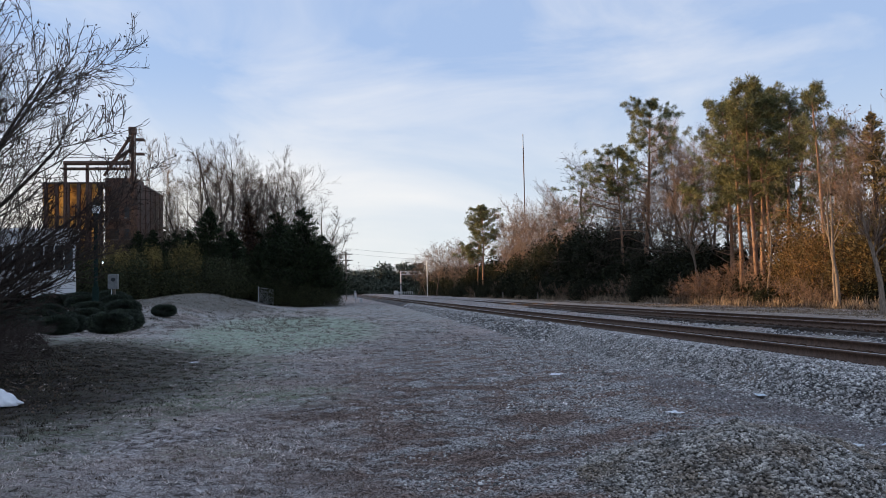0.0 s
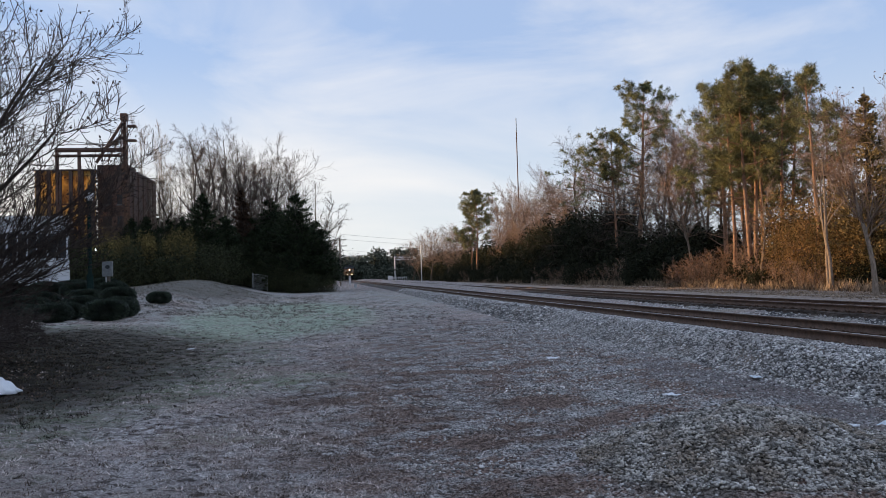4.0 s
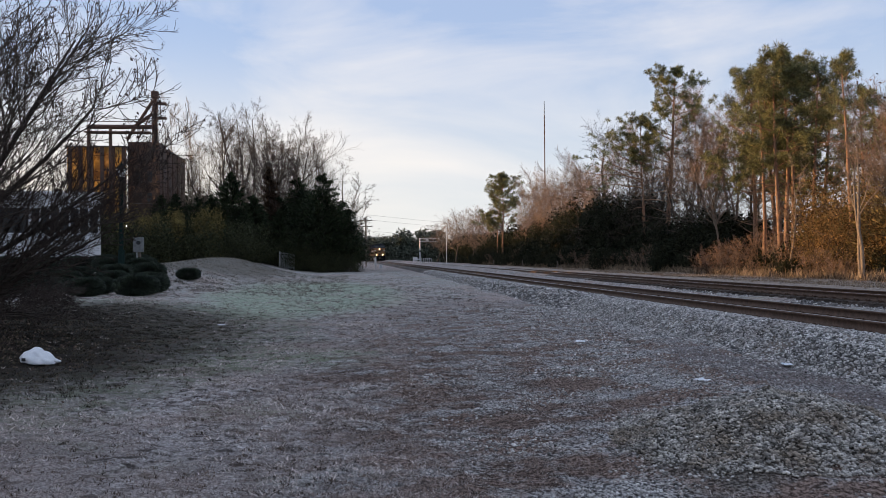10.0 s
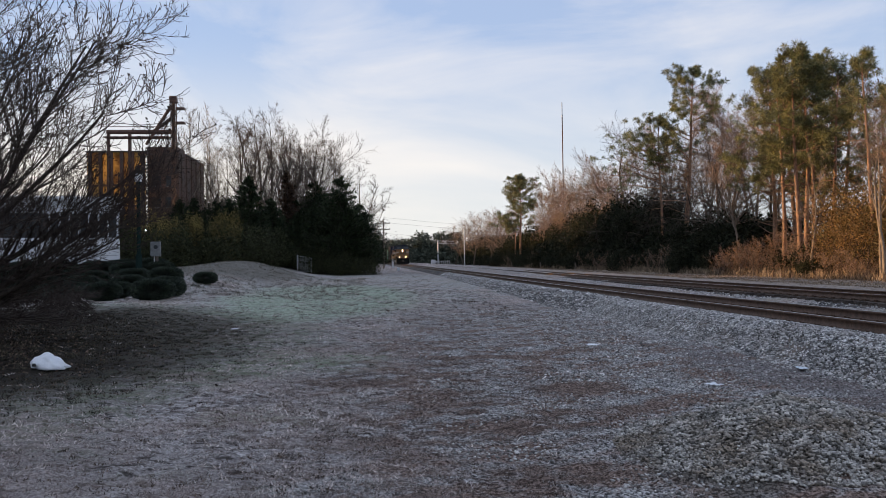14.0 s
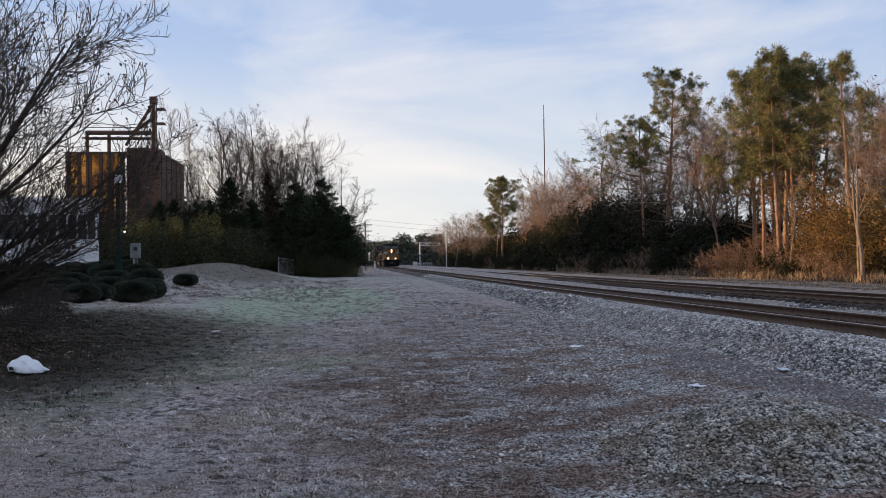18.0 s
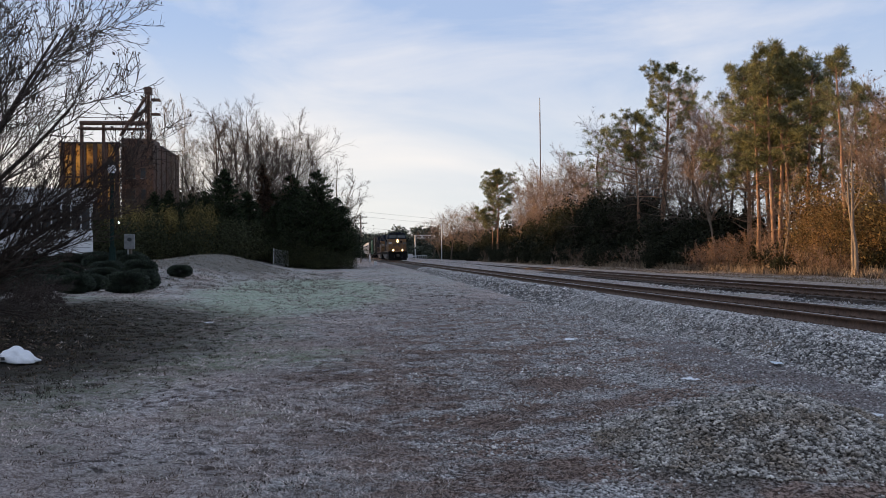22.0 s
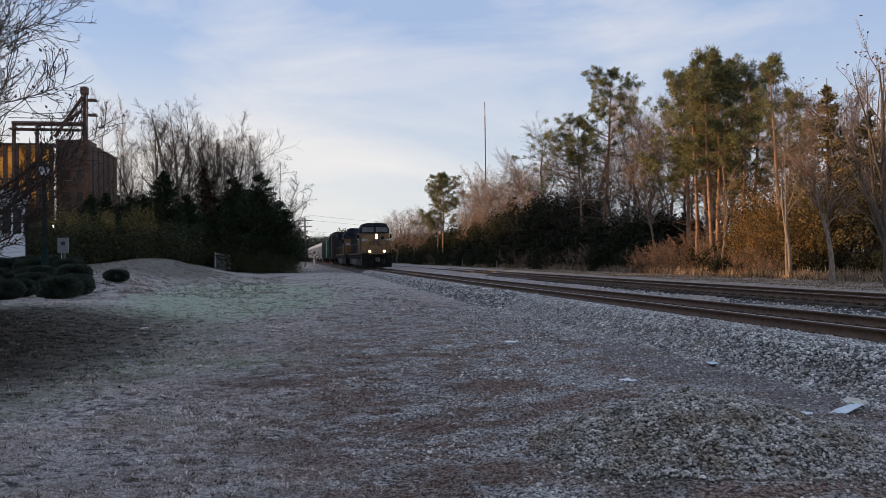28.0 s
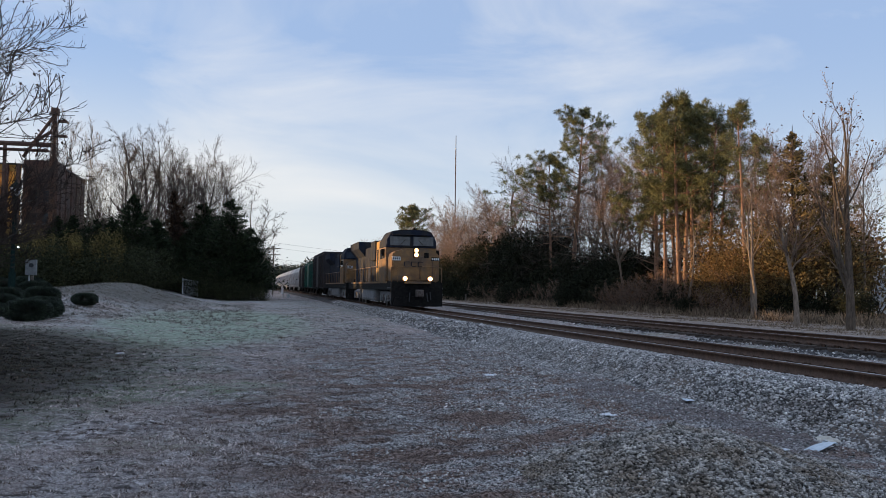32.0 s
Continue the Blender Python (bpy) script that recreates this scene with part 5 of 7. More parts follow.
def near_tree():
    spec = dict(pieces=(10, 7, 5, 3), kids=(1.5, 1.5, 1.6), start=(0.2, 0.12, 0.08), angle=(30, 36, 48), ratio=(0.40, 0.44, 0.34), fall=(0.45, 0.4, 0.4),
                wob=(0.05, 0.09, 0.13, 0.2), up=(0.012, 0.035, 0.08, 0.14), end=0.2)
    fan = [((math.sin(radians(a)), dy, math.cos(radians(a))), n * (1.06 if a < 36 else 0.98)) for a, dy, n in
           ((-8, -0.25, 7.0), (8, 0.3, 7.4), (18, -0.2, 7.4), (26, -0.1, 7.6), (33, 0.35, 7.5), (39, 0.0, 7.3), (45, -0.3, 7.0), (49, -0.35, 6.8), (52, 0.1, 6.7), (58, 0.4, 6.1), (62, -0.1, 5.6), (67, 0.2, 4.9))]
    bare_tree("dark leafless tree with many rising branches and a few shrivelled leaves", 83, 9.0, 0.1, spec, "bark_dark", "twig_dark", leaves=3000, thick=0.9, m=at(-9.7, 17.2), ways=fan)
    low = dict(spec, pieces=(6, 5, 4, 3), kids=(1.6, 1.5, 1.2), up=(-0.04, -0.01, 0.0, 0.0), wob=(0.1, 0.14, 0.17, 0.2), angle=(45, 42, 40), ratio=(0.5, 0.5, 0.45))
    arching = [((math.cos(a), 0.6 * math.sin(a), 0.28), n * 0.85) for a, n in ((0.0, 2.2), (0.9, 1.8), (-0.6, 2.0), (-1.2, 1.8), (2.2, 1.6), (3.4, 1.8), (-0.2, 2.5))]
    for k, (x, y) in enumerate(((-10.2, 19.2), (-11.3, 21.5), (-9.9, 17.0), (-10.8, 18.1), (-10.5, 20.4), (-9.2, 22.0), (-10.2, 25.0), (-11.4, 28.2), (-12.2, 30.5))):
        bare_tree("tangle of low leafless brush under the tree", 84 + k, 2.0, 0.022, low, "bark_dark", "twig_dark", thick=0.7, m=at(x, y), category="shrub", ways=arching, name="shrub", joined=True)


near_tree()


# ---- clipped hedge on the bank ----
def hedge_bush(seed, m, wide=1.0, high=1.0):
    """A clipped bush: rounded box with a flat top and a loose skin of leaves."""
    g = np.random.default_rng(seed)
    n = 14000
    d = g.normal(size=(n, 3))
    d /= (np.abs(d) ** 2.5).sum(1, keepdims=True) ** (1 / 2.5)
    lump = 1 + 0.06 * np.sin(d[:, 0] * 5 + seed) * np.sin(d[:, 1] * 4 + 1)
    p = d * [wide, wide * 0.9, high * 0.50] * (lump * g.uniform(0.25, 1.03, n) ** 0.6)[:, None] + [0, 0, high * 0.52]
    ob = thing("hedge_bush", "clipped rounded dark green hedge bush", "bush", m, "clipped bushes on the bank")
    put_mesh("stem_wood", limbs_mesh("stem_wood", [(0, 0, -0.1, math.cos(a) * 0.5, math.sin(a) * 0.4, high * 0.7, 0.03, 0.012) for a in (0, 1.3, 2.5, 3.8, 5)], M["bark_dark"], 4), ob, kind="stuff")
    put_mesh("foliage", leaves_mesh("foliage", p, 0.10, M["hedge"], seed, 0.55), ob)
    return ob


bush = hedge_bush(91, at(-9.0, 34.2, 0, 0.84))
for k, (y, x0) in enumerate(((34.2, -9.0), (36.8, -9.3), (39.6, -9.9), (42.6, -10.6), (45.8, -11.6), (49.2, -12.8))):
    for i in range(6):
        if k + i:
            copy_thing(bush, at(x0 - i * 1.78 + 0.2 * math.sin(5 * i + k), y + 0.25 * math.sin(3 * i + 2 * k), 12 * ((i + k) % 5) + 180 * (i % 2), 0.84 + 0.05 * k + 0.08 * math.sin(7 * i + 3 * k)))
copy_thing(bush, at(-9.0, 44.4, 60, 0.74))


# ---- buildings and fixtures on the left ----
M["white_paint"] = material("white_paint", (0.52, 0.53, 0.55), (0.68, 0.68, 0.69), 3, 0.5, bump=0.05, third=(0.6, 0.6, 0.6))
M["glass_dark"] = material("glass_dark", (0.008, 0.010, 0.013), (0.022, 0.026, 0.03), 2, 0.35)
M["brick_wall"] = material("brick_wall", (0.095, 0.062, 0.05), (0.19, 0.125, 0.10), 5, 0.9, bump=0.3, third=(0.13, 0.10, 0.085), third_scale=0.4)
# bright ochre that lets sun through from behind, to imitate a sunlit wall
M["sunlit_ochre"] = leafy(material("sunlit_ochre", (0.62, 0.42, 0.11), (0.80, 0.60, 0.22), 2, 0.5, third=(0.30, 0.18, 0.06), third_scale=0.8), 0.6)
M["rust_steel"] = material("rust_steel", (0.075, 0.045, 0.034), (0.16, 0.095, 0.07), 4, 0.75, 0.3, bump=0.2)
M["grey_steel"] = material("grey_steel", (0.38, 0.39, 0.40), (0.58, 0.59, 0.60), 6, 0.5, 0.3)
M["green_paint"] = material("green_paint", (0.006, 0.016, 0.014), (0.014, 0.03, 0.026), 8, 0.8)
M["milk_glass"] = material("milk_glass", (0.7, 0.72, 0.74), (0.8, 0.82, 0.83), 5, 0.3)
M["roof_metal"] = material("roof_metal", (0.06, 0.05, 0.045), (0.12, 0.10, 0.09), 3, 0.6, 0.3)
M["wood_grey"] = material("wood_grey", (0.12, 0.10, 0.085), (0.24, 0.20, 0.17), 6, 0.9, bump=0.3, stretch=(4, 4, 0.6))
M["box_grey"] = material("box_grey", (0.13, 0.135, 0.135), (0.21, 0.215, 0.215), 7, 0.6)
M["black_rubber"] = material("black_rubber", (0.012, 0.012, 0.013), (0.03, 0.03, 0.03), 8, 0.7)
M["wrapper"] = material("wrapper", (0.42, 0.38, 0.31), (0.62, 0.58, 0.50), 9, 0.7)
M["lamp_white"] = material("lamp_white", (0.9, 0.9, 0.9), (0.95, 0.95, 0.95), 4, 0.4, emit=(0.9, 0.95, 1.0), power=6.0)


def white_building():
    z0 = float(ground_z(-20, 62))
    ob = thing("office_building", "low white building with a band of dark windows", "building", pose(-18.2, 60, z0, 0, 0, 16.5))
    H = 5.1
    part("wall", boxes((-26, 0, 0, 10, -0.4, 2.45), (-26, 0, 0, 10, 4.15, H), bevel=0.03), M["white_paint"], ob, "white panelled wall")
    part("window_band", boxes((-25.9, -0.12, 0.12, 9.88, 2.44, 4.16)), M["glass_dark"], ob, "dark window band")
    for i in range(18):
        w = 0.16 if i > 6 else 0.12
        x = -0.08 - i * (0.62 if i < 8 else 2.2) - (0 if i < 8 else -8 * 0.62 - 0 + 8 * 2.2 - 5)
        if x < -25.5:
            break
        part("mullion", boxes((x - w / 2, x + w / 2, -0.02, 0.14, 2.42, 4.18)), M["white_paint"], ob)
    for z in (0.6, 1.2, 1.8):
        part("panel_joint", boxes((-26, 0.004, -0.012, 0.0, z, z + 0.035)), M["box_grey"], ob)
    for i in range(9):
        part("siding_post", boxes((-0.02 - i * 2.9 - 0.05, 0.03 - i * 2.9, -0.02, 0.0, -0.4, 2.42)), M["white_paint"], ob)
    part("roof", boxes((-26.3, 0.3, -0.35, 10.3, H, H + 0.22), bevel=0.04), M["white_paint"], ob, "flat white roof edge")
    part("side_window", boxes((-0.02, 0.012, 1.2, 3.4, 2.7, 3.9)), M["glass_dark"], ob)
    return ob


white_building()


def mill():
    """Brick mill with a leg tower and a conveyor."""
    z0 = float(ground_z(-27, 110))
    ob = thing("feed_mill", "brown brick feed mill with a rusty elevator tower", "building", pose(0, 0, z0))
    x0, x1 = -29.8, -25.8
    part("wall", boxes((x0, x1, 110, 125.6, -0.5, 15.1)), M["brick_wall"], ob, "dark brown brick wall")
    part("parapet", boxes((x0, x1 - 0.1, 109.9, 114, 15.1, 15.7)), M["brick_wall"], ob)
    part("roof", boxes((x0 - 0.1, x1 + 0.15, 114.01, 125.8, 15.1, 15.28)), M["roof_metal"], ob)
    for i in range(5):
        y = 111.2 + i * 2.9
        part("pier", boxes((x1, x1 + 0.16, y, y + 0.5, -0.5, 15.0)), M["brick_wall"], ob)
    # thin sheet in place of the ochre wall, so that it glows golden
    part("lit_ochre_wall", boxes((x0 - 6.6, x0 + 0.6, 107, 107.03, -0.5, 14.6)), M["sunlit_ochre"], ob, "ochre wall, made see-through to glow as if sunlit")
    part("annex_roof", boxes((x0 - 6.8, x0 + 0.7, 106.7, 110.0, 14.6, 14.75)), M["roof_metal"], ob)
    for i in range(6):
        x = x0 + 0.3 - i * 1.3
        part("pilaster", boxes((x - 0.22, x + 0.22, 106.75, 107.0, -0.5, 14.7)), M["brick_wall"], ob)
    for i in range(4):
        z = 2.5 + i * 2.6
        part("band", boxes((x0 - 6.62, x0 + 0.6, 106.86, 107.0, z, z + 0.22)), M["brick_wall"], ob)
    for i in range(2):
        for j in range(4):
            x, z = x0 + 0.6 + i * 1.8, 2.2 + j * 2.8
            w = part("window", boxes((x, x + 1.1, 109.95, 110.05, z, z + 1.3)), M["glass_dark"], ob)
            part("sill", boxes((x - 0.08, x + 1.18, 109.86, 110.02, z - 0.12, z)), M["box_grey"], w)
    # leg tower
    tx, ty, top = -25.4, 105.9, 20.6
    for dx in (-0.26, 0.26):
        for dy in (-0.32, 0.32):
            part("tower_post", tubes(((tx + dx, ty + dy, 0), (tx + dx, ty + dy, top), 0.06), sides=6), M["rust_steel"], ob)
    rows = []
    for i in range(14):
        z = i * 1.5
        for dy in (-0.32, 0.32):
            rows += [((tx - 0.26, ty + dy, z), (tx + 0.26, ty + dy, z + 1.5), 0.035), ((tx + 0.26, ty + dy, z), (tx - 0.26, ty + dy, z + 1.5), 0.035), ((tx - 0.26, ty + dy, z), (tx + 0.26, ty + dy, z), 0.04)]
    for row in rows:
        part("tower_brace", tubes(row, sides=4), M["rust_steel"], ob)
    part("elevator_leg", boxes((tx - 0.16, tx + 0.16, ty - 0.2, ty + 0.2, 2, top + 0.4)), M["rust_steel"], ob)
    part("tower_head", boxes((tx - 0.42, tx + 0.42, ty - 0.45, ty + 0.45, top, top + 0.9), bevel=0.08), M["rust_steel"], ob)
    for z in (top - 0.8, top - 2.6):
        part("tower_platform", boxes((tx + 0.4, tx + 1.4, ty - 0.4, ty + 0.4, z, z + 0.25)), M["rust_steel"], ob)
    part("conveyor", tubes(((tx, ty, 17.0), (tx - 8.2, ty, 17.0), 0.28), sides=8), M["rust_steel"], ob)
    part("conveyor_gallery", boxes((tx - 8.4, tx - 0.5, ty - 0.7, ty + 0.7, 16.2, 16.35), (tx - 8.4, tx - 0.5, ty - 0.74, ty - 0.7, 17.5, 17.58)), M["rust_steel"], ob)
    part("spout", tubes(((tx - 0.2, ty - 0.2, top - 0.3), (tx - 3.4, ty, 15.4), 0.2), ((tx - 0.1, ty + 0.2, top - 1.0), (tx - 2.2, ty + 0.6, 15.6), 0.1), ((tx - 0.2, ty - 0.4, top - 2), (tx - 2.6, ty, 17.0), 0.22), sides=8), M["rust_steel"], ob)
    for dx in (-8.0, -5.4):
        part("gallery_leg", boxes((tx + dx - 0.13, tx + dx + 0.13, ty - 0.3, ty + 0.3, 0, 16.8)), M["rust_steel"], ob)
    part("vent", boxes((x0 + 2.2, x0 + 3.0, 116, 117, 15.2, 16.2)), M["roof_metal"], ob)
    return ob


mill()


def street_lamp():
    x, y = -12.55, 44.9
    z0 = float(ground_z(x, y)) + 0.45
    ob = thing("street_lamp", "dark green post lamp with a white glass lantern", "lamp", pose(x, y, z0))
    part("post", tubes(((0, 0, -0.7), (0, 0, 4.75), 0.105), ((0, 0, -0.7), (0, 0, 0.9), 0.17), ((0, 0, 4.6), (0, 0, 4.75), 0.15), sides=12), M["green_paint"], ob)
    bm = bmesh.new()
    tube(bm, (0, 0, 4.75), (0, 0, 5.15), 0.16, 0.27, 14)
    part("lantern", bm, M["milk_glass"], ob, "white glass lantern")
    bm = bmesh.new()
    tube(bm, (0, 0, 5.15), (0, 0, 5.45), 0.31, 0.05, 14)
    tube(bm, (0, 0, 5.45), (0, 0, 5.6), 0.04, 0.015, 8)
    part("cap", bm, M["green_paint"], ob)


street_lamp()


def meter_box():
    x, y = -11.95, 46.0
    z0 = float(ground_z(x, y))
    ob = thing("meter_box", "grey utility box with a round meter on a post", "utility box", pose(x, y, z0, 0, 0, -8))
    part("post", boxes((-0.06, 0.06, 0.06, 0.18, -0.2, 1.9)), M["wood_grey"], ob)
    part("cabinet", boxes((-0.27, 0.27, -0.12, 0.06, 1.15, 1.95), bevel=0.02), M["box_grey"], ob)
    bm = bmesh.new()
    tube(bm, (0.04, -0.17, 1.66), (0.04, -0.11, 1.66), 0.11, 0.12, 16)
    part("meter", bm, M["glass_dark"], ob)
    part("conduit", tubes(((-0.1, 0, -0.1), (-0.1, 0, 1.16), 0.03), sides=8), M["grey_steel"], ob)


meter_box()


def chain_fence():
    ob = thing("chain_fence", "short chain-link fence panel on steel posts", "fence", pose(-8.25, 86, float(ground_z(-8, 86)) - 0.1))
    for x in (0.0, 1.35):
        part("post", tubes(((x, x * 0.9, -0.1), (x, x * 0.9, 1.85 - x * 0.18), 0.045), sides=8), M["grey_steel"], ob)
    rows = []
    for i in range(22):
        x = i * 0.064
        rows.append(((x, x * 0.9, 0.1), (x, x * 0.9, 1.72 - x * 0.15), 0.009))
    for i in range(18):
        z = 0.1 + i * 0.09
        rows.append(((0, 0, z), (1.35, 1.215, z * 0.96), 0.007))
    part("mesh", tubes(*rows, sides=3), M["grey_steel"], ob, "steel wire mesh")
    part("top_rail", tubes(((0, 0, 1.74), (1.35, 1.215, 1.55), 0.025), sides=6), M["grey_steel"], ob)


chain_fence()


def small_lights():
    for x, y, h in ((-21.9, 80, 5.2), (-22.3, 80, 3.6)):
        ob = thing("wall_lamp", "small white lamp glowing behind the shrubs", "lamp", pose(x, y, 0))
        part("stem", tubes(((0, 0.1, 0), (0, 0.1, h + 0.1), 0.04), sides=6), M["rust_steel"], ob)
        bm = bmesh.new()
        bmesh.ops.create_icosphere(bm, subdivisions=2, radius=0.15, matrix=Matrix.Translation((0, 0, h)))
        part("bulb", bm, M["lamp_white"], ob, smooth=True)


small_lights()


# ---- posts, crossing and mast in the distance ----
def utility_pole(x, y, high, arm, label):
    z0 = float(ground_z(x, y))
    ob = thing("utility_pole", label, "pole", pose(x, y, z0))
    part("post", tubes(((0, 0, -0.3), (0, 0, high), 0.14), sides=8), M["wood_grey"], ob)
    for k, z in enumerate((high - 0.4, high - 1.5)):
        part("crossarm", boxes((-arm, arm, -0.08, 0.08, z - 0.07, z + 0.07)), M["wood_grey"], ob)
        for i in range(4):
            part("insulator", tubes(((-arm + 0.1 + i * (2 * arm - 0.2) / 3, 0, z + 0.05), (-arm + 0.1 + i * (2 * arm - 0.2) / 3, 0, z + 0.25), 0.05), sides=6), M["box_grey"], ob)
    return ob


utility_pole(1.1, 150, 8.6, 1.2, "wooden utility pole with two crossarms")


def wires():
    ob = thing("overhead_wires", "thin overhead wires across the railway", "wires")
    for k, z in enumerate((9.9, 9.0, 7.0)):
        rows = []
        n = 14
        for i in range(n):
            def p(f):
                return (1.1 + f * 70, 150 + f * 55, z + 0.3 - 5 * f * (1 - f))
            rows.append((p(i / n), p((i + 1) / n), 0.018))
        part("wire", tubes(*rows, sides=3), M["black_rubber"], ob)


wires()


def radio_mast():
    ob = thing("radio_mast", "very tall thin rusty radio mast behind the wood", "mast", pose(91.6, 400, float(ground_z(91, 400))))
    part("shaft", tubes(((0, 0, 0), (0, 0, 72), 0.27), sides=6), M["rust_steel"], ob)
    part("top_shaft", tubes(((0, 0, 72.4), (0, 0, 79), 0.2), sides=6), M["box_grey"], ob)
    part("collar", tubes(((0, 0, 71.8), (0, 0, 72.6), 0.33), sides=6), M["grey_steel"], ob)


radio_mast()


def crossing_gantry():
    x, y = 16.4, 225
    z0 = float(ground_z(x, y))
    ob = thing("crossing_signal", "grey cantilever signal over the level crossing", "signal", pose(x, y, z0))
    part("post", tubes(((0, 0, -0.2), (0, 0, 6.6), 0.16), sides=8), M["grey_steel"], ob)
    part("chord", tubes(((-0.1, 0, 6.5), (4.4, 0, 6.35), 0.08), sides=6), M["grey_steel"], ob)
    part("chord", tubes(((-0.1, 0, 5.7), (4.4, 0, 5.75), 0.08), sides=6), M["grey_steel"], ob)
    rows = [((i * 0.73, 0, 5.7 if i % 2 else 6.5), ((i + 1) * 0.73, 0, 6.5 if i % 2 else 5.7), 0.05) for i in range(6)]
    part("bracing", tubes(*rows, sides=5), M["grey_steel"], ob)
    for a in (45, -45):
        bm = boxes((-0.75, 0.75, -0.12, -0.1, -0.12, 0.12))
        bm.transform(Matrix.Translation((1.9, 0, 6.1)) @ Matrix.Rotation(radians(a), 4, "Y"))
        part("crossbuck_board", bm, M["white_paint"], ob)
    for dx in (3.2, 4.1):
        part("flasher", tubes(((dx, -0.25, 5.95), (dx, -0.1, 5.95), 0.3), sides=12), M["black_rubber"], ob)
    part("side_lamp", tubes(((0, -0.3, 3.0), (0, -0.1, 3.0), 0.25), sides=10), M["black_rubber"], ob)
    part("relay_case", boxes((-1.9, -0.7, 0, 0.8, 0, 1.35), bevel=0.04), M["white_paint"], ob)
    part("counterweight", boxes((-1.2, -0.1, -0.5, -0.2, 0.6, 0.9)), M["white_paint"], ob)
    for i in range(6):
        part("guard_post", tubes(((0.3 + i * 0.55, -1, 0), (0.3 + i * 0.55, -1, 1.1), 0.06), sides=6), M["grey_steel"], ob)
    part("guard_rail", tubes(((0.3, -1, 0.9), (3.1, -1, 0.9), 0.06), sides=6), M["grey_steel"], ob)


crossing_gantry()


def light_pole():
    x, y = 20.0, 190
    ob = thing("light_pole", "tall bare grey pole beside the crossing road", "pole", pose(x, y, float(ground_z(x, y))))
    part("post", tubes(((0, 0, -0.2), (0, 0, 8.4), 0.11), sides=8), M["grey_steel"], ob)
    part("cap", tubes(((0, 0, 8.4), (0, 0, 8.5), 0.13), sides=8), M["grey_steel"], ob)


light_pole()

M["asphalt"] = material("asphalt", (0.07, 0.07, 0.072), (0.13, 0.13, 0.132), 4, 0.9, bump=0.2, third=(0.22, 0.22, 0.22), third_scale=0.3)
road_y = np.array([207.0, 210, 214, 217])
road_x = np.array(stretch_out(-120, 8, 6, 1.0) + stretch_out(8.5, 140, 1.0, 1.1))
tagged(put_mesh("road", grid_mesh("road", road_x, road_y, lambda X, Y: np.where((X - track_x(Y) > -3.2) & (X - track_x(Y) < 9.6), rail_z(Y) - 0.01, ground_z(X, Y) + 0.05), M["asphalt"])),
       "frosty asphalt road over the level crossing", "road", kind="structure")


def marker_posts():
    spots = [(19.9, 100, 0.9), (19.3, 118, 0.9), (20.4, 84, 0.8)]
    for x, y, h in [(a * 1.2, c * 1.2, d) for a, c, d in spots]:
        ob = thing("marker_post", "short dark post beside the far track", "post", pose(x, y, float(ground_z(x, y))), "posts by the track")
        part("stake", boxes((-0.07, 0.07, -0.07, 0.07, -0.1, h), bevel=0.01), M["wood_grey"], ob)
        part("cap", boxes((-0.09, 0.09, -0.09, 0.09, h, h + 0.05)), M["black_rubber"], ob)
    x, y = 2.05, 112
    ob = thing("trackside_sign", "narrow white trackside board on a post", "sign", pose(x, y, float(ground_z(x, y))))
    part("post", tubes(((0, 0.06, -0.1), (0, 0.06, 1.4), 0.04), sides=6), M["grey_steel"], ob)
    part("board", boxes((-0.14, 0.14, 0, 0.03, 0.5, 1.6), bevel=0.008), M["white_paint"], ob)
    ob = thing("utility_pedestal", "small white plastic pedestal by the track", "pedestal", pose(x + 0.75, y, float(ground_z(x + 0.75, y))))
    part("body", boxes((-0.2, 0.2, -0.15, 0.15, -0.05, 0.45), bevel=0.05), M["white_paint"], ob)
    part("lid", boxes((-0.22, 0.22, -0.17, 0.17, 0.45, 0.52), bevel=0.02), M["white_paint"], ob)


marker_posts()


def far_shed():
    """Pale metal shed behind the stout tree."""
    x, y = 46.0, 55.5
    ob = thing("metal_shed", "pale metal shed behind the trees", "shed", pose(x, y, float(ground_z(x, y)) + 0.2, 0, 0, -38))
    part("wall", boxes((0, 14, 0, 9, -0.3, 3.3), bevel=0.03), M["white_paint"], ob)
    part("roof", boxes((-0.3, 14.3, -0.3, 9.3, 3.3, 3.45)), M["grey_steel"], ob)
    for i in range(8):
        part("wall_rib", boxes((0.4 + i * 1.8, 0.46 + i * 1.8, -0.03, 0.0, -0.3, 3.3)), M["grey_steel"], ob)
    part("girt", boxes((0, 14, -0.04, -0.002, 1.55, 1.63)), M["box_grey"], ob)


far_shed()


# ---- litter ----
M["plastic_white"] = material("plastic_white", (0.72, 0.74, 0.78), (0.82, 0.83, 0.86), 8, 0.45, bump=0.4, fine=10)
M["paper_blue"] = material("paper_blue", (0.55, 0.62, 0.68), (0.70, 0.76, 0.80), 9, 0.7)


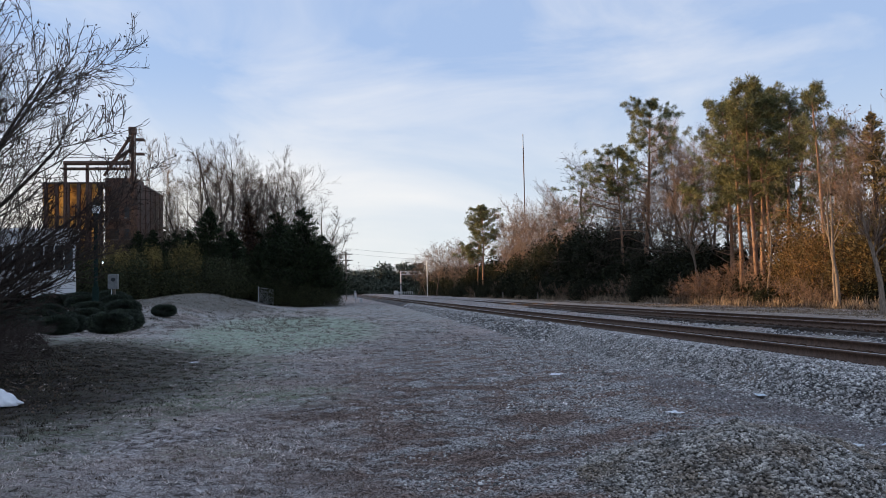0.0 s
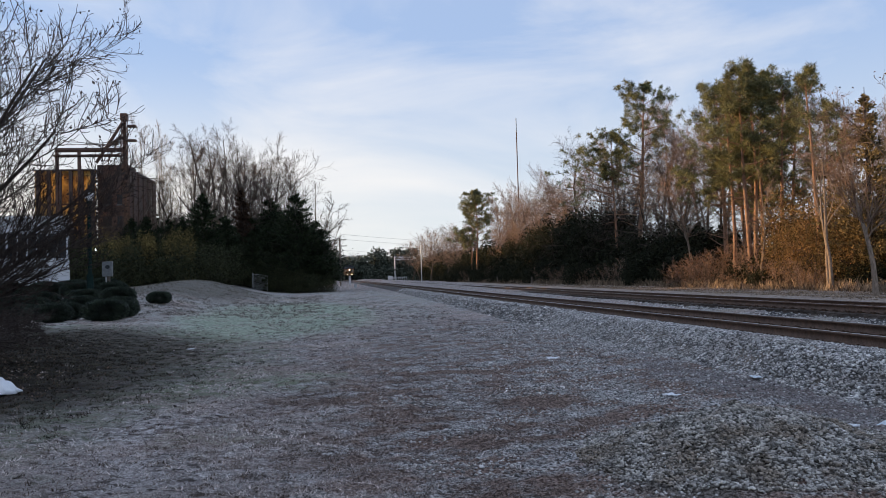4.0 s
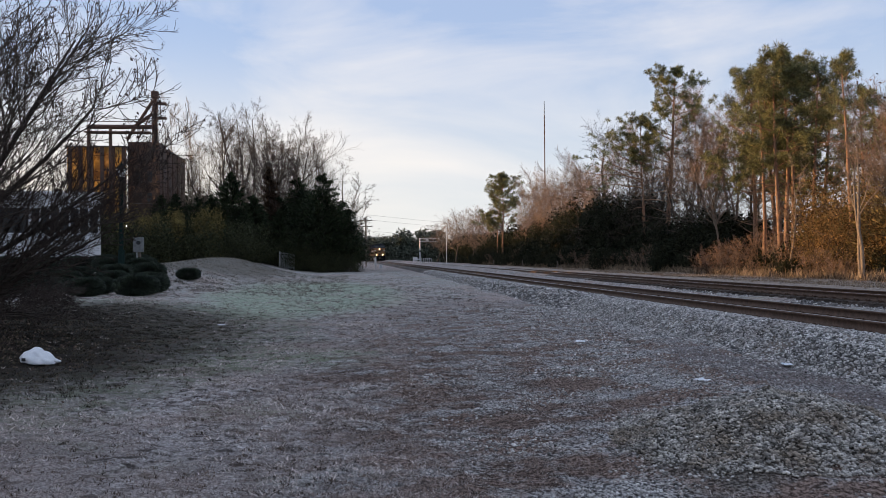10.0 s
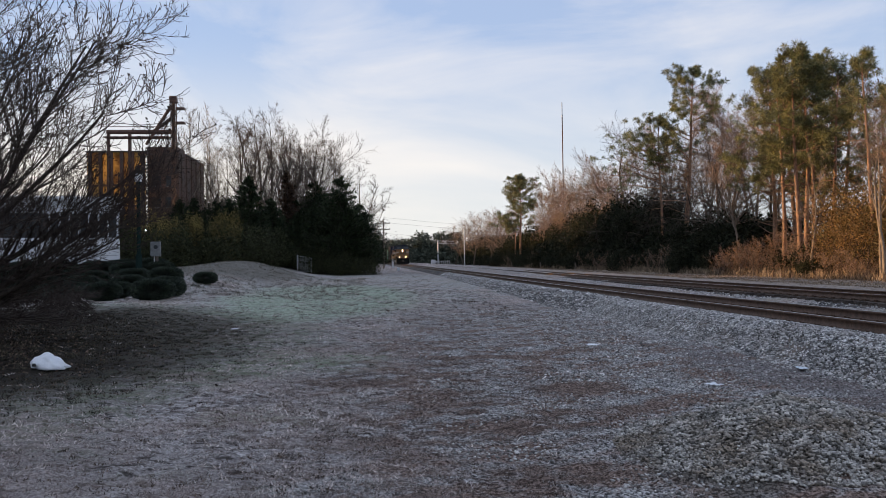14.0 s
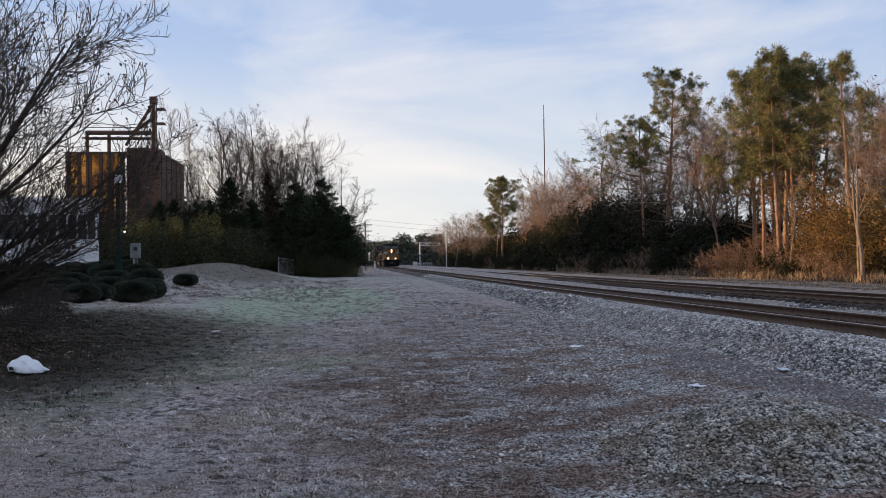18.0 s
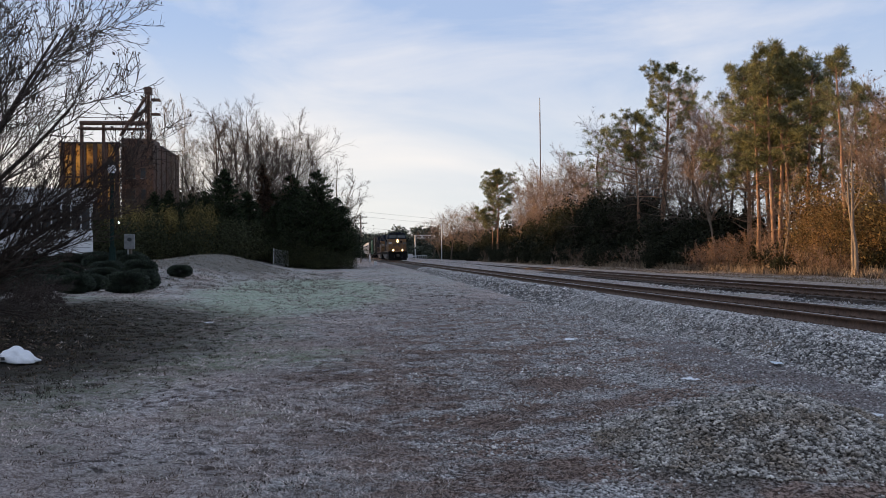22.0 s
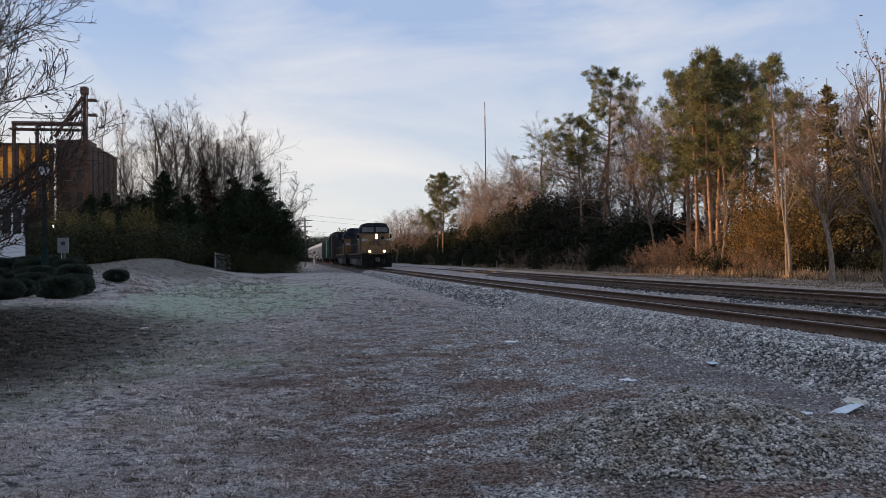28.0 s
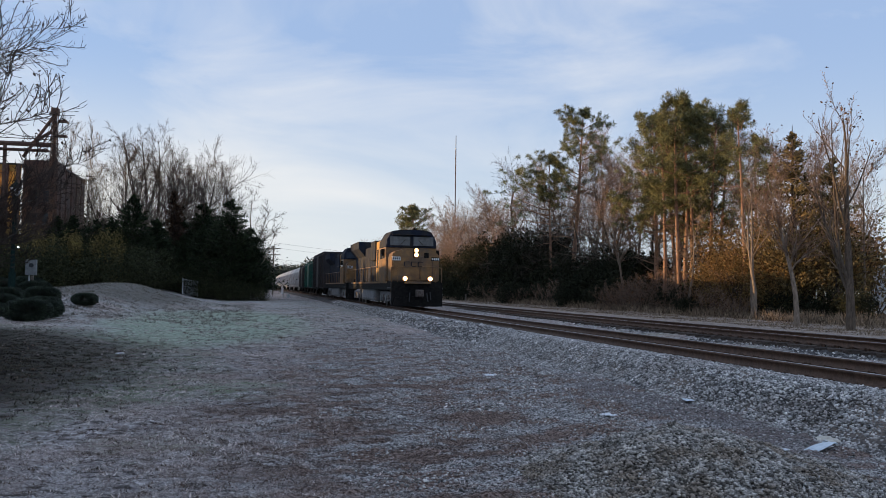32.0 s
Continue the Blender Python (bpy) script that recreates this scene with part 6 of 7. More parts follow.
def bag():
    bm = bmesh.new()
    bmesh.ops.create_icosphere(bm, subdivisions=4, radius=1.0)
    for v in bm.verts:
        c = v.co.copy()
        k = 1 + 0.16 * noise.noise(c * 1.6) + 0.07 * noise.noise(c * 4.1) + 0.03 * noise.noise(c * 9)
        top = 0.17 + 0.06 * (c.x < 0.2) * (1 - abs(c.x))
        v.co = Vector((c.x * 0.27 * k, c.y * 0.18 * k, max(c.z, -0.25) * top * 0.95 * k + 0.04 - 0.03 * c.x))
    x, y = -5.28, 14.1
    ob = thing("plastic_bag", "crumpled full white plastic bag on the bare earth", "bag", pose(x, y, float(ground_z(x, y)) + 0.01, 0, 0, 8))
    part("sack", bm, M["plastic_white"], ob, smooth=True)
    bm = boxes((-0.22, -0.16, -0.165, -0.13, 0.05, 0.10))
    part("printed_mark", bm, M["black_rubber"], ob, "dark printed mark")
    bm = bmesh.new()
    tube(bm, (0.22, 0, 0.03), (0.33, 0.03, 0.01), 0.05, 0.01, 8)
    part("knot", bm, M["plastic_white"], ob)


bag()


def scrap(name, label, x, y, w, l, turn, mat, dz=0.03, tilt=0):
    bm = bmesh.new()
    bmesh.ops.create_grid(bm, x_segments=6, y_segments=6, size=0.5)
    for v in bm.verts:
        v.co = Vector((v.co.x * w, v.co.y * l, 0.025 * noise.noise(v.co * 4 + Vector((x, y, 0)))))
    bmesh.ops.solidify(bm, geom=bm.faces[:], thickness=0.006)
    me = bpy.data.meshes.new(name)
    bm.to_mesh(me)
    bm.free()
    me.materials.append(mat)
    z = max(float(ground_z(x, y)), float(bed_z(x - track_x(y), y)))
    tagged(put_mesh(name, me, m=pose(x, y, z + dz, tilt, 0, turn)), label, "litter")


scrap("paper_scrap", "crumpled white paper lying on the path", 4.50, 10.8, 0.16, 0.2, 20, M["plastic_white"])
scrap("paper_scrap", "flattened white paper on the gravel", 4.27, 16.1, 0.24, 0.22, 60, M["plastic_white"])
scrap("paper_scrap", "small pale scrap at the foot of the stone bed", 6.40, 12.1, 0.2, 0.14, 80, M["paper_blue"], 0.05)
scrap("board_scrap", "pale blue board among the stones", 6.0, 8.40, 0.15, 0.46, -66, M["paper_blue"], 0.07, 8)
scrap("paper_scrap", "torn white wrapper beside the pale board", 6.24, 8.60, 0.24, 0.2, 25, M["wrapper"], 0.09, 14)
scrap("wood_chip", "pale splinter on the edge of the gravel heap", 5.0, 7.75, 0.05, 0.26, 40, M["plastic_white"], 0.04)
scrap("paper_scrap", "tiny white scrap on the lawn", -3.6, 21.6, 0.16, 0.16, 40, M["plastic_white"], 0.06)


# ---- tracks ----
def rail_mesh(name, side, y0, y1):
    """One rail as a swept section, foot down."""
    sec = np.array([(-0.037, 0), (-0.037, -0.035), (-0.01, -0.05), (-0.009, -0.145), (-0.07, -0.162), (-0.07, -0.175), (0.07, -0.175), (0.07, -0.162), (0.009, -0.145), (0.01, -0.05), (0.037, -0.035), (0.037, 0)])
    ys = np.array(stretch_out(y0, y1, 1.5, 1.02))
    k = len(sec)
    V = np.stack([track_x(ys)[:, None] + side + sec[None, :, 0], np.repeat(ys[:, None], k, 1), rail_z(ys)[:, None] + sec[None, :, 1]], -1).reshape(-1, 3)
    i = (np.arange(len(ys) - 1)[:, None] * k + np.arange(k)[None]).ravel()
    j = (np.arange(len(ys) - 1)[:, None] * k + (np.arange(k) + 1)[None] % k).ravel()
    me = mesh_np(name, V, np.stack([i, j, j + k, i + k], 1), (M["rail"], M["rail_top"]))
    idx = np.zeros(len(me.polygons), np.int32)
    idx[k - 1::k] = 1
    me.polygons.foreach_set("material_index", idx)
    return me


def railway(offset, label):
    ob = thing("railway_track", label, "railway track", group="railway tracks")
    for side in (-GAUGE, GAUGE):
        put_mesh("rail", rail_mesh("rail", offset + side, -40, 700), ob, label="rust-brown steel rail with a worn top")
    bm = boxes((-1.3, 1.3, -0.115, 0.115, -0.17, 0.0), bevel=0.012)
    me = bpy.data.meshes.new("tie")
    bm.to_mesh(me)
    bm.free()
    me.materials.append(M["tie"])
    pbm = boxes((-0.19, 0.19, -0.10, 0.10, 0, 0.018), (-0.10, -0.07, -0.07, -0.04, 0.018, 0.05), (0.07, 0.10, 0.04, 0.07, 0.018, 0.05), (0.075, 0.12, -0.20, -0.13, -0.02, 0.045), (-0.12, -0.075, -0.20, -0.13, -0.02, 0.045))
    pme = bpy.data.meshes.new("tie_plate")
    pbm.to_mesh(pme)
    pbm.free()
    pme.materials.append(M["plate"])
    g = random.Random(int(offset * 10) + 5)
    for i in range(150):
        y = 6 + i * 0.53
        x = float(track_x(y)) + offset
        t = put_mesh("tie", me, ob, pose(x + g.uniform(-0.04, 0.04), y, float(rail_z(y)) - 0.193, 0, g.uniform(-0.4, 0.4), g.uniform(-1.5, 1.5)))
        if y < 50:
            for side in (-GAUGE, GAUGE):
                put_mesh("tie_plate", pme, ob, pose(x + side, y, float(rail_z(y)) - 0.192))
    far = np.arange(86, 420, 0.53)
    cube = np.array([(a, b, c) for a in (-1.3, 1.3) for b in (-0.115, 0.115) for c in (-0.17, 0.0)])
    faces = np.array([(0, 1, 3, 2), (4, 6, 7, 5), (0, 4, 5, 1), (2, 3, 7, 6), (1, 5, 7, 3), (0, 2, 6, 4)])
    V = cube[None] + np.stack([track_x(far) + offset, far, rail_z(far) - 0.193], 1)[:, None]
    put_mesh("far_tie_row", mesh_np("far_tie_row", V.reshape(-1, 3), (faces[None] + 8 * np.arange(len(far))[:, None, None]).reshape(-1, 4), (M["tie"],)), ob, kind="stuff")


railway(0.0, "near railway track of rusty rails on dark wooden ties")
railway(SPACING, "far railway track of rusty rails on dark wooden ties")


# ---- the train ----
M["loco_yellow"] = material("loco_yellow", (0.135, 0.07, 0.024), (0.25, 0.13, 0.04), 2.5, 0.5, bump=0.04, third=(0.11, 0.07, 0.04), third_scale=1.2)
M["loco_streaked"] = material("loco_streaked", (0.035, 0.03, 0.028), (0.42, 0.235, 0.055), 1.6, 0.55, bump=0.04, stretch=(2.0, 2.0, 0.25), spread=(0.36, 0.56))
M["loco_blue"] = material("loco_blue", (0.010, 0.014, 0.026), (0.024, 0.030, 0.048), 2.5, 0.8, bump=0.05, third=(0.034, 0.033, 0.032), third_scale=0.9)
M["loco_black"] = material("loco_black", (0.006, 0.006, 0.006), (0.016, 0.015, 0.014), 5, 0.85, bump=0.15)
M["loco_grey"] = material("loco_grey", (0.10, 0.10, 0.105), (0.20, 0.20, 0.205), 4, 0.6, bump=0.1)
M["board_white"] = material("board_white", (0.6, 0.62, 0.62), (0.72, 0.74, 0.74), 8, 0.5)
M["window"] = material("window", (0.03, 0.04, 0.055), (0.06, 0.075, 0.10), 2, 0.06)
M["head_lamp"] = material("head_lamp", (1, 0.9, 0.7), (1, 0.9, 0.7), 2, 0.3, emit=(1.0, 0.60, 0.25), power=16.0)
# faint orange emission that imitates the halo round a lit lamp
M["lamp_glow"] = material("lamp_glow", (0.5, 0.3, 0.15), (0.6, 0.35, 0.18), 6, 0.4, emit=(1.0, 0.40, 0.12), power=0.4)
M["car_dark"] = material("car_dark", (0.014, 0.012, 0.013), (0.034, 0.029, 0.03), 2, 0.7, bump=0.1, third=(0.04, 0.025, 0.02), third_scale=0.7)
M["car_green"] = material("car_green", (0.006, 0.075, 0.055), (0.014, 0.13, 0.095), 2, 0.55, bump=0.08, third=(0.02, 0.06, 0.045), third_scale=0.8)
M["car_white"] = material("car_white", (0.42, 0.43, 0.44), (0.58, 0.59, 0.60), 2, 0.6, bump=0.08, third=(0.33, 0.30, 0.27), third_scale=0.6)
M["wheel_steel"] = material("wheel_steel", (0.05, 0.04, 0.035), (0.13, 0.11, 0.10), 8, 0.5, 0.6)

WHEELSETS = []


def bogie(ob, yc, axles, turning, wheel=0.51, pitch=1.9, name="truck"):
    """A truck: side frames, springs and its wheelsets, which turn."""
    ys = [(i - (axles - 1) / 2) * pitch for i in range(axles)]
    half = ys[-1] + 0.75
    bm = boxes((-1.18, -1.02, yc - half, yc + half, 0.55, 0.95), (1.02, 1.18, yc - half, yc + half, 0.55, 0.95), (-1.0, 1.0, yc - 0.35, yc + 0.35, 0.5, 0.9), bevel=0.04)
    for s in (-1.12, 1.12):
        for y in ys:
            box(bm, s - 0.12, s + 0.12, yc + y - 0.22, yc + y + 0.22, 0.32, 0.72, 0.03)
    t = part(name, bm, M["loco_grey"] if axles == 3 else M["loco_black"], ob)
    rows = []
    for y in ys[:-1]:
        for s in (-1.14, 1.14):
            rows.append(((s, yc + y + pitch / 2 - 0.15, 0.35), (s, yc + y + pitch / 2 - 0.15, 0.75), 0.09))
            rows.append(((s, yc + y + pitch / 2 + 0.15, 0.35), (s, yc + y + pitch / 2 + 0.15, 0.75), 0.09))
    part("springs", tubes(*rows, sides=8), M["wheel_steel"], t)
    for y in ys:
        bm = bmesh.new()
        tube(bm, (-0.98, 0, 0), (0.98, 0, 0), 0.09, sides=10)
        for s in (-1, 1):
            tube(bm, (s * 0.70, 0, 0), (s * 0.83, 0, 0), wheel, sides=24)
            tube(bm, (s * 0.83, 0, 0), (s * 0.87, 0, 0), wheel * 0.75, wheel * 0.5, sides=16)
            for a in range(4):
                box(bm, s * 0.86 - 0.02, s * 0.86 + 0.02, -0.03 + 0.2 * math.cos(a * 1.57), 0.03 + 0.2 * math.cos(a * 1.57), -0.03 + 0.2 * math.sin(a * 1.57), 0.03 + 0.2 * math.sin(a * 1.57))
        w = part("wheelset", bm, M["wheel_steel"], ob)
        w.matrix_basis = pose(0, yc + y, wheel)
        if turning:
            WHEELSETS.append((w, yc + y, wheel))
        else:
            w.matrix_basis = pose(0, yc + y, wheel)


def locomotive(label, lit):
    """Front at -y. Origin on the rails, in the middle."""
    ob = thing("locomotive", label, "locomotive", group="diesel locomotives")
    h = 11.1
    Y, B, K = M["loco_yellow"], M["loco_blue"], M["loco_black"]
    part("underframe", boxes((-1.5, 1.5, -h + 0.6, h - 0.3, 1.05, 1.55), bevel=0.03), K, ob)
    for s in (-1, 1):
        part("sill_stripe", boxes((s * 1.505 - 0.008, s * 1.505 + 0.008, -h + 2.0, h - 2.0, 1.44, 1.56)), Y, ob, "yellow sill stripe")
    # pilot, plough and steps
    bm = bmesh.new()
    prism(bm, [(-1.5, 0.12), (1.5, 0.12), (1.5, 1.5), (-1.5, 1.5)], "y", -h + 0.32, -h + 0.62)
    part("pilot", bm, K, ob)
    bm = bmesh.new()
    prism(bm, [(-1.45, 0.12), (0, 0.1), (1.45, 0.12), (1.3, 0.62), (0, 0.7), (-1.3, 0.62)], "y", -h + 0.02, -h + 0.32)
    part("plough", bm, K, ob)
    for s in (-1, 1):
        for z in (0.42, 0.78, 1.14):
            part("step", boxes((s * 1.48 - 0.14, s * 1.48 + 0.14, -h + 0.6, -h + 1.25, z, z + 0.05)), M["loco_grey"], ob)
    bm = bmesh.new()
    tube(bm, (0, -h - 0.35, 0.88), (0, -h + 0.4, 0.88), 0.12, sides=10)
    box(bm, -0.22, 0.22, -h - 0.55, -h - 0.2, 0.66, 1.08, 0.06)
    part("coupler", bm, M["wheel_steel"], ob)
    for a, b, r in (((-0.5, 0.0, 0.9), (-0.55, -0.15, 0.4), 0.035), ((0.5, 0.0, 0.9), (0.55, -0.15, 0.4), 0.035), ((0.7, 0.0, 0.95), (0.72, -0.1, 0.5), 0.03)):
        part("air_hose", tubes(((a[0], a[1] - h, a[2]), (b[0], b[1] - h, b[2]), r), sides=6), M["black_rubber"], ob)
    part("anticlimber", boxes((-0.75, 0.75, -h + 0.02, -h + 0.5, 1.42, 1.54), bevel=0.02), Y, ob, "yellow front ledge")
    # wide short nose, its top sloping up to the windscreens
    bm = bmesh.new()
    prism(bm, [(-1.42, 1.55), (1.42, 1.55), (1.42, 3.05), (1.30, 3.28), (0.55, 3.52), (-0.55, 3.52), (-1.30, 3.28), (-1.42, 3.05)], "y", -h + 0.85, -h + 2.5)
    bmesh.ops.bevel(bm, geom=bm.edges[:], offset=0.07, segments=2, affect="EDGES")
    nose = part("nose", bm, Y, ob, "yellow wide nose")
    part("nose_door", boxes((0.30, 0.92, -h + 0.81, -h + 0.88, 1.62, 3.05), bevel=0.02), Y, nose)
    part("door_window", boxes((0.48, 0.76, -h + 0.785, -h + 0.82, 2.95, 3.25), bevel=0.01), K, nose)
    for x in (0.22, 1.0):
        part("grab_iron", tubes(((x, -h + 0.72, 1.75), (x, -h + 0.72, 2.75), 0.02), ((x, -h + 0.72, 1.75), (x, -h + 0.86, 1.75), 0.02), ((x, -h + 0.72, 2.75), (x, -h + 0.86, 2.75), 0.02), sides=6), M["rust_steel"], nose)
    # lettering as plain bars
    for x in (-0.55, -0.14, 0.27):
        part("emblem_bar", boxes((x - 0.16, x + 0.16, -h + 0.775, -h + 0.80, 2.42, 2.46), (x - 0.16, x + 0.16, -h + 0.775, -h + 0.80, 2.68, 2.72), (x - 0.17, x - 0.11, -h + 0.775, -h + 0.80, 2.44, 2.70)), B, nose, "dark blue bar of lettering")
    part("headlight_housing", boxes((-0.17, 0.17, -h + 0.72, -h + 1.1, 2.96, 3.54), bevel=0.05), K, nose)
    lamp = M["head_lamp"] if lit else M["window"]
    glow = M["lamp_glow"] if lit else M["loco_black"]
    # discs behind the lamps, glowing as their halo when lit
    for z in (3.12, 3.38):
        part("lamp_disc", tubes(((0, -h + 0.70, z), (0, -h + 0.73, z), 0.145), sides=16), glow, nose, "orange disc that imitates the lamp's halo" if lit else "dark disc round the lamp")
        part("headlight", tubes(((0, -h + 0.69, z), (0, -h + 0.74, z), 0.095), sides=16), lamp, nose, "round sealed headlight")
    for s in (-1, 1):
        part("lamp_disc", tubes(((s * 0.74, -h + 0.20, 1.72), (s * 0.74, -h + 0.26, 1.72), 0.145), sides=16), glow, ob, "orange disc that imitates the lamp's halo" if lit else "dark disc round the lamp")
        part("ditch_light", tubes(((s * 0.74, -h + 0.16, 1.72), (s * 0.74, -h + 0.26, 1.72), 0.095), sides=16), lamp, ob, "round ditch light")
        part("ditch_light_housing", tubes(((s * 0.74, -h + 0.26, 1.72), (s * 0.74, -h + 0.5, 1.72), 0.13), ((s * 0.74, -h + 0.38, 1.5), (s * 0.74, -h + 0.38, 1.7), 0.05), sides=12), K, ob)
    # cab
    bm = bmesh.new()
    prism(bm, [(-1.55, 1.55), (1.55, 1.55), (1.55, 3.62), (-1.55, 3.62)], "y", -h + 2.35, -h + 5.0)
    cab = part("cab", bm, Y, ob, "yellow cab")
    bm = bmesh.new()
    prism(bm, [(-1.56, 3.60), (1.56, 3.60), (1.50, 4.10), (1.20, 4.60), (0.6, 4.70), (-0.6, 4.70), (-1.20, 4.60), (-1.50, 4.10)], "y", -h + 2.25, -h + 5.02)
    bmesh.ops.bevel(bm, geom=bm.edges[:], offset=0.04, segments=2, affect="EDGES")
    part("cab_roof", bm, B, cab, "dark blue cab roof")
    part("sun_visor", boxes((-1.2, 1.2, -h + 2.05, -h + 2.28, 4.36, 4.42), bevel=0.015), B, cab)
    for s in (-1, 1):
        part("windshield", boxes((min(s * 0.10, s * 1.34), max(s * 0.10, s * 1.34), -h + 2.20, -h + 2.26, 3.72, 4.28), bevel=0.02), M["window"], cab, "dark windscreen")
        part("wiper", tubes(((s * 0.7, -h + 2.18, 3.76), (s * 0.4, -h + 2.18, 4.1), 0.012), sides=4), K, cab)
        part("number_board", boxes((min(s * 0.92, s * 1.42), max(s * 0.92, s * 1.42), -h + 0.80, -h + 0.86, 2.78, 3.0)), M["board_white"] if s < 0 else K, nose, "number board")
        part("number_bars", boxes(*[(s * 1.17 + dx - 0.04, s * 1.17 + dx + 0.04, -h + 0.785, -h + 0.802, 2.83, 2.95) for dx in (-0.18, -0.06, 0.06, 0.18)]), K if s < 0 else M["board_white"], nose)
        for y0, y1 in ((2.8, 3.5), (3.7, 4.5)):
            part("side_window", boxes((min(s * 1.53, s * 1.575), max(s * 1.53, s * 1.575), -h + y0, -h + y1, 2.95, 3.55), bevel=0.01), M["window"], cab)
        part("mirror", boxes((min(s * 1.6, s * 1.8), max(s * 1.6, s * 1.8), -h + 2.6, -h + 2.64, 3.1, 3.5)), K, cab)
        part("cab_door", boxes((min(s * 1.0, s * 1.5), max(s * 1.0, s * 1.5), -h + 2.30, -h + 2.36, 1.6, 3.4)), Y, cab)
        rows = [((s * 1.50, -h + 0.55, 0.6), (s * 1.50, -h + 0.55, 2.35), 0.025), ((s * 1.50, -h + 0.55, 2.35), (s * 1.3, -h + 0.9, 2.45), 0.025), ((s * 1.12, -h + 0.5, 1.5), (s * 1.12, -h + 0.5, 2.45), 0.022), ((s * 1.12, -h + 0.5, 2.42), (s * 0.3, -h + 0.5, 2.42), 0.022)]
        part("front_handrail", tubes(*rows, sides=6), Y, ob, "yellow handrail")
        for k in range(9):
            y = -h + 5.6 + k * 1.75
            part("handrail_post", tubes(((s * 1.46, y, 1.55), (s * 1.46, y, 2.55), 0.022), sides=5), Y, ob)
        part("handrail", tubes(((s * 1.46, -h + 5.1, 2.55), (s * 1.46, h - 1.2, 2.55), 0.022), sides=6), Y, ob)
    # long hood
    hood = part("hood", boxes((-1.0, 1.0, -h + 5.0, h - 1.0, 1.55, 4.1), bevel=0.06), B, ob, "dark blue engine hood")
    part("equipment_box", boxes((-1.2, 1.2, -h + 5.05, -h + 8.6, 1.6, 4.25), bevel=0.06), M["loco_streaked"], ob, "yellow equipment box behind the cab")
    part("emblem", boxes(*[(s * 1.205 - 0.01, s * 1.205 + 0.01, -h + 5.6 + i * 1.0, -h + 6.2 + i * 1.0, 2.5, 3.7) for s in (-1, 1) for i in range(3)]), B, ob, "dark blue bars of lettering")
    part("blower_duct", boxes((-1.3, 1.3, -h + 8.6, -h + 10.6, 3.0, 4.35), bevel=0.08), B, ob)
    part("radiator", prism(bmesh.new(), [(-1.0, 3.5), (1.0, 3.5), (1.52, 4.1), (1.52, 4.62), (-1.52, 4.62), (-1.52, 4.1)], "y", h - 6.6, h - 1.2), B, ob, "flared dark blue radiator")
    part("exhaust", boxes((-0.35, 0.35, 0.2, 1.6, 4.08, 4.4), bevel=0.05), K, ob)
    part("roof_hatch", boxes((-0.6, 0.6, -h + 10.9, -h + 12.3, 4.08, 4.22), (-0.6, 0.6, 2.2, 3.8, 4.08, 4.25), bevel=0.03), K, ob)
    for k in range(12):
        y = -h + 10.9 + k * 0.82
        for s in (-1, 1):
            part("hood_door", boxes((s * 1.012 - 0.012, s * 1.012 + 0.012, y, y + 0.76, 1.75, 3.3)), B, hood)
    part("fuel_tank", boxes((-1.42, 1.42, -3.1, 3.1, 0.28, 1.1), bevel=0.18), M["loco_grey"], ob, "dusty grey fuel tank")
    part("air_tank", tubes(((-1.35, 3.3, 0.9), (-1.35, 5.2, 0.9), 0.2), ((1.35, 3.3, 0.9), (1.35, 5.2, 0.9), 0.2), sides=12), M["loco_grey"], ob)
    part("horn", tubes(((0.3, -h + 3.4, 4.82), (0.3, -h + 2.9, 4.82), 0.05), ((0.45, -h + 3.4, 4.82), (0.45, -h + 3.0, 4.82), 0.045), ((0.38, -h + 3.4, 4.7), (0.38, -h + 3.4, 4.85), 0.03), sides=8), K, ob)
    bogie(ob, -6.9, 3, True)
    bogie(ob, 6.9, 3, True)
    return ob


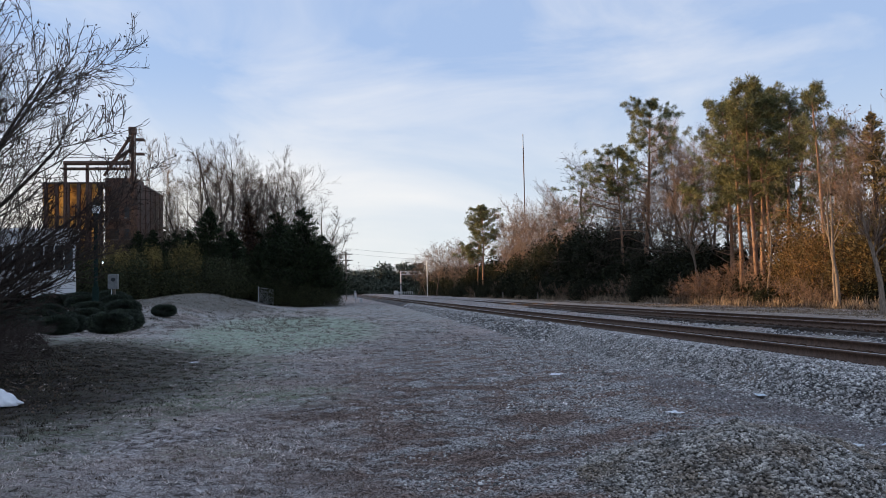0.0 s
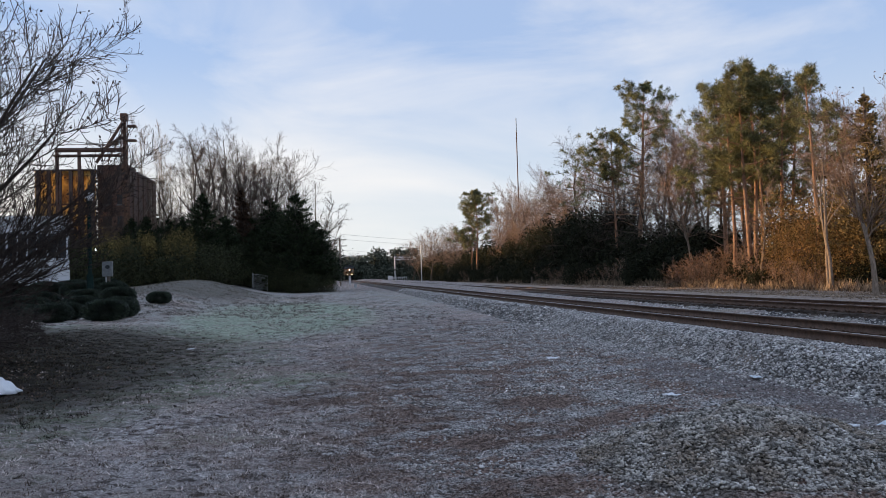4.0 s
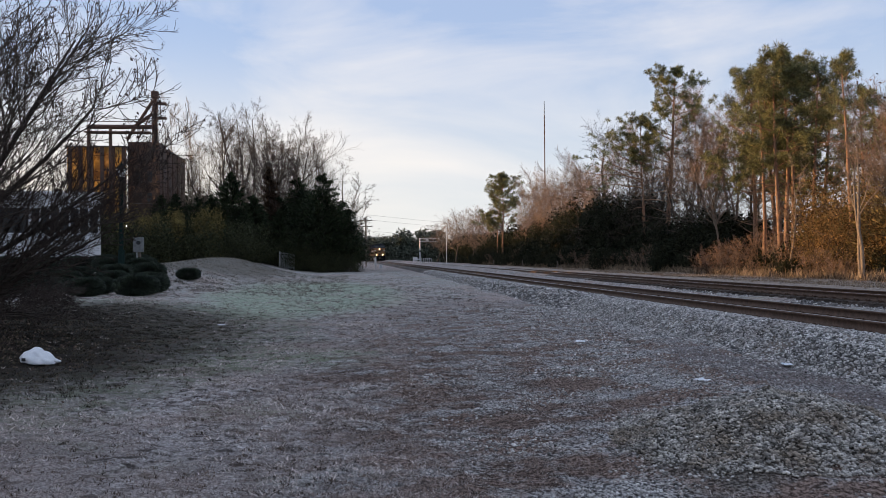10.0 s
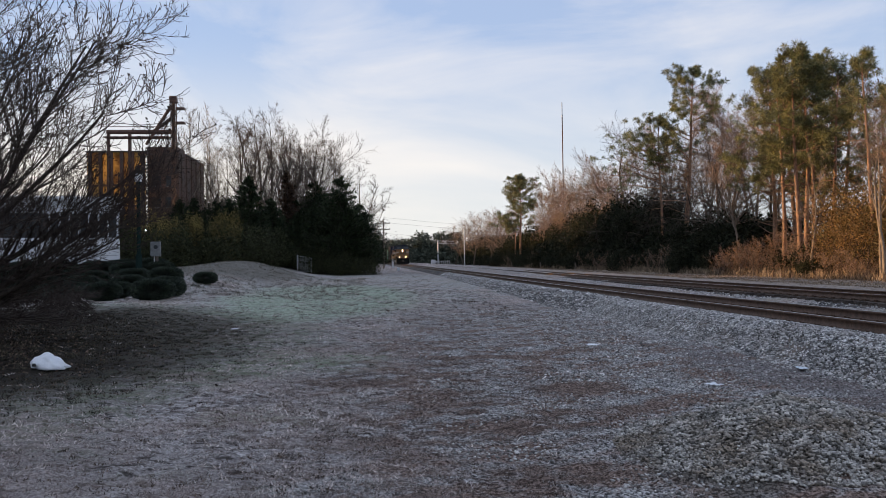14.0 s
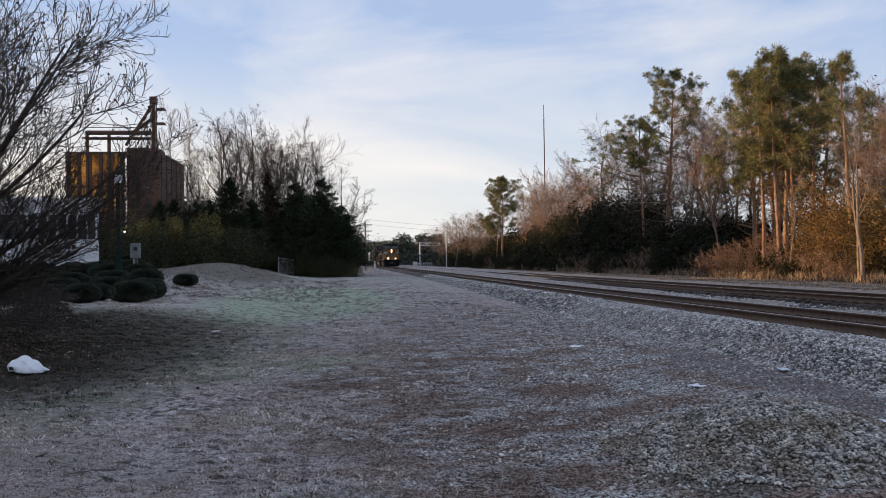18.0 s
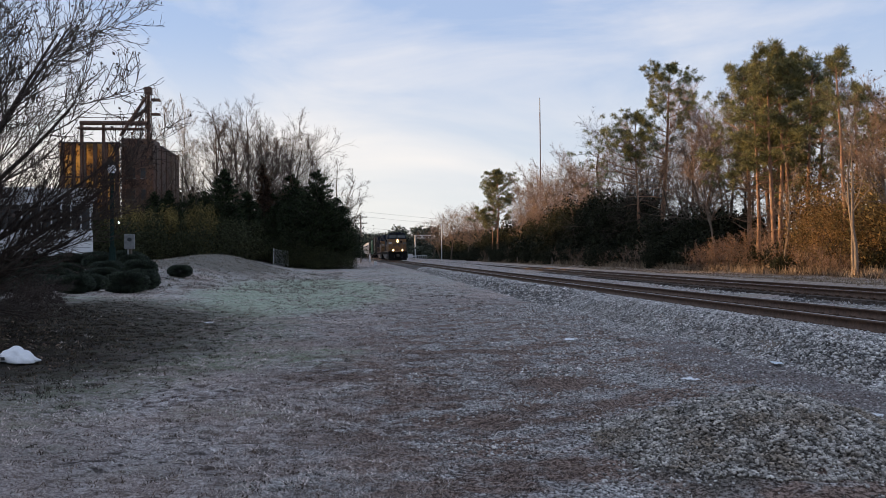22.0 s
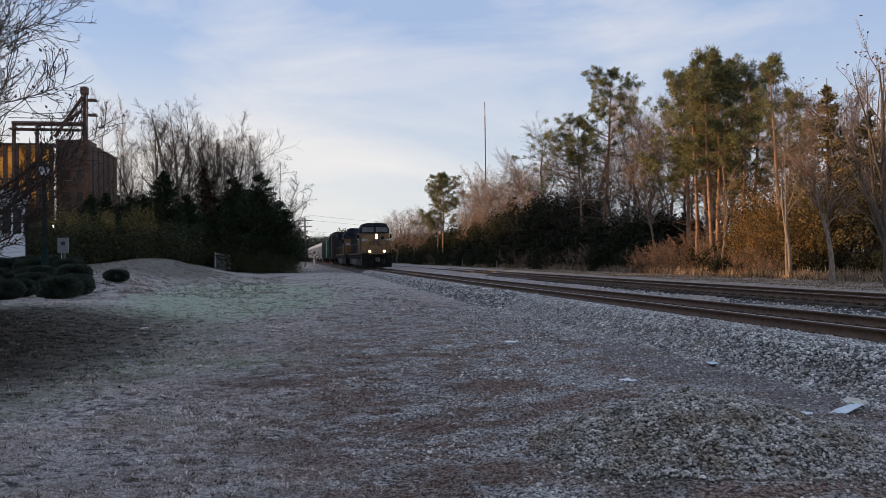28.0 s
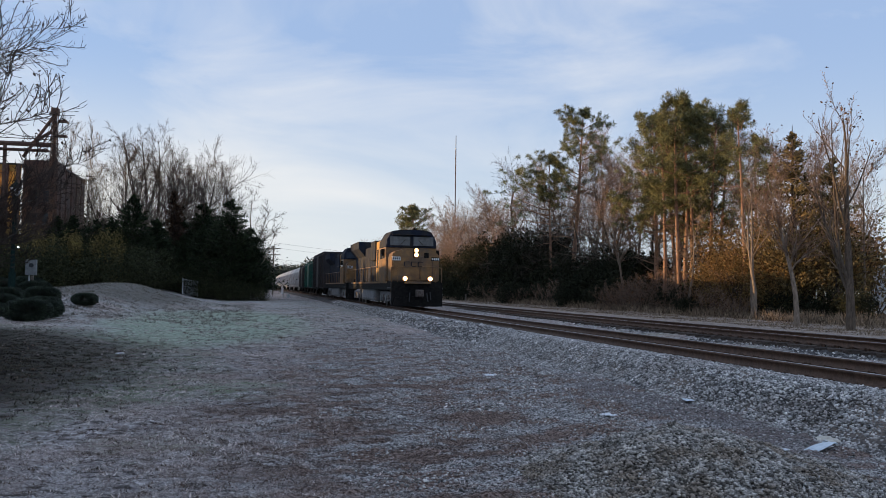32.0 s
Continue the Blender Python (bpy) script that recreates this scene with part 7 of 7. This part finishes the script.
def boxcar(label, length, high, mat, ribs=14):
    ob = thing("boxcar", label, "freight car")
    h = length / 2
    body = part("body", boxes((-1.5, 1.5, -h, h, 1.0, high), bevel=0.05), M[mat], ob)
    for s in (-1, 1):
        for i in range(ribs):
            y = -h + 0.3 + i * (length - 0.6) / (ribs - 1)
            if abs(y) > 1.5:
                part("rib", boxes((s * 1.54 - 0.05, s * 1.54 + 0.05, y - 0.06, y + 0.06, 1.05, high - 0.15)), M[mat], body)
        part("door", boxes((s * 1.55 - 0.05, s * 1.55 + 0.05, -1.4, 1.4, 1.1, high - 0.2), bevel=0.02), M[mat], ob)
        part("door_rail", boxes((s * 1.6 - 0.03, s * 1.6 + 0.03, -3.0, 3.0, 1.02, 1.12)), M["loco_black"], ob)
        part("ladder", tubes(*[((s * 1.56, -h + 0.1, 1.2 + k * 0.4), (s * 1.56, -h + 0.55, 1.2 + k * 0.4), 0.02) for k in range(7)], sides=4), M["loco_black"], ob)
    part("roof", prism(bmesh.new(), [(-1.54, high), (1.54, high), (0, high + 0.16)], "y", -h - 0.03, h + 0.03), M[mat], ob)
    for i in range(10):
        y = -h + 0.6 + i * (length - 1.2) / 9
        part("roof_rib", boxes((-1.5, 1.5, y - 0.05, y + 0.05, high + 0.04, high + 0.2)), M[mat], ob)
    part("underframe", boxes((-0.5, 0.5, -h - 0.5, h + 0.5, 0.75, 1.0), (-1.45, 1.45, -h, h, 0.85, 1.02)), M["loco_black"], ob)
    part("coupler", boxes((-0.2, 0.2, -h - 0.85, -h - 0.4, 0.7, 1.0), (-0.2, 0.2, h + 0.4, h + 0.85, 0.7, 1.0), bevel=0.05), M["wheel_steel"], ob)
    bogie(ob, -h + 2.2, 2, False, 0.46, 1.75)
    bogie(ob, h - 2.2, 2, False, 0.46, 1.75)
    return ob


def hopper(label, length, mat):
    ob = thing("covered_hopper", label, "freight car", group="covered hopper cars")
    h = length / 2
    bm = bmesh.new()
    prism(bm, [(-1.2, 1.2), (1.2, 1.2), (1.5, 1.7), (1.55, 3.6), (1.1, 4.45), (-1.1, 4.45), (-1.55, 3.6), (-1.5, 1.7)], "y", -h + 1.2, h - 1.2)
    body = part("body", bm, M[mat], ob)
    for i in range(10):
        y = -h + 1.5 + i * (length - 3.0) / 9
        for s in (-1, 1):
            part("rib", boxes((s * 1.56 - 0.04, s * 1.56 + 0.04, y - 0.05, y + 0.05, 1.3, 3.6)), M[mat], body)
    for s in (-1, 1):
        part("sill", boxes((s * 1.5 - 0.06, s * 1.5 + 0.06, -h, h, 1.1, 1.35)), M[mat], ob)
        part("end_frame", boxes((-1.3, 1.3, s * (h - 0.4) - 0.06, s * (h - 0.4) + 0.06, 1.1, 3.6)), M[mat], ob)
        for k in (-1, 1):
            part("end_post", boxes((k * 1.4 - 0.07, k * 1.4 + 0.07, s * (h - 0.5) - 0.07, s * (h - 0.5) + 0.07, 1.1, 3.7)), M[mat], ob)
    part("running_board", boxes((-0.45, 0.45, -h + 0.5, h - 0.5, 4.52, 4.58)), M["grey_steel"], ob)
    for i in range(4):
        y = -h + 3 + i * (length - 6) / 3
        part("hatch", boxes((-0.4, 0.4, y - 0.6, y + 0.6, 4.44, 4.56), bevel=0.03), M[mat], ob)
        part("chute", prism(bmesh.new(), [(y - 1.5, 1.25), (y + 1.5, 1.25), (y + 0.4, 0.45), (y - 0.4, 0.45)], "x", -1.0, 1.0), M[mat], ob)
    part("underframe", boxes((-0.4, 0.4, -h - 0.5, h + 0.5, 0.75, 1.1)), M["loco_black"], ob)
    bogie(ob, -h + 1.9, 2, False, 0.46, 1.75)
    bogie(ob, h - 1.9, 2, False, 0.46, 1.75)
    return ob


lead = locomotive("leading diesel locomotive, yellow nose, lit headlights, dark blue hood", True)
second = locomotive("second diesel locomotive, dirty yellow and dark blue", False)
CONSIST = [(lead, 22.2), (second, 22.2), (boxcar("tall dark brown boxcar", 15.5, 4.95, "car_dark"), 15.5), (boxcar("bright teal green boxcar", 16.0, 4.35, "car_green"), 16.0),
           (boxcar("low dark rust-brown boxcar", 12.5, 4.2, "car_dark"), 12.5)]
white = hopper("pale grey covered hopper car", 16.5, "car_white")
CONSIST += [(white, 16.5)]
for k in range(7):
    CONSIST.append((copy_thing(white, Matrix()), 16.5))


def nose_y(t):
    """Where the leading locomotive's front is along the line at t seconds."""
    u = 32.0 - t
    return 47.0 + 9.3 * u - 0.055 * u * u


def on_track(y):
    x, z = float(track_x(y)), float(rail_z(y))
    dx = float(track_x(y + 1) - track_x(y - 1)) / 2
    dz = float(rail_z(y + 1) - rail_z(y - 1)) / 2
    return pose(x, y, z, math.degrees(math.atan(dz)), 0, -math.degrees(math.atan(dx)))


def motions():
    behind = 0.0
    for car, length in CONSIST:
        mid = behind + length / 2
        walk(car, [(t, on_track(nose_y(t) + mid)) for t in range(0, 33)])
        behind += length + 1.1
    step = 0.07
    times = [i * step for i in range(int(32 / step))] + [32.0]
    for w, y, r in WHEELSETS:
        walk(w, [(t, pose(0, y, r, math.degrees((nose_y(0) - nose_y(t)) / r) % 360)) for t in times])


motions()
